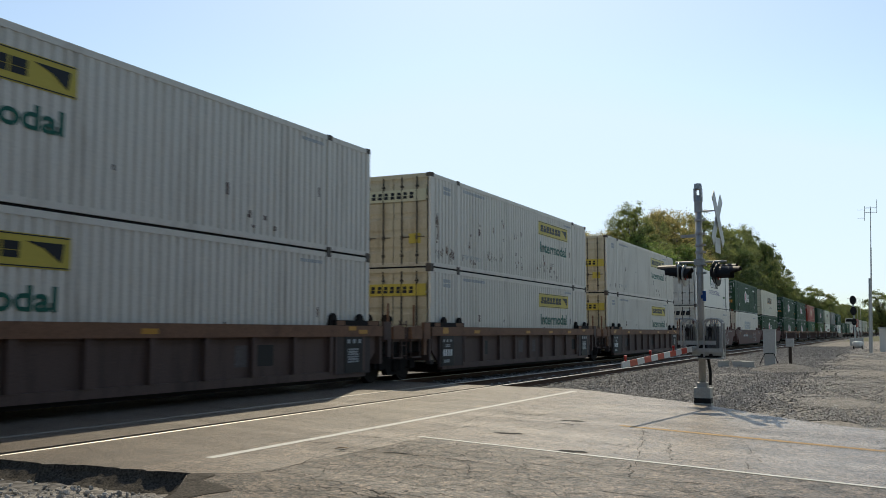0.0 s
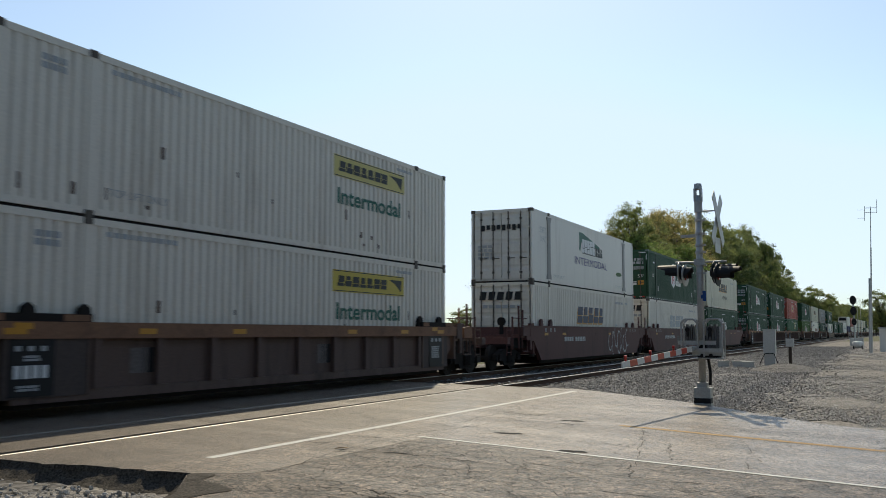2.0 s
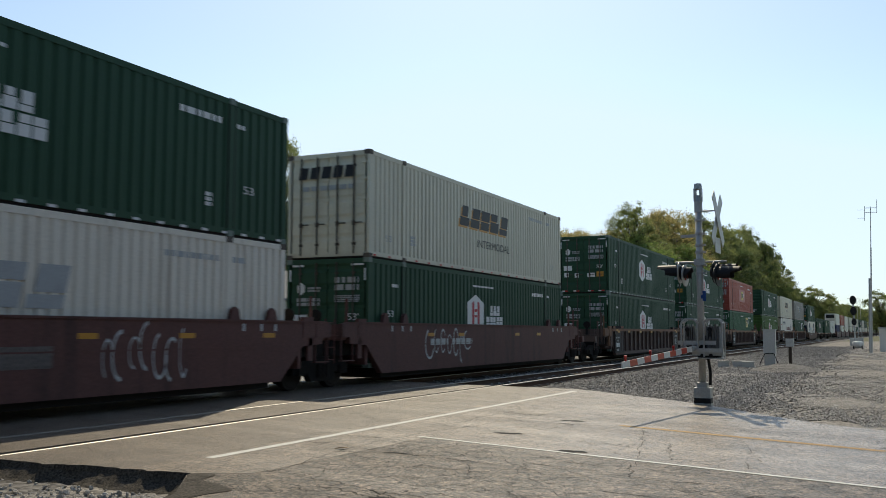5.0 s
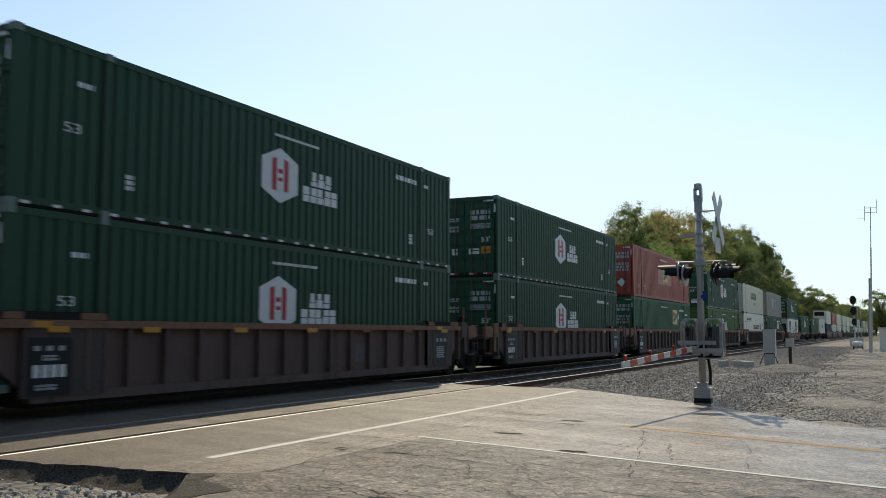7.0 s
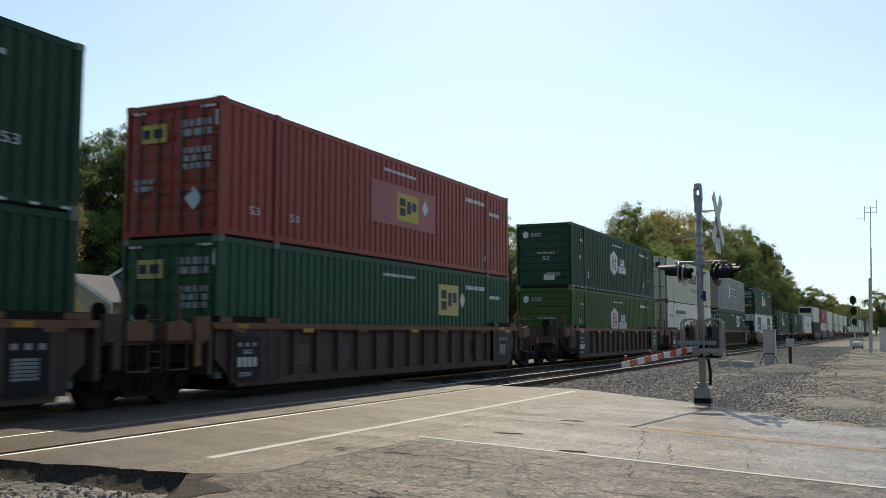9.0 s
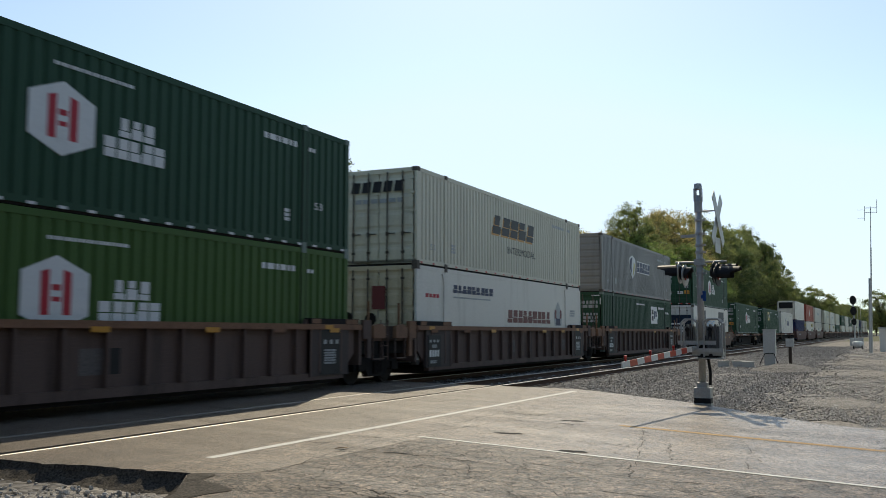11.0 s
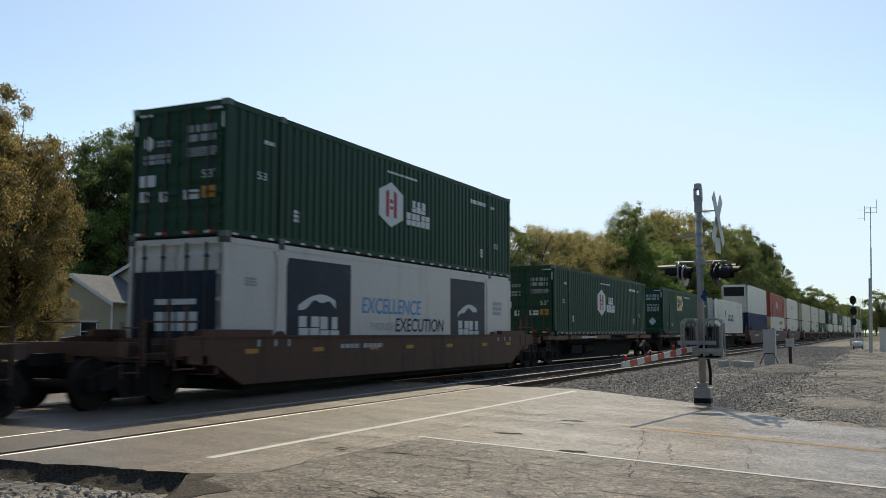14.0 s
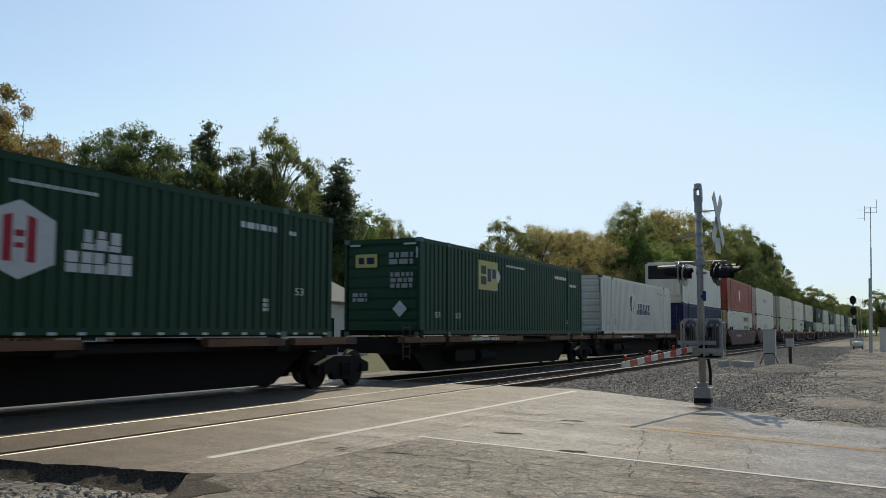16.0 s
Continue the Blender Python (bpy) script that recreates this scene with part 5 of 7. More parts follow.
def container(name, label, wall, end_mat=None, smooth=False, doors=True, end_bits=None, high=HIGH, floor_mat=None, pitch=0.278, group="containers on the train", length=LEN):
    """A 53-foot box: base rails, roof, folded or plain sides, posts at the corners and the lifting points, doors with rods."""
    end_mat = end_mat or wall
    c = thing(name, label, "container", group)
    L = length
    part("base_frame", Solid().box(-HALF + 0.02, HALF - 0.006, 0.0, L, 0.055, 0.172), floor_mat or wall, c)
    part("underframe", Solid().box(-HALF + 0.035, HALF - 0.035, 0.03, L - 0.03, 0.012, 0.057), M_BLACKISH, c)
    part("roof", Solid().box(-HALF + 0.01, HALF - 0.01, 0.01, L - 0.01, high - 0.045, high - 0.006).box(HALF - 0.06, HALF - 0.002, 0, L, high - 0.13, high - 0.02).box(-HALF + 0.002, -HALF + 0.06, 0, L, high - 0.13, high - 0.02), wall, c)
    side = Solid().box(FACE - 0.03, FACE - 0.002, 0.15, L - 0.15, 0.17, high - 0.10) if smooth else corrugated(0.15, L - 0.15, 0.17, high - 0.10, FACE, pitch)
    me = side.mesh("side_wall", wall)
    part("side_wall", me, wall, c)
    far = part("side_wall", me, wall, c)
    far.matrix_basis = Matrix.Translation((0, L, 0)) @ pose(0, 0, 0, 0, 0, 180)
    post = Solid().box(-0.08, 0, -0.085, 0.085, 0.0, high - 0.005).mesh("corner_post", wall)
    cast = Solid().box(-0.17, 0.012, -0.09, 0.09, -0.004, 0.125).mesh("corner_casting", M_GRIME if wall in (M_WHITE, M_CREAM, M_SMOOTH, M_GREY) else M_GREEN_PALE if wall in (M_GREEN, M_OLIVE, M_GREEN2) else wall)
    for u in (0.085, L / 2 - 6.1, L / 2 + 6.1, L - 0.085):
        for sx, rz in ((HALF, 0), (-HALF, 180)):
            p = part("corner_post" if u < 1 or u > L - 1 else "lifting_post", post, wall, c)
            p.matrix_basis = pose(sx + (0.008 if sx > 0 else -0.008) * (1 < u < L - 1), u, 0, 0, 0, rz)
            if 1 < u < L - 1 and sx > 0 and wall not in (M_WHITE, M_CREAM, M_SMOOTH, M_GREY):
                for e in (-0.1, 0.1):
                    part("seam", Solid().box(-0.02, 0.002, e - 0.011, e + 0.011, 0.17, high - 0.13), M_SEAM, p)
            for z in (0.0, high - 0.118):
                k = part("corner_casting", cast, wall, p)
                k.location = (0, 0, z)
    back = Solid().box(-HALF + 0.05, HALF - 0.05, L - 0.06, L - 0.02, 0.15, high - 0.1)
    part("end_wall", back, wall, c)
    if doors:
        leaf = folded_end(0.012, HALF - 0.14, 0.17, high - 0.14, 0.02, 5, 0.022)
        for z in (0.32, 0.95, 1.6, 2.15, high - 0.32):
            leaf.box(HALF - 0.24, HALF - 0.10, -0.012, 0.02, z - 0.035, z + 0.035)
        leaf = leaf.mesh("door", end_mat)
        rod = Solid().tube((0, -0.01, 0.12), (0, -0.01, high - 0.10), 0.024, n=6).box(-0.02, 0.27, -0.035, -0.012, 0.93, 0.96).box(-0.04, 0.04, -0.03, 0.02, 0.88, 1.0).box(-0.05, 0.05, -0.015, 0.02, 0.35, 0.42).box(-0.05, 0.05, -0.015, 0.02, high - 0.42, high - 0.36).mesh("lock_rod", M_ROD)
        for x0 in (0.0, -HALF + 0.128):
            d = part("door", leaf, end_mat, c)
            d.location.x = x0
            for xr in (0.30, 0.82):
                r = part("lock_rod", rod, M_ROD, d)
                r.location.x = xr
        part("door_header", Solid().box(-HALF + 0.05, HALF - 0.05, 0.0, 0.06, high - 0.14, high - 0.01), end_mat, c)
        part("door_sill", Solid().box(-HALF + 0.05, HALF - 0.05, 0.0, 0.06, 0.06, 0.165), end_mat, c)
    else:
        part("end_wall", folded_end(-HALF + 0.12, HALF - 0.12, 0.17, high - 0.14, 0.03, 8 if not smooth else 2, 0.03), end_mat, c)
        part("end_header", Solid().box(-HALF + 0.05, HALF - 0.05, 0.0, 0.08, high - 0.14, high - 0.01), end_mat, c)
        part("end_sill", Solid().box(-HALF + 0.05, HALF - 0.05, 0.0, 0.08, 0.06, 0.165), end_mat, c)
    if end_bits:
        end_bits(c)
    return c


def size_mark(c, mat, spots):
    for u, z in spots:
        words("53", u, u + 0.34, z, z + 0.17, mat, c, label="length mark")


def reflectors(c, mat, n=26, z=0.05, w=0.17):
    me = plate(0, w, z, z + 0.05, HALF - 0.004).mesh("reflector", mat)
    for i in range(n):
        r = part("reflector", me, mat, c)
        r.location.y = 0.25 + i * (LEN - 0.6) / (n - 1)


# decorated boxes; heights are above the box's own floor
def rust_marks(c, u):
    """Upright rust runs in loose clusters, mostly low on the side."""
    rnd = random.Random(21)
    s = Solid()
    clusters = [(u + 0.9, 0.62, 1.1, 0.2, 15), (u - 2.2, 0.72, 0.45, 0.25, 8), (u - 4.6, 0.72, 0.8, 0.18, 10), (u - 5.0, 1.5, 1.2, 0.25, 4),
                (u - 2.2, 1.55, 0.7, 0.2, 3), (u - 6.6, 0.8, 0.25, 0.5, 5), (u - 3.9, 1.9, 0.2, 0.12, 3), (u + 4.5, 0.5, 0.3, 0.2, 2), (u - 9.25, 1.05, 0.07, 0.55, 14), (u - 8.7, 0.5, 0.65, 0.1, 16)]
    for cu, cz, du, dz, count in clusters:
        for _ in range(count):
            a, z = cu + rnd.uniform(-du, du), cz + rnd.uniform(-dz, dz)
            w, h = rnd.uniform(0.015, 0.05), rnd.uniform(0.04, 0.2)
            n = 9
            pts = [(a + w * math.cos(k * math.tau / n) * rnd.uniform(0.4, 1.1), z + h * math.sin(k * math.tau / n) * rnd.uniform(0.5, 1.1)) for k in range(n)]
            s.prism(pts, FACE + 0.001, FACE + 0.003)
    tagged(part("rust_mark", s, M_RUSTRUN, c, "brown rust runs and chipped paint"), kind="stuff")


M_RUSTRUN = material("rust_run", (0.15, 0.088, 0.055), 0.9, spread=0.5, scale=6, fine=40, dirt=(0.045, 0.024, 0.018), dirt_amount=0.9, bump=0.1)


def yellow_logo_box(u=9.70, door_strip_z=2.05, faded=False, rusty=False):
    c = container("container", "white corrugated container with a yellow panel and green lettering, grimy doors", M_WHITE, M_TAN, pitch=0.235)
    pan = part("logo_panel", plate(u, u + 3.74, 1.95, 2.5), M_GOLD if faded else M_YELLOW, c, "yellow panel with black shapes")
    blocks(7, u + 0.2, u + 2.75, 2.1, 2.36, M_LETTER_K, pan, 0.05, FACE + 0.004, seed=4)
    part("emblem", polygon([(u + 2.85, 2.38), (u + 3.6, 2.38), (u + 3.55, 2.06), (u + 3.2, 2.28)], FACE + 0.004), M_LETTER_K, pan)
    for z in (1.97, 2.465):
        part("panel_border", plate(u + 0.03, u + 3.71, z, z + 0.02, FACE + 0.004), M_LETTER_K, pan)
    words("Intermodal", u + 0.18, u + 3.5, 1.26, 1.68, M_LETTER_G, c, bold=0.025, label="dark green lettering")
    strip = part("door_panel", Solid().box(-HALF + 0.06, HALF - 0.16, -0.029, 0.016, door_strip_z, door_strip_z + 0.36), M_STRIP_FADED if rusty else M_YELLOW, c, "bleached strip across the doors" if rusty else "yellow strip across the doors")
    s = Solid()
    for i in range(7):
        a = -0.75 + i * 0.22
        s.box(a, a + 0.14, -0.036, -0.03, door_strip_z + 0.08, door_strip_z + 0.17)
        s.box(a + 0.02, a + 0.14, -0.036, -0.03, door_strip_z + 0.19, door_strip_z + 0.28)
    tagged(part("wordmark", s, M_LETTER_K, strip), kind="stuff")
    part("placard", Solid().box(0.55, 0.95, -0.013, 0.0, 0.75, 1.05), M_YELLOW, c, "small yellow placard on a door")
    bars(0.9, 1.4, 2.32, 2.6, M_FADED, c, 2, 11)
    bars(2.4, 4.2, 2.58, 2.7, M_FADED, c, 1, 12)
    words("TOP LIFT ONLY", 2.4, 3.9, 0.42, 0.56, M_FADED, c)
    bars(13.0, 13.9, 2.58, 2.68, M_FADED, c, 1, 14)
    rnd = random.Random(9)
    s = Solid()
    for i in range(14):
        a, z = rnd.uniform(0.4, 15), rnd.choice((0.3, 0.5, 0.9, 1.3, 0.35))
        s.box(FACE + 0.0005, FACE + 0.003, a, a + rnd.uniform(0.04, 0.1), z, z + rnd.uniform(0.06, 0.28))
    tagged(part("scrape", s, M_BROWN, c, "rusty scrapes and stains"), kind="stuff")
    if rusty:
        rust_marks(c, u)
        tagged(c, "white corrugated container with rust runs, yellow panel and green lettering")
    return c


def hexagon(u, z, w, h, flat_bottom=False):
    q = h * 0.22
    if flat_bottom:
        return [(u, z), (u + w, z), (u + w, z + h - q), (u + w / 2, z + h), (u, z + h - q)]
    return [(u, z + q), (u + w / 2, z), (u + w, z + q), (u + w, z + h - q), (u + w / 2, z + h), (u, z + h - q)]


def hexagon_box(wall=None, label="dark green corrugated container with a white and red hexagon emblem", dashes=True, door_end=True):
    wall = wall or M_GREEN
    c = container("container", label, wall, None, doors=door_end, pitch=0.29)
    h = part("emblem", polygon(hexagon(6.42, 0.92, 1.38, 1.26)), M_LETTER_W, c, "white hexagon with red bars")
    s = Solid().prism([(6.80, 1.2), (6.97, 1.2), (6.97, 1.95), (6.80, 1.9)], FACE + 0.007, FACE + 0.011)
    s.prism([(7.25, 1.2), (7.42, 1.2), (7.42, 1.9), (7.25, 1.95)], FACE + 0.007, FACE + 0.011)
    s.prism([(7.02, 1.60), (7.20, 1.60), (7.20, 1.70), (7.02, 1.70)], FACE + 0.007, FACE + 0.011)
    s.prism([(7.02, 1.42), (7.20, 1.42), (7.20, 1.50), (7.02, 1.50)], FACE + 0.007, FACE + 0.011)
    part("emblem_bar", s, M_LETTER_R, h)
    blocks(3, 8.34, 9.24, 1.50, 1.84, M_LETTER_W, c, 0.0, label="white block shapes", seed=21)
    blocks(5, 8.0, 9.52, 1.10, 1.46, M_LETTER_W, c, 0.0, label="white block shapes", seed=25)
    size_mark(c, M_LETTER_W, [(1.05, 1.35), (14.6, 0.95)])
    for u in (2.45, 13.4):
        bars(u, u + 0.2, 0.55, 0.85, M_LETTER_W, c, 3, 5)
    bars(6.9, 8.7, 2.42, 2.5, M_LETTER_W, c, 1, 7)
    bars(12.6, 13.85, 2.3, 2.47, M_LETTER_W, c, 1, 8)
    bars(1.3, 1.65, 2.15, 2.27, M_LETTER_W, c, 1, 9)
    bars(14.35, 14.6, 2.3, 2.42, M_LETTER_W, c, 1, 9)
    if dashes:
        reflectors(c, M_LETTER_W)
    if door_end:
        part("emblem", Solid().add([(-0.82 + 0.14 * math.cos(a * math.pi / 3 + 0.52), -0.014, 2.1 + 0.17 * math.sin(a * math.pi / 3 + 0.52)) for a in range(6)], [tuple(range(6))]), M_LETTER_W, c, "small white hexagon")
        bars(-0.60, -0.2, 2.0, 2.15, M_LETTER_W, c, 2, 4, True)
        bars(0.25, 1.0, 2.02, 2.42, M_LETTER_W, c, 2, 6, True)
        bars(0.25, 1.02, 1.72, 1.92, M_FADED, c, 4, 7, True)
        bars(-0.95, -0.22, 1.62, 1.86, M_FADED, c, 2, 8, True)
        words("53'", 0.66, 1.0, 1.25, 1.43, M_LETTER_W, c, end=True)
        part("placard", Solid().box(-1.05, -0.62, -0.012, 0.0, 1.15, 1.4), M_LETTER_W, c)
        part("placard", Solid().box(-1.03, -0.80, -0.012, 0.0, 0.82, 1.05), M_LETTER_W, c)
        part("placard", Solid().box(-0.48, -0.27, -0.012, 0.0, 0.8, 1.02), M_LETTER_W, c)
        part("placard", Solid().box(0.18, 0.58, -0.012, 0.0, 0.82, 1.02), M_LETTER_W, c)
        part("placard", Solid().box(0.66, 1.02, -0.012, 0.0, 0.83, 1.08), M_REFLECT, c, "orange placard")
        for a in (-1.15, -0.55, 0.2, 0.75):
            part("reflector", Solid().box(a, a + 0.14, -0.012, 0.0, 0.09, 0.15), M_LETTER_W, c)
            part("reflector", Solid().box(a + 0.15, a + 0.3, -0.012, 0.0, 0.09, 0.15), M_REFLECT_R, c)
        for a, b, z0, z1 in ((0.75, 1.15, 2.70, 2.75), (1.16, 1.21, 2.3, 2.62), (-1.1, -0.75, 2.70, 2.75), (-1.21, -1.16, 2.3, 2.62)):
            part("reflector", Solid().box(a, b, -0.012, 0.0, z0, z1), M_LETTER_W, c)
    else:
        bars(0.1, 0.75, 0.5, 0.7, M_LETTER_W, c, 2, 6, True)
        bars(-0.3, 0.5, 1.5, 1.62, M_LETTER_W, c, 1, 7, True)
        words("53'", -0.05, 0.3, 1.25, 1.42, M_LETTER_W, c, end=True)
        part("emblem", Solid().add([(-0.85 + 0.15 * math.cos(a * math.pi / 3 + 0.52), -0.014, 2.4 + 0.17 * math.sin(a * math.pi / 3 + 0.52)) for a in range(6)], [tuple(range(6))]), M_LETTER_W, c)
        bars(-0.6, -0.1, 2.3, 2.48, M_LETTER_W, c, 2, 4, True)
        part("placard", Solid().box(0.0, 0.5, -0.012, 0.0, 0.35, 0.6), M_LETTER_W, c)
    return c


def letter_square(c, u, z, w, h, back, front):
    p = part("logo_panel", plate(u, u + w, z, z + h), back, c, "square panel with bold block shapes")
    x = FACE + 0.004
    s = Solid()
    a = u + w * 0.12
    s.box(x, x + 0.003, a, a + w * 0.26, z + h * 0.18, z + h * 0.46)
    s.box(x, x + 0.003, a, a + w * 0.26, z + h * 0.54, z + h * 0.82)
    part("block_shape", s, M_LETTER_K, p)
    s = Solid()
    s.box(x, x + 0.003, u + w * 0.46, u + w * 0.64, z + h * 0.3, z + h * 0.75)
    s.box(x, x + 0.003, u + w * 0.70, u + w * 0.90, z + h * 0.42, z + h * 0.75)
    part("block_shape", s, front, p)


def square_box(wall, label, u=7.65, z=1.18, w=1.3, h=0.78, back=None, pink=False, doors=True):
    c = container("container", label, wall, None, pitch=0.29, doors=doors)
    if pink:
        part("bleached_patch", plate(6.2, 10.1, 1.0, 2.15, FACE - 0.002), M_PINK, c, "sun-bleached pink patch")
    letter_square(c, u, z, w, h, back or M_YELLOW, M_LETTER_N)
    size_mark(c, M_LETTER_W, [(1.0, 0.55), (2.5, 0.55), (13.9, 0.45)])
    bars(6.9, 8.8, 2.45, 2.55, M_LETTER_W, c, 1, 7)
    bars(12.4, 13.9, 2.3, 2.47, M_LETTER_W, c, 1, 8)
    bars(14.4, 15.3, 2.05, 2.2, M_LETTER_W, c, 1, 9)
    part("logo_panel", Solid().box(-0.9, -0.15, -0.014, 0.0, 2.05, 2.45), back or M_YELLOW, c)
    bars(-0.8, -0.25, 2.12, 2.38, M_LETTER_N, c, 1, 3, True, "block_shape").location.y = -0.003
    bars(0.25, 1.05, 2.1, 2.5, M_LETTER_W, c, 2, 6, True)
    bars(0.3, 1.05, 1.4, 1.9, M_FADED, c, 3, 7, True)
    bars(-1.0, -0.5, 1.0, 1.3, M_FADED, c, 2, 8, True)
    part("placard", Solid().add([(0.62, -0.013, 0.55), (0.86, -0.013, 0.8), (0.62, -0.013, 1.05), (0.38, -0.013, 0.8)], [(0, 1, 2, 3)]), M_LETTER_W, c, "white diamond placard")
    for a, b, z0, z1 in ((0.75, 1.15, 2.70, 2.75), (-1.1, -0.75, 2.70, 2.75), (1.16, 1.21, 2.3, 2.62)):
        part("reflector", Solid().box(a, b, -0.012, 0.0, z0, z1), M_LETTER_W, c)
    part("placard", polygon([(u + 1.75, z + 0.25), (u + 1.95, z + 0.5), (u + 1.75, z + 0.75), (u + 1.55, z + 0.5)]), M_LETTER_W, c, "white diamond placard")
    return c


def slanted_word_box(wall, label, word_z, mat, seed, u0=5.75, u1=10.0, under=None, end_word=True, gold=False, shield=False, doors=True, high_word=0.72, dots=False, dark_end=None):
    c = container("container", label, wall, dark_end or wall, pitch=0.25, doors=doors)
    if gold:
        blocks(5, u0 - 0.1, u1 - 0.1, word_z - 0.07, word_z + high_word - 0.07, M_REFLECT, c, 0.22, lift=0.004, seed=seed, label="thin orange shadow of the slanted shapes")
    if shield:
        sh = part("emblem", polygon([(5.45, 1.85), (5.45, 2.05), (6.1, 2.25), (6.84, 2.05), (6.84, 1.7), (6.6, 1.25), (6.15, 0.95), (5.7, 1.25)]), M_LETTER_W, c, "white and navy shield")
        part("emblem_field", polygon([(5.55, 1.6), (5.6, 1.98), (6.1, 2.14), (5.9, 1.6), (6.0, 1.15), (5.75, 1.35)], FACE + 0.006, 0.01), M_LETTER_N, sh)
        part("emblem_field", polygon([(6.2, 1.1), (6.5, 1.4), (6.7, 1.75), (6.45, 1.85), (6.3, 1.5)], FACE + 0.006, 0.01), M_GOLD, sh)
        blocks(5, u0 - 0.03, u1 - 0.03, word_z - 0.05, word_z + high_word + 0.05, M_LETTER_W, c, 0.12, lift=0.004, seed=seed, holes=False, label="white outline")
    blocks(5, u0, u1, word_z, word_z + high_word, mat, c, 0.22, seed=seed, label="leaning block shapes", lift=0.009)
    if under:
        words(under, u0 + 1.5, u1 + 0.2, word_z - 0.62, word_z - 0.36, M_LETTER_K, c)
    if end_word:
        s = Solid()
        for i in range(5):
            a = -0.95 + i * 0.37
            s.add([(a + k * 0.06 + e, d, z) for d in (-0.026, -0.02) for z, k in ((2.2, 0), (2.52, 1)) for e in (0, 0.27)], [(0, 1, 3, 2), (4, 6, 7, 5), (0, 4, 5, 1), (2, 3, 7, 6), (0, 2, 6, 4), (1, 5, 7, 3)])
        tagged(part("wordmark", s, M_LETTER_K, c), kind="stuff")
        bars(-0.8, 0.8, 1.85, 2.02, M_FADED, c, 1, 5, True)
    if shield:
        words("53ft", -0.55, -0.05, 1.3, 1.5, M_FADED, c, end=True)
    bars(12.3, 13.9, 2.35, 2.5, M_FADED, c, 1, 7)
    bars(14.3, 14.7, 2.35, 2.5, M_FADED, c, 1, 8)
    size_mark(c, M_FADED, [(14.8, 0.6), (0.9, 0.5)])
    bars(2.4, 2.7, 0.5, 0.8, M_FADED, c, 3, 9)
    if dots:
        reflectors(c, M_REFLECT_R, 20, 0.06, 0.13)
    return c


def smooth_box(label, deco, end_mat=None, doors=True):
    c = container("container", label, M_SMOOTH, end_mat or M_SMOOTH, smooth=True, doors=doors)
    for u in (2.0, 14.1):
        flare = [(-0.30, 0.19), (0.30, 0.19), (0.27, 0.30), (0.19, 0.42), (0.17, 2.40), (0.24, 2.62), (0.30, 2.72), (-0.30, 2.72), (-0.24, 2.62), (-0.17, 2.40), (-0.19, 0.42), (-0.27, 0.30)]
        part("post_cover", Solid().prism([(u + a, z) for a, z in flare], FACE - 0.001, HALF + 0.014), M_GREY if deco is deco_two_lines else M_SMOOTH, c)
    deco(c)
    return c


def deco_two_lines(c):
    u = 6.25
    part("wordmark_shadow", polygon([(u, 1.72), (u + 0.15, 1.72), (u + 0.3, 2.1), (u + 3.1, 1.98), (u + 3.4, 2.1), (u + 0.5, 2.56), (u, 2.56)]), M_LETTER_G, c, "dark green angular shape")
    blocks(5, u + 0.35, u + 2.45, 1.66, 2.28, M_LETTER_W, c, 0.0, FACE + 0.006, seed=31, label="white block shapes")
    blocks(5, u + 0.40, u + 2.5, 1.62, 2.24, M_LETTER_K, c, 0.0, FACE + 0.001, seed=31)
    blocks(3, u + 2.55, u + 3.8, 1.62, 2.05, M_LETTER_K, c, 0.0, seed=33)
    words("INTERMODAL", 5.55, 10.8, 1.08, 1.42, M_LETTER_P, c, bold=0.0, label="purple lettering")
    part("badge", polygon([(12.5, 1.0), (12.75, 0.9), (13.4, 0.92), (13.7, 1.0), (13.4, 1.12), (12.75, 1.1)]), M_OLIVE, c, "small yellow-green oval badge")
    words("53FT", 0.9, 1.65, 2.02, 2.26, M_FADED, c)
    words("XHC", 0.95, 1.6, 1.66, 1.90, M_FADED, c)
    words("TOP LIFT ONLY", 2.5, 4.0, 0.3, 0.42, M_FADED, c)
    words("TOP LIFT ONLY", 12.4, 13.8, 0.3, 0.42, M_FADED, c)
    s = Solid()
    for i in range(8):
        a = -0.85 + i * 0.22
        s.box(a, a + 0.15, -0.02, -0.004, 2.05 + 0.05 * (i % 2), 2.28)
    tagged(part("wordmark", s, M_LETTER_K, c), kind="stuff")
    bars(-1.0, -0.4, 0.9, 1.5, M_FADED, c, 4, 6, True)


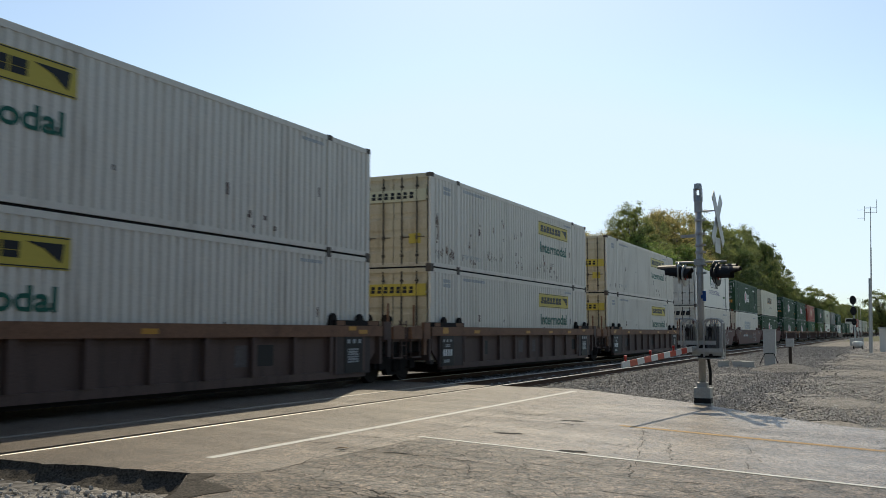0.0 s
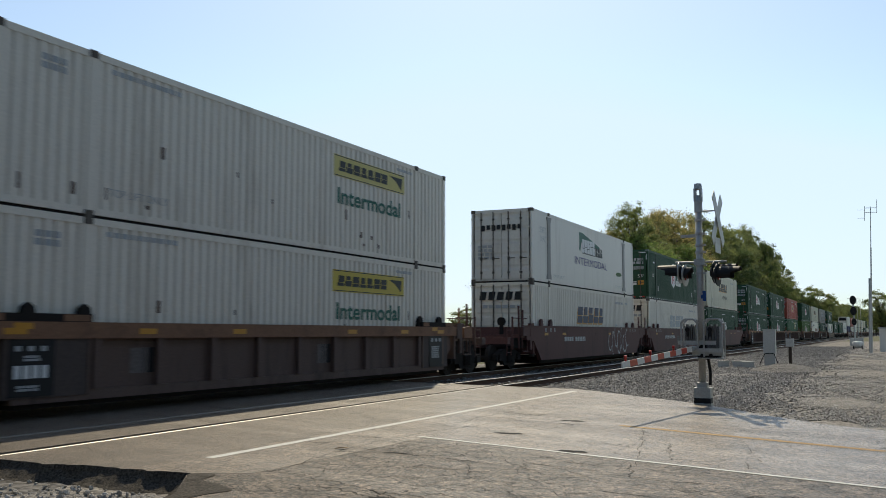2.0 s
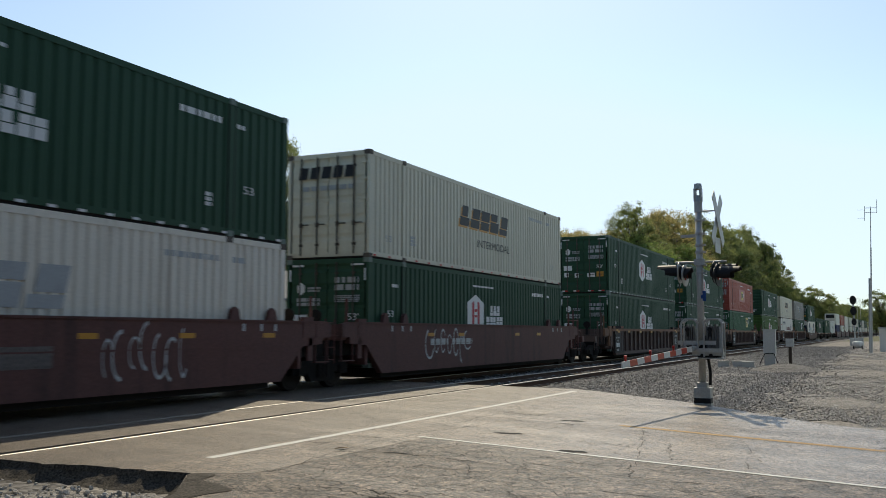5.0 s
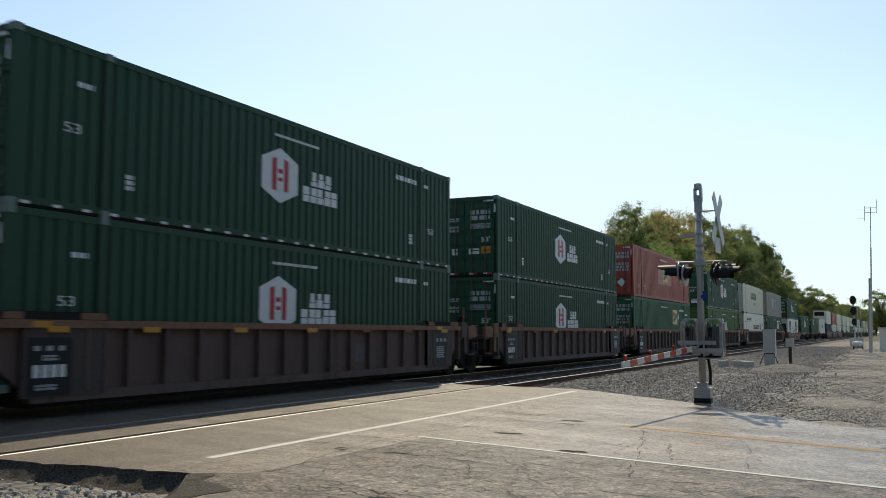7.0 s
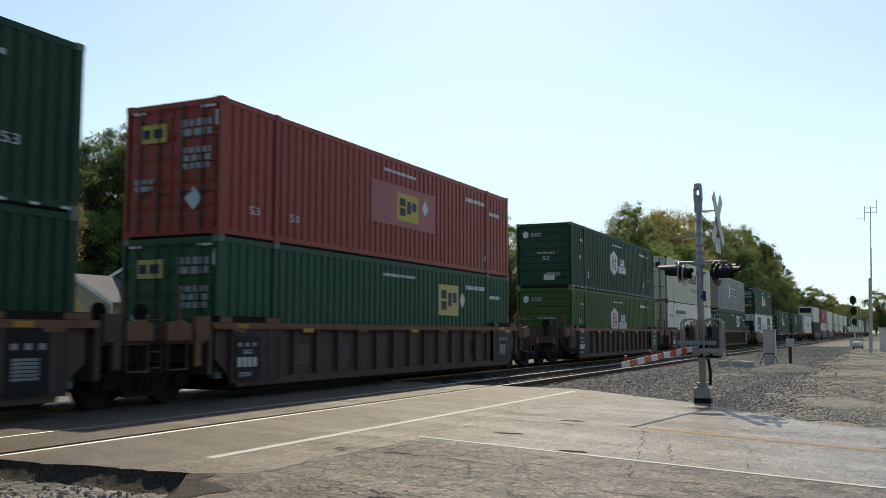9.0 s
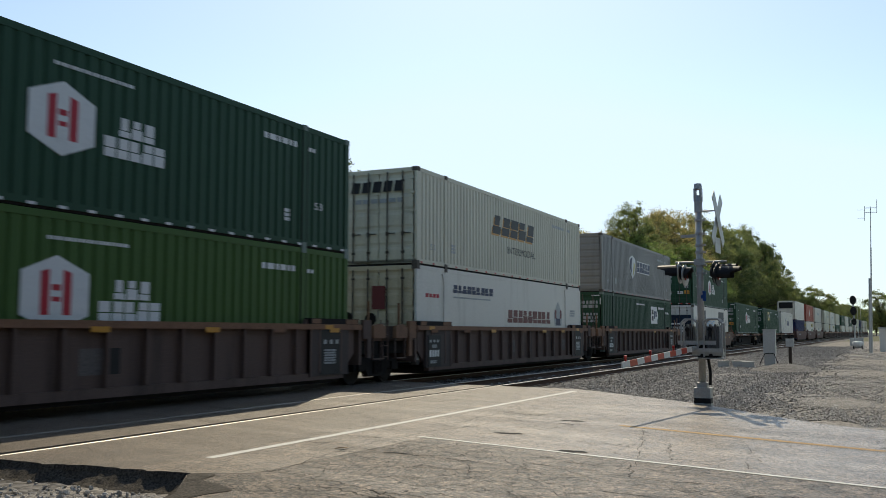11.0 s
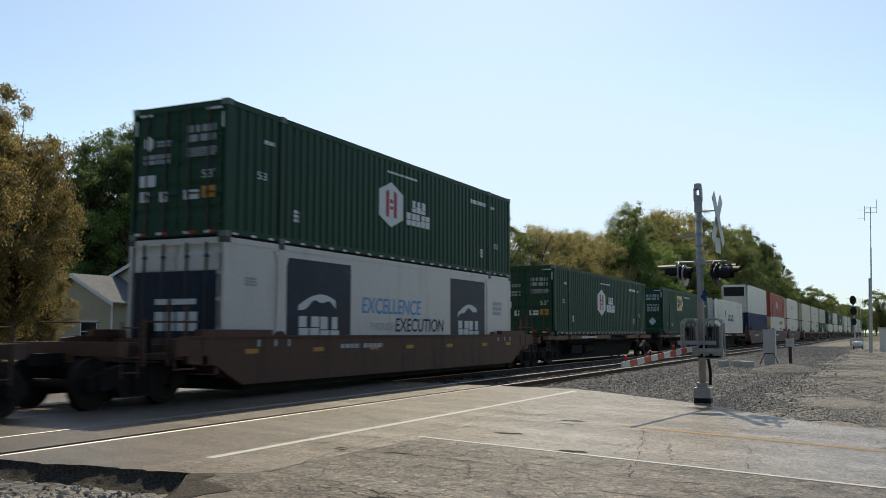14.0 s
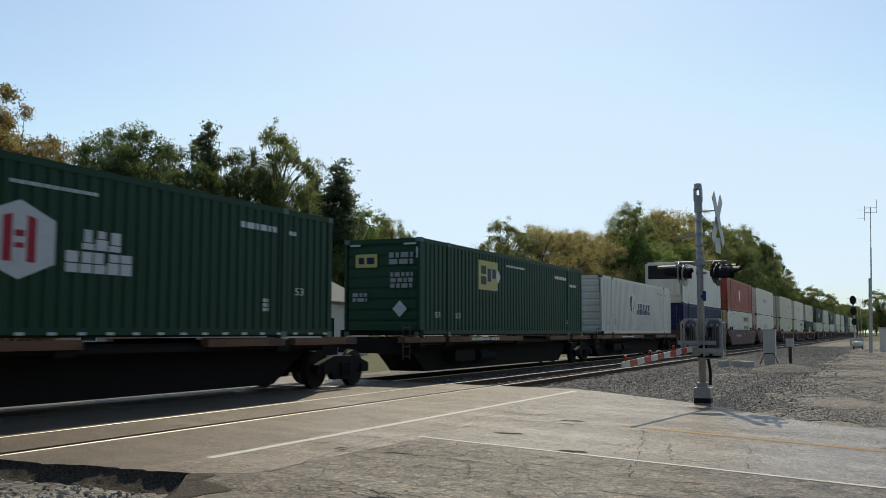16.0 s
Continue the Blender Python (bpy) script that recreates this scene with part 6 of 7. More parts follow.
def deco_maroon(c):
    blocks(9, 2.5, 5.85, 2.17, 2.42, M_LETTER_N, c, 0.05, seed=41, label="navy block shapes")
    bars(2.6, 5.6, 2.0, 2.06, M_FADED, c, 1, 4)
    blocks(9, 7.2, 12.0, 1.28, 1.74, M_LETTER_D, c, 0.0, seed=43, label="heavy maroon block shapes")
    cr = part("emblem", polygon([(12.55, 1.2), (13.4, 1.2), (13.5, 1.7), (13.25, 1.95), (13.0, 2.2), (12.72, 1.95), (12.48, 1.7)]), M_FADED, c, "grey, red and blue crest")
    part("emblem_field", plate(12.7, 13.25, 1.22, 1.5, FACE + 0.006), M_LETTER_N, cr)
    part("emblem_field", plate(12.55, 12.75, 1.5, 1.85, FACE + 0.006), M_LETTER_D, cr)
    part("emblem_field", plate(13.22, 13.42, 1.5, 1.85, FACE + 0.006), M_LETTER_D, cr)
    bars(0.6, 1.5, 1.95, 2.1, M_LETTER_R, c, 1, 5)
    bars(14.6, 15.3, 1.6, 1.9, M_FADED, c, 3, 6)
    part("emblem", Solid().box(-0.2, 0.25, -0.014, 0.0, 1.6, 2.3), M_LETTER_D, c, "worn crest on the door")


def deco_slogan(c):
    for u, w in ((2.1, 2.9), (11.0, 2.75)):
        p = part("picture_panel", plate(u, u + w, 0.15, 2.62), M_NIGHT, c, "dark blue panel with a white running shape")
        x = FACE + 0.004
        n = 14
        arc = [(u + w * 0.2 + w * 0.55 * i / n, 1.55 + 0.28 * math.sin(i / n * 2.6)) for i in range(n + 1)]
        part("emblem", polygon(arc + [(b, z - 0.16 - 0.05 * math.sin(b * 9)) for b, z in reversed(arc)], x), M_LETTER_W, p)
        blocks(4, u + w * 0.2, u + w * 0.82, 0.82, 1.3, M_LETTER_W, p, 0.0, x, seed=52, label="white block shapes")
        bars(u + w * 0.2, u + w * 0.82, 0.62, 0.70, M_FADED, p, 1, 6, x=x)
    words("EXCELLENCE", 5.56, 8.95, 1.42, 1.84, M_LETTER_B, c, shear=0.12, bold=0.008, label="bright blue lettering")
    words("THROUGH", 5.95, 7.30, 0.98, 1.18, M_FADED, c, shear=0.12, label="grey lettering")
    words("EXECUTION", 7.38, 10.5, 0.94, 1.32, M_LETTER_N, c, shear=0.12, bold=0.012, label="navy lettering")
    bars(0.7, 1.1, 1.9, 2.1, M_FADED, c, 3, 6)
    bars(14.5, 15.3, 1.5, 2.0, M_FADED, c, 3, 7)
    part("picture_panel", Solid().box(-1.1, 1.1, -0.03, 0.0, 0.3, 2.2), M_NIGHT, c, "dark blue panel across the doors")
    s = Solid()
    for i in range(4):
        a = -0.5 + i * 0.3
        s.box(a, a + 0.24, -0.036, -0.030, 0.95, 1.12)
        s.box(a, a + 0.24, -0.036, -0.030, 1.16, 1.35)
    s.box(-0.5, 0.6, -0.036, -0.030, 1.5, 1.62)
    tagged(part("wordmark", s, M_LETTER_W, c), kind="stuff")


M_NIGHT = material("dark_blue_picture_panel", (0.007, 0.014, 0.030), 0.5, spread=0.1, scale=1.2, fine=10, dirt=(0.012, 0.045, 0.10), dirt_amount=0.6, bump=0)


def plain_box(wall, label, deco=None):
    c = container("container", label, wall, None)
    if deco:
        deco(c)
    return c


def wheelset(parent, y):
    ax = part("wheelset", WHEELS, M_WHEEL, parent, "")
    ax.location = (0, y, 0.46)
    return ax


def wheel_mesh():
    s = Solid()
    for sx in (-1, 1):
        s.tube((sx * 0.70, 0, 0), (sx * 0.72, 0, 0), 0.485, n=28)
        s.tube((sx * 0.72, 0, 0), (sx * 0.84, 0, 0), 0.46, 0.452, n=28)
        s.tube((sx * 0.84, 0, 0), (sx * 0.86, 0, 0), 0.40, 0.38, n=28)
        s.tube((sx * 0.86, 0, 0), (sx * 1.0, 0, 0), 0.10, n=12)
        for k in range(3):
            a = k * math.tau / 3
            s.tube((sx * 0.86, 0.25 * math.cos(a), 0.25 * math.sin(a)), (sx * 0.868, 0.25 * math.cos(a), 0.25 * math.sin(a)), 0.05, n=6)
    s.tube((-0.9, 0, 0), (0.9, 0, 0), 0.08, n=10)
    return s.mesh("wheelset", M_WHEEL)


WHEELS = wheel_mesh()
AXLES = []   # wheelsets that turn: (object, place along the track at the start)


def truck_frame():
    s = Solid()
    for sx in (-1, 1):
        a, b = sx * 0.93, sx * 1.10
        a, b = min(a, b), max(a, b)
        s.prism([(-1.2, 0.36), (-0.8, 0.36), (-0.62, 0.42), (-0.45, 0.2), (0.45, 0.2), (0.62, 0.42), (0.8, 0.36), (1.2, 0.36), (1.2, 0.58), (0.95, 0.66), (0.5, 0.78), (-0.5, 0.78), (-0.95, 0.66), (-1.2, 0.58)], a, b)
        for k in (-0.16, 0, 0.16):
            s.tube((sx * 1.12, k, 0.3), (sx * 1.12, k, 0.62), 0.07, n=8)
        for k in (-0.89, 0.89):
            s.box(min(sx * 0.9, sx * 1.16), max(sx * 0.9, sx * 1.16), k - 0.14, k + 0.14, 0.36, 0.58)
    s.box(-1.1, 1.1, -0.22, 0.22, 0.5, 0.76)
    s.tube((0, 0, 0.7), (0, 0, 0.95), 0.3, n=14)
    return s.mesh("truck", M_BLACKISH)


TRUCK = truck_frame()


def truck(car, y, start):
    t = part("truck", TRUCK, M_BLACKISH, car, "grimy black four-wheel truck")
    t.location.y = y
    for k in (-0.89, 0.89):
        AXLES.append((wheelset(t, k), start + y + k))
    return t


def ladder(car, y, x, z0, z1, mat):
    s = Solid()
    for k in (-0.2, 0.2):
        s.tube((x, y + k, z0), (x, y + k, z1), 0.018, n=6)
    for i in range(4):
        z = z0 + 0.1 + (z1 - z0 - 0.2) * i / 3
        s.tube((x, y - 0.2, z), (x, y + 0.2, z), 0.014, n=6)
    part("ladder", s, mat, car)


def well_car(kind, start, first, last, label, seed=0):
    """A unit of a container well car: side sills, panels with stakes, floor, end platforms, couplers and trucks."""
    rnd = random.Random(100 + seed)
    car = thing("well_car", label, "rail car", "rail cars of the train")
    top = {"posts": 1.54, "ribs": 1.57, "smooth": 1.60, "low": 1.27}[kind]
    body = {"posts": M_BROWN, "ribs": M_BROWN, "smooth": M_MAROON, "low": M_ORANGE}[kind]
    sill = M_RUSTY if kind in ("posts", "ribs") else body
    y0, y1, xo = -0.35, LEN + 0.35, 1.50
    low = 0.30
    for sx in (1, -1):
        def slab(a, b, ya, yb, za, zb, s=None):
            s = s or Solid()
            p, q = (a, b) if sx > 0 else (-b, -a)
            return s.box(p, q, ya, yb, za, zb)

        def outline(pts, a, b):
            p, q = (a, b) if sx > 0 else (-b, -a)
            return Solid().prism(pts, p, q)
        if kind in ("posts", "ribs"):
            h = 0.27 if kind == "posts" else 0.13
            part("top_chord", slab(1.31, xo + 0.02, y0, y1, top - h, top), sill, car, "rusty orange-brown top sill")
            part("side_panel", outline([(y0 + 0.2, top - h), (y0 + 0.2, 0.85), (y0 + 0.8, low + 0.06), (y1 - 0.8, low + 0.06), (y1 - 0.2, 0.85), (y1 - 0.2, top - h)], 1.33, 1.40), body, car)
            part("bottom_chord", slab(1.31, xo - 0.03, y0 + 0.8, y1 - 0.8, low - 0.04, low + 0.13), body, car)
            step = 1.42 if kind == "posts" else 0.885
            n = int((LEN - 1.2) / step)
            w = 0.075 if kind == "posts" else 0.035
            me = slab(1.40, xo, -w, w, low + 0.13, top - h).mesh("stake", body)
            for i in range(n + 1):
                k = part("stake", me, body, car)
                k.location.y = 0.6 + i * (LEN - 1.2) / n
            part("stiffener", slab(1.40, 1.43, 0.4, LEN - 0.4, top - h - 0.09, top - h - 0.065), body, car)
            # boxed ends below a raised sill
            for ua, ub in ((y0 + 0.15, 1.95), (LEN - 1.95, y1 - 0.15)):
                part("end_panel", slab(1.40, xo - 0.012, ua + (0.45 if ua < 1 else 0), ub - (0.45 if ub > LEN else 0), low + 0.05, top - h), M_ENDPANEL, car, "dark boxed end of the side")
                part("raised_sill", slab(1.33, xo + 0.012, ua, ub, top, top + 0.13), M_BLACKISH, car, "blackened raised end of the sill")
                part("worn_patch", slab(xo + 0.012, xo + 0.016, ua + 0.05, ua + 0.42, top + 0.01, top + 0.12), M_RUSTY, car)
                part("worn_patch", slab(xo + 0.012, xo + 0.016, ub - 0.6, ub - 0.05, top + 0.01, top + 0.12), M_RUSTY, car)
                part("panel_edge", slab(1.40, xo + 0.004, ub - 0.06 if ua < 1 else ua, ub if ua < 1 else ua + 0.06, low + 0.05, top - h), body, car)
                part("reflector", slab(xo + 0.020, xo + 0.024, ua + 0.6, ua + 0.95, top - 0.12, top - 0.02), M_REFLECT, car)
            if sx > 0:
                part("stencil_panel", Solid().box(1.42, xo + 0.002, LEN - 1.5, LEN - 0.65, low + 0.08, top - h - 0.01), M_BLACK, car, "black panel with white stencils")
                bars(LEN - 1.35, LEN - 0.85, 0.62, 0.98, M_FADED, car, 6, seed + 12, x=xo + 0.002)
                for i in range(3):
                    part("marking", Solid().box(xo + 0.002, xo + 0.006, LEN - 1.38 + 0.26 * i, LEN - 1.26 + 0.26 * i, 1.10, 1.20), M_FADED, car)
                for i in range(4 if kind == "posts" else 3):
                    a = rnd.uniform(1, 14)
                    part("stencil_panel", Solid().box(1.40, 1.404, a, a + rnd.uniform(0.3, 0.55), 0.65, 1.1), M_BLACK if i % 2 else M_FADED_DARK, car)
        else:
            z1 = top
            pts = [(y0 - 0.9, z1), (y0 - 0.9, z1 - 0.5), (y0 - 0.1, z1 - 0.55), (y0 + 0.75, low), (y1 - 0.75, low), (y1 + 0.1, z1 - 0.55), (y1 + 0.9, z1 - 0.5), (y1 + 0.9, z1)]
            part("side_panel", outline(pts, 1.34, xo), body, car)
            part("top_chord", slab(1.31, xo + 0.03, y0 - 0.9, y1 + 0.9, z1 - 0.005, z1 + 0.035), sill, car)
            part("seam", slab(xo, xo + 0.006, y0 + 0.5, y1 - 0.5, z1 - 0.56, z1 - 0.53), body, car)
            if kind == "low":
                for a in (-0.9, LEN - 1.4):
                    part("raised_end", slab(1.33, xo + 0.02, a, a + 2.3, z1, z1 + 0.16), body, car)
        # reflectors and stencils along the visible side
        if sx > 0:
            zr = top - 0.2 if kind in ("posts", "ribs") else top - 0.34
            x = xo + (0.021 if kind in ("posts", "ribs") else 0.001)
            for i in range(7):
                a = 0.5 + i * 2.45 + rnd.uniform(-0.3, 0.3)
                faded = rnd.random() < 0.45 and kind != "low"
                part("reflector", Solid().box(x, x + 0.004, a, a + 0.42, zr, zr + 0.10), sill if faded else M_REFLECT, car)
            if kind in ("smooth", "low"):
                za, zb = (top - 0.62, top - 0.38) if kind == "smooth" else (top - 0.30, top - 0.16)
                bars(3.3 if kind == "smooth" else 4.2, 4.5 if kind == "smooth" else 5.1, za, zb, M_GRAFFITI, car, 1, seed + 7, x=x)
                bars(4.8 if kind == "smooth" else 5.3, 6.3, za, zb, M_GRAFFITI, car, 1, seed + 8, x=x)
                for a in (0.9, 1.5, 2.0, 14.4, 15.0, 15.5):
                    part("marking", Solid().box(x, x + 0.004, a, a + 0.08, top - 0.2, top - 0.05), M_GRAFFITI, car)
            else:
                part("stencil_panel", Solid().box(1.42, xo + 0.002, 0.35, 1.2, low + 0.08, top - 0.28), M_BLACK, car, "black panel with white stencils")
                for i in range(3):
                    part("marking", Solid().box(xo + 0.002, xo + 0.006, 0.45 + 0.24 * i, 0.56 + 0.24 * i, 1.08, 1.16), M_FADED, car)
                bars(0.62, 0.92, 0.92, 1.02, M_FADED, car, 2, seed + 3, x=xo + 0.002)
                for i in range(4):
                    part("marking", Solid().box(xo + 0.002, xo + 0.006, 0.44 + 0.17 * i, 0.56 + 0.17 * i, 0.66, 0.86), M_LETTER_W, car)
                bars(0.5, 0.9, 0.46, 0.56, M_FADED, car, 2, seed + 4, x=xo + 0.002)
        # fork-shaped guides that catch the boxes
        for a in (0.75, LEN / 2 - 6.2, LEN / 2 + 6.2, LEN - 0.6):
            gh = 0.30 if kind in ("posts", "smooth") else 0.13
            g = [(a - 0.17, top), (a + 0.17, top), (a + 0.10, top + gh * 0.8), (a, top + gh), (a - 0.10, top + gh * 0.8)]
            part("container_guide", outline(g, 1.32, 1.42), body if kind != "posts" else M_BLACKISH, car)
    part("floor", Solid().box(-1.33, 1.33, 0.6, LEN - 0.6, low - 0.13, low + 0.12), M_BLACKISH, car)
    for end, ya in ((0, y0), (1, y1)):
        d = -1 if end == 0 else 1
        outer = ya + d * (1.55 if not ((end == 0 and first) or (end == 1 and last)) else 2.6)
        a, b = sorted((ya, outer))
        plat = Solid().box(-0.35, 0.35, a, b, 0.82, 1.12).box(-1.42, 1.42, min(ya, ya + d * 1.2), max(ya, ya + d * 1.2), top - 0.42, top - 0.30)
        plat.box(-1.46, 1.46, ya + d * 0.02 - 0.06, ya + d * 0.02 + 0.06, 0.55, top - 0.02)
        part("end_platform", plat, body, car)
        deep = ya + d * (1.9 if abs(outer - ya) > 2 else 1.35)
        part("end_frame", Solid().box(-1.22, 1.22, min(ya, deep), max(ya, deep), 0.80, top - 0.44), M_BLACKISH, car)
        part("draft_gear", Solid().box(-0.5, 0.5, min(ya, deep), max(ya, deep), 0.5, 0.80), M_BLACKISH, car)
        for sx in (-1, 1):
            s = Solid()
            c = ya + d * 0.95
            s.prism([(c - 0.32, top - 0.35), (c + 0.32, top - 0.35), (c + 0.32, top - 0.05), (c + 0.1, top + 0.03), (c - 0.32, top - 0.02)], sx * 1.46 - 0.06, sx * 1.46 + 0.05)
            part("end_bracket", s, sill, car)
            b = Solid().box(sx * 1.46 - 0.05, sx * 1.46 + 0.05, min(ya + d * 0.1, ya + d * 0.5), max(ya + d * 0.1, ya + d * 0.5), top - 0.36, top + 0.12)
            b.box(sx * 1.46 - 0.04, sx * 1.46 + 0.04, min(ya + d * 0.32, ya + d * 0.5), max(ya + d * 0.32, ya + d * 0.5), 0.72, top - 0.36)
            part("end_post", b, sill if end == 0 else body, car)
            part("step", Solid().box(sx * 1.44 - 0.05, sx * 1.44 + 0.05, c - 0.28, c + 0.28, 0.66, 0.69).box(sx * 1.44 - 0.02, sx * 1.44 + 0.02, c - 0.28, c - 0.25, 0.66, top - 0.35).box(sx * 1.44 - 0.02, sx * 1.44 + 0.02, c + 0.25, c + 0.28, 0.66, top - 0.35), body, car)
        part("walkway_post", Solid().tube((1.28, ya + d * 0.72, top - 0.35), (1.28, ya + d * 0.72, top + 0.62), 0.035, n=8), sill, car)
        part("hand_brake", Solid().tube((0.5, ya + d * 0.9, top + 0.18), (0.5, ya + d * 0.96, top + 0.18), 0.17, n=14).box(0.44, 0.56, ya + d * 0.93 - 0.05, ya + d * 0.93 + 0.05, top - 0.35, top + 0.2), M_BLACKISH, car)
        if (end == 0 and first) or (end == 1 and last):
            for k in (1.25, 1.9):
                s = Solid().tube((1.32, ya + d * k, 0.75), (1.32, ya + d * k, top + 0.75 if k < 1.5 else top + 0.35), 0.04, n=8)
                part("grab_post", s, body, car)
            for sx in (-1.32, 1.32):
                part("handrail", Solid().tube((sx, ya + d * 0.4, top + 0.3), (sx, ya + d * 1.9, top + 0.3), 0.018, n=6), body, car)
            ladder(car, ya + d * 2.2, 1.3, 0.55, 1.55, body)
            part("end_sill", Solid().box(-1.4, 1.4, min(outer, outer - d * 0.25), max(outer, outer - d * 0.25), 0.95, 1.2), body, car)
            s = Solid().box(-0.12, 0.12, min(outer, outer + d * 0.55), max(outer, outer + d * 0.55), 0.78, 1.0)
            part("coupler", s, M_BLACKISH, car)
            truck(car, (-2.05 if end == 0 else LEN + 2.05), start)
        elif end == 1:
            ladder(car, ya + d * 1.45, 1.36, 0.62, 1.7, body)
            truck(car, LEN + 1.85, start)
    return car


M_FADED_DARK = material("smeared_grey_chalk", (0.13, 0.11, 0.10), 0.8, spread=0.3, scale=4, fine=20, dirt_amount=0.8, bump=0)


def graffiti(car, u, z, w, h, mat, seed, x=1.502):
    """Loops and strokes of spray paint."""
    rnd = random.Random(seed)
    s = Solid()
    for i in range(7):
        cx, cz, rx, rz = u + w * (i + 0.5) / 7, z + h * rnd.uniform(0.35, 0.65), w * rnd.uniform(0.05, 0.11), h * rnd.uniform(0.25, 0.5)
        a0, a1 = rnd.uniform(0, 2), rnd.uniform(4.2, 6.6)
        k = 12
        for j in range(k):
            p = [(cx + r * rx * math.cos(a), cz + r * rz * math.sin(a)) for a in (a0 + (a1 - a0) * j / k, a0 + (a1 - a0) * (j + 1) / k) for r in (1.0, 0.84)]
            s.add([(x, p[0][0], p[0][1]), (x, p[1][0], p[1][1]), (x, p[3][0], p[3][1]), (x, p[2][0], p[2][1])], [(0, 1, 2, 3)])
    tagged(part("graffiti", s, mat, car, "pale spray-painted loops"), kind="stuff")


def spine_car(start, first, last, label, seed):
    """A thin-decked unit: centre sill, end decks, cross arms and a narrow rusty side sill."""
    car = thing("spine_car", label, "rail car", "rail cars of the train")
    part("centre_sill", Solid().prism([(-1.4, 1.18), (-1.4, 0.80), (0.9, 0.72), (1.7, 0.17), (LEN - 1.4, 0.17), (LEN - 0.5, 0.72), (LEN + 1.4, 0.80), (LEN + 1.4, 1.18)], -0.62, 0.62), M_BLACKISH, car)
    part("deck", Solid().box(-1.12, 1.12, 0.2, LEN - 0.2, 1.10, 1.16), M_BLACKISH, car)
    for k in (1, -1):
        for a, b in ((-1.1, 1.6), (1.9, 4.6), (5.6, 8.4), (LEN - 4.6, LEN - 2.0), (LEN - 1.6, LEN + 1.1)):
            x0, x1 = sorted((k * 1.16, k * 1.36))
            part("side_sill", Solid().box(x0, x1, a, b, 1.08, 1.24), M_RUSTY, car, "short rusty deck edge")
    for a in (0.2, LEN / 2 - 6.1, LEN / 2, LEN / 2 + 6.1, LEN - 0.2):
        part("cross_arm", Solid().box(-1.3, 1.3, a - 0.22, a + 0.22, 0.95, 1.20), M_BLACKISH, car)
    for k in (1, -1):
        x0, x1 = sorted((k * 0.62, k * 1.05))
        part("brake_gear", Solid().box(x0, x1, 3.0, 4.6, 0.45, 0.8).tube(((x0 + x1) / 2, 5.2, 0.6), ((x0 + x1) / 2, 6.6, 0.6), 0.2, n=12), M_BLACKISH, car)
        x0, x1 = sorted((k * 1.10, k * 1.22))
        part("edge_rail", Solid().box(x0, x1, -1.0, LEN + 1.0, 1.0, 1.10), M_BLACKISH, car)
        for a in (-0.6, 2.4, LEN - 2.6, LEN + 0.6):
            part("worn_patch", Solid().box(*sorted((k * 1.36, k * 1.364)), a, a + 0.5, 1.10, 1.22), M_BROWN, car)
    bars(3.6, 6.0, 1.10, 1.22, M_LETTER_W, car, 1, seed, x=1.361)
    truck(car, LEN + 0.95, start)
    if first:
        truck(car, -0.3, start)
        part("coupler", Solid().box(-0.12, 0.12, -3.8, -1.4, 0.78, 1.0), M_BLACKISH, car)
        part("end_sill", Solid().box(-1.4, 1.4, -3.2, -3.0, 0.95, 1.2), M_BROWN, car)
    ladder(car, -0.9, 1.32, 0.6, 1.6, M_BROWN)
    part("container_guide", Solid().box(-1.36, -1.30, -0.1, 0.1, 1.2, 1.45).box(1.30, 1.36, -0.1, 0.1, 1.2, 1.45), M_BLACKISH, car)
    return car


def put(ob, start, z):
    ob.matrix_basis = pose(TRAIN_X + bend(start), start, z)
    MOVERS.append((ob, start, z))
    return ob


LOW_Z, TOP_Z, DECK_Z = 0.45, 3.35, 1.27


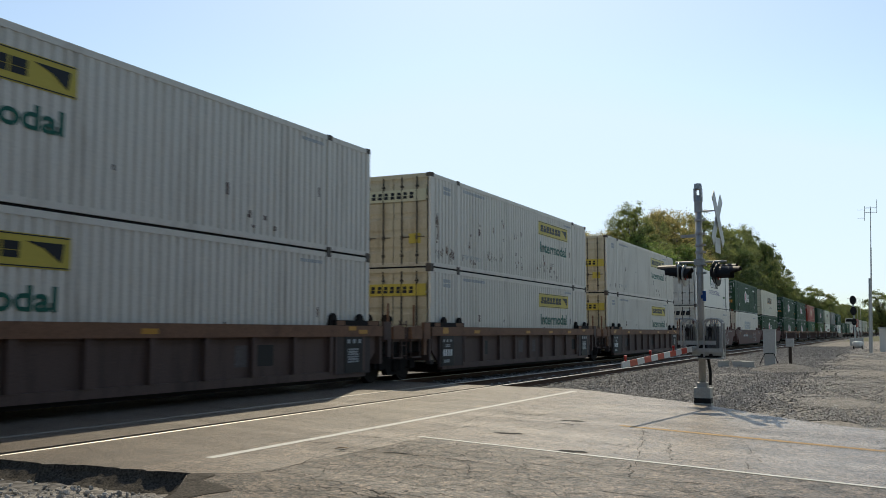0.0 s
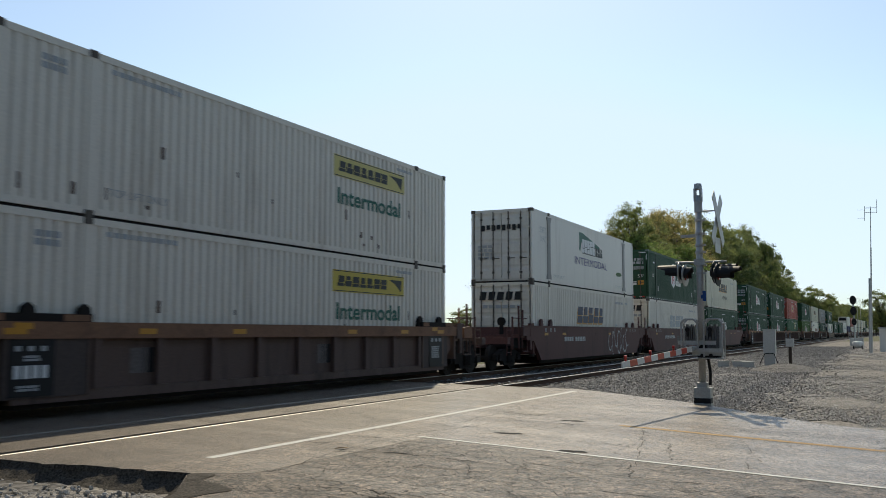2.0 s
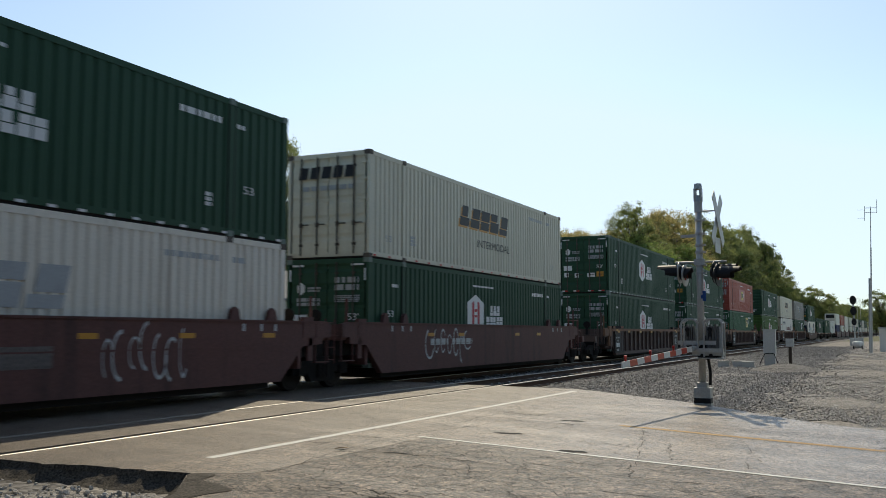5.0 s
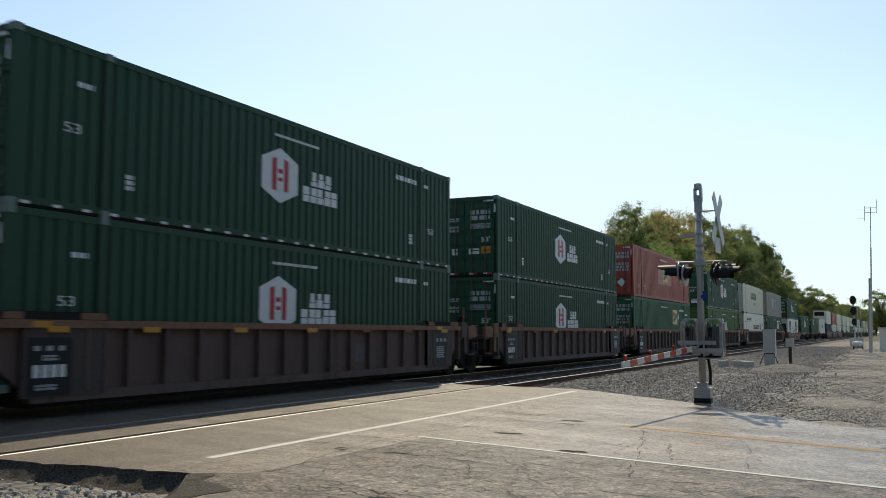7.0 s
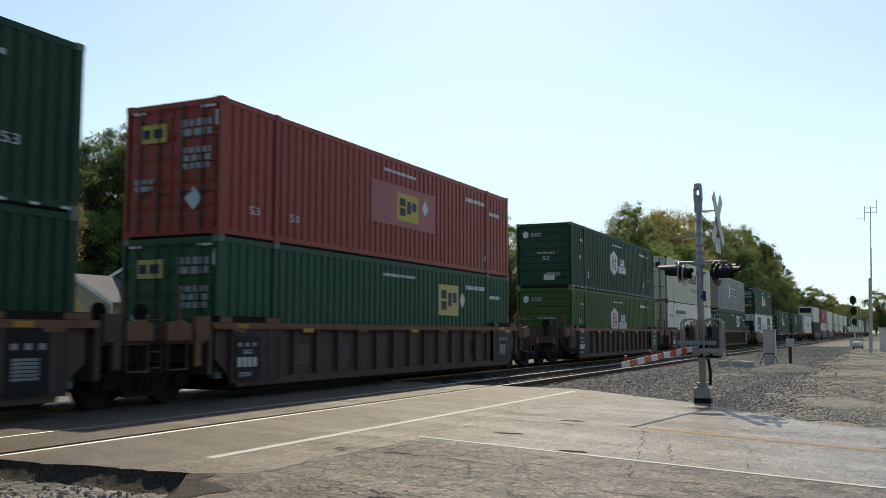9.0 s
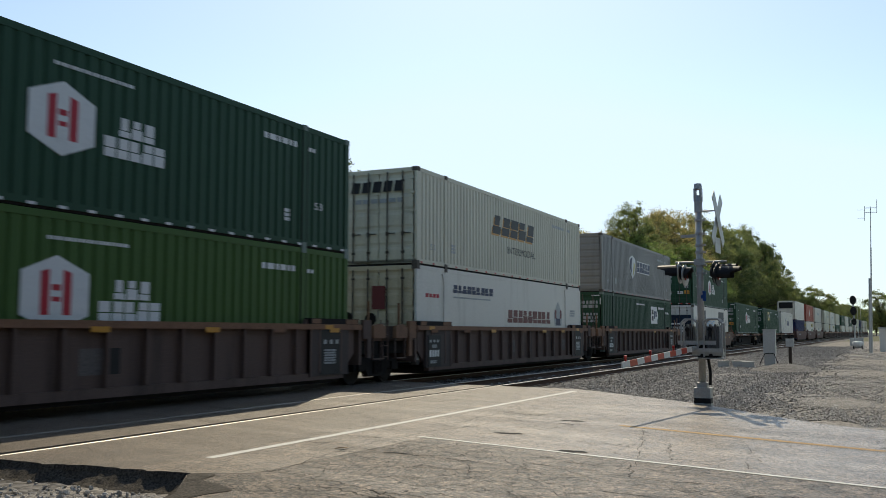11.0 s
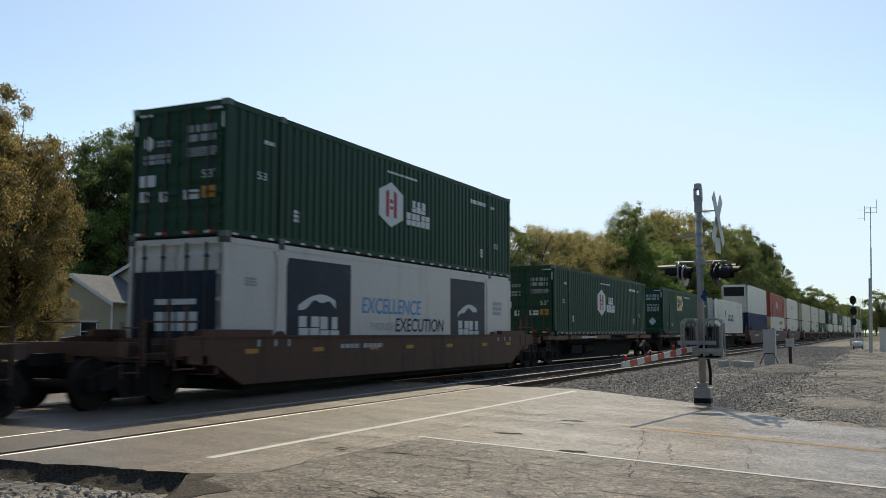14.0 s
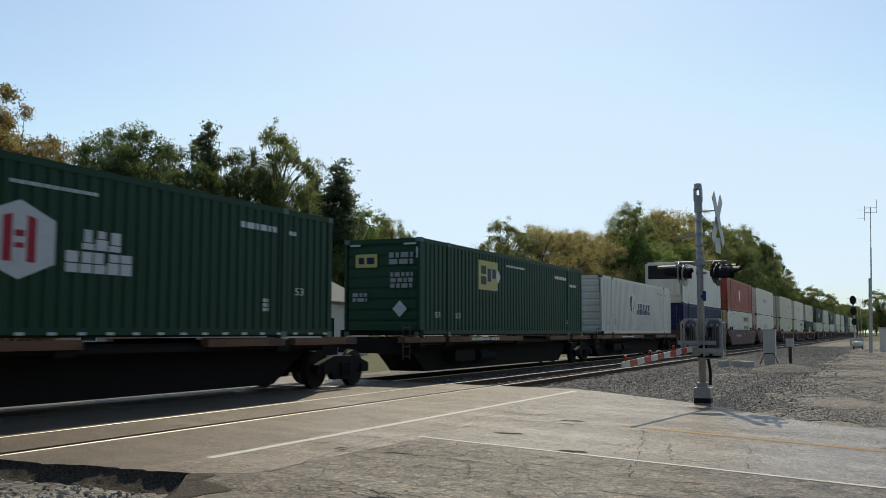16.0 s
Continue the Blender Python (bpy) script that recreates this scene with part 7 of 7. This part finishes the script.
def build_train():
    y_a = yellow_logo_box(2.57)   # panel further forward
    y_b = yellow_logo_box(9.70)
    y_f = yellow_logo_box(9.70, 1.35, True)
    y_r = yellow_logo_box(9.70, rusty=True)
    two = smooth_box("smooth white container with grey posts, green and purple lettering", deco_two_lines)
    sw_gold = slanted_word_box(M_WHITE, "white corrugated container with leaning navy shapes edged in orange", 1.36, M_LETTER_N, 61, gold=True, high_word=0.72)
    sw_fade = slanted_word_box(M_WHITE, "white corrugated container with faded grey leaning shapes", 1.3, M_FADED, 62, high_word=0.72)
    sw_cream = slanted_word_box(M_CREAM, "cream corrugated container with leaning black shapes edged in orange", 1.5, M_LETTER_K, 63, gold=True, high_word=0.66, under="INTERMODAL", dots=True)
    sw_grey = slanted_word_box(M_GREY, "grey corrugated container with a shield emblem and leaning shapes", 1.4, M_LETTER_N, 64, u0=7.1, u1=10.2, shield=True, doors=False, end_word=False, high_word=0.55, dots=True)
    sw_white = slanted_word_box(M_SMOOTH, "white corrugated container with a small shield and leaning shapes", 1.1, M_LETTER_N, 65, u0=7.1, u1=10.2, shield=True, doors=False, end_word=False, high_word=0.6)
    hx = hexagon_box()
    hx_low = hexagon_box(M_GREEN, "dark green corrugated container with a white hexagon half behind the sill", False)
    hx_end = hexagon_box(M_GREEN, "dark green container with a plain folded end and white hexagon", True, False)
    hx_olive = hexagon_box(M_OLIVE, "yellowish green container with a white hexagon emblem", False, False)
    sq_red = square_box(M_RED, "faded red corrugated container with a yellow square panel and bleached patch", pink=True)
    sq_green = square_box(M_GREEN2, "mid green corrugated container with a gold square panel", 10.35, 1.45, 1.45, 0.95, M_GOLD)
    sq_dark = square_box(M_GREEN, "dark green corrugated container with a white square panel", 10.4, 1.45, 1.65, 1.0, M_LETTER_W)
    sq_top = square_box(M_GREEN, "dark green corrugated container with a yellow square panel", 4.35, 1.55, 1.7, 1.0, M_GOLD, doors=False)
    maroon = smooth_box("smooth white container with heavy maroon lettering shapes and a crest", deco_maroon, M_TAN)
    slogan = smooth_box("smooth white container with dark blue panels and a blue slogan", deco_slogan)
    reefer = container("container", "white container with a dark cooling unit opening in its end", M_SMOOTH, doors=False)
    part("cooling_unit", Solid().box(-1.0, 1.0, -0.35, 0.02, 1.75, 2.65), M_BLACK, reefer, "dark cooling unit")
    part("cooling_unit_frame", Solid().box(-1.1, 1.1, -0.40, 0.02, 2.65, 2.75).box(-1.1, -1.0, -0.4, 0.02, 0.6, 2.65).box(1.0, 1.1, -0.4, 0.02, 0.6, 2.65).box(-1.0, 1.0, -0.3, 0.02, 0.6, 1.7), M_SMOOTH, reefer)
    navy = plain_box(M_NAVY, "navy blue corrugated container")
    red = plain_box(M_RED, "plain faded red container with a small white mark", lambda c: part("emblem", polygon(hexagon(7.0, 0.95, 0.9, 1.1)), M_LETTER_W, c))
    white = plain_box(M_WHITE, "weathered white corrugated container", lambda c: bars(6.0, 9.5, 1.4, 1.9, M_FADED, c, 1, 3))
    cream = plain_box(M_CREAM, "weathered cream corrugated container", lambda c: bars(10, 13, 1.4, 1.9, M_FADED, c, 1, 3))
    used = set()

    def use(ob, start, z):
        if ob in used:
            ob = copy_thing(ob, ob.matrix_basis.copy())
        used.add(ob)
        put(ob, start, z)

    wells = [
        (4.62, "posts", 0, 0, y_a, y_a), (24.45, "posts", 0, 0, y_r, y_b), (44.2, "posts", 0, 1, y_f, y_b),
        (68.28, "smooth", 1, 0, two, sw_gold), (88.1, "smooth", 0, 0, hx, sw_fade), (108.0, "smooth", 0, 1, sw_cream, hx_low),
        (131.8, "ribs", 1, 0, hx, hx_low), (151.95, "ribs", 0, 0, hx, hx_low), (171.72, "ribs", 0, 1, sq_red, sq_green),
        (195.5, "ribs", 1, 0, hx_end, hx_olive), (215.48, "ribs", 0, 0, sw_cream, maroon), (235.25, "ribs", 0, 1, sw_grey, sq_dark),
        (259.17, "low", 1, 1, hx, slogan),
        (341.0, "smooth", 1, 0, reefer, navy), (361.0, "smooth", 0, 0, red, y_b), (381.0, "smooth", 0, 1, white, white),
        (405.0, "posts", 1, 0, cream, cream), (425.0, "posts", 0, 0, white, y_b), (445.0, "posts", 0, 1, cream, hx_low),
        (469.0, "ribs", 1, 0, hx, white), (489.0, "ribs", 0, 0, white, white), (509.0, "ribs", 0, 1, hx, white),
        (533.0, "posts", 1, 0, white, cream), (553.0, "posts", 0, 0, cream, white), (573.0, "posts", 0, 1, navy, hx_low),
        (597.0, "ribs", 1, 0, white, white), (617.0, "ribs", 0, 1, cream, white),
    ]
    names = {"posts": "brown well car with a rusty top sill and dark upright stakes", "ribs": "dark brown well car with close ribs and stencilled panel",
             "smooth": "maroon smooth-sided well car with graffiti and stencils", "low": "orange-brown smooth well car with yellow reflectors"}
    for i, (start, kind, first, last, upper, lower) in enumerate(wells):
        car = well_car(kind, start, first, last, names[kind], i)
        if i == 3:
            graffiti(car, 10.2, 0.38, 3.9, 1.3, M_GRAFFITI, 3)
        if i == 4:
            graffiti(car, 10.6, 0.5, 2.2, 1.0, M_GRAFFITI, 4)
            part("stencil_panel", Solid().box(1.501, 1.505, 6.8, 9.6, 0.8, 1.15), M_FADED_DARK, car)
        if i == 5:
            graffiti(car, 3.0, 0.5, 3.2, 1.0, M_GRAFFITI, 5)
        if i == 7:
            graffiti(car, 4.5, 0.7, 6.0, 0.6, M_FADED_DARK, 6, 1.405)
        if i == 10:
            graffiti(car, 6.2, 0.5, 1.4, 0.8, M_FADED_DARK, 8, 1.405)
        put(car, start, 0.0)
        sunk = 0.02 if kind == "posts" else 0.0   # these wells sit a little deeper
        use(lower, start, LOW_Z - sunk)
        use(upper, start, TOP_Z - 1.4 * sunk)
    for i, (start, box) in enumerate(((280.35, hx), (301.3, sq_top), (320.7, sw_white))):
        put(spine_car(start, i == 0, i == 2, "low spine car with a rusty narrow deck edge", 70 + i), start, 0.0)
        use(box, start, DECK_Z)


build_train()


build_stones(BED, GROUND)


# ---- what moves ----
def motions():
    times = [0.5 * i for i in range(29)] + [14.35, 14.7, 14.95, 15.2, 15.45, 15.7, 16.0]
    times = sorted(set(times))
    for ob, start, z in MOVERS:
        rows = []
        for t in times:
            y = start - run(t)
            slope = 0.0 if y < 20 else 0.9 * (y - 20) / 10000.0
            rows.append((t, pose(TRAIN_X + bend(y), y, z, 0, 0, -math.degrees(slope))))
        walk(ob, rows)
    # wheels roll while they pass the crossing
    for ob, start in AXLES:
        span = [k / 30 for k in range(0, 481) if -4 < start - run(k / 30) < 42]
        if not span or start > 330:
            continue
        y, z = ob.location.y, ob.location.z
        rows = [(t, pose(0, y, z, math.degrees(run(t) / 0.46) % 360.0, 0, 0)) for t in span]
        if span[0] > 0:
            rows = [(0.0, rows[0][1])] + rows
        if span[-1] < 16.0:
            rows.append((16.0, rows[-1][1]))
        walk(ob, rows)


motions()
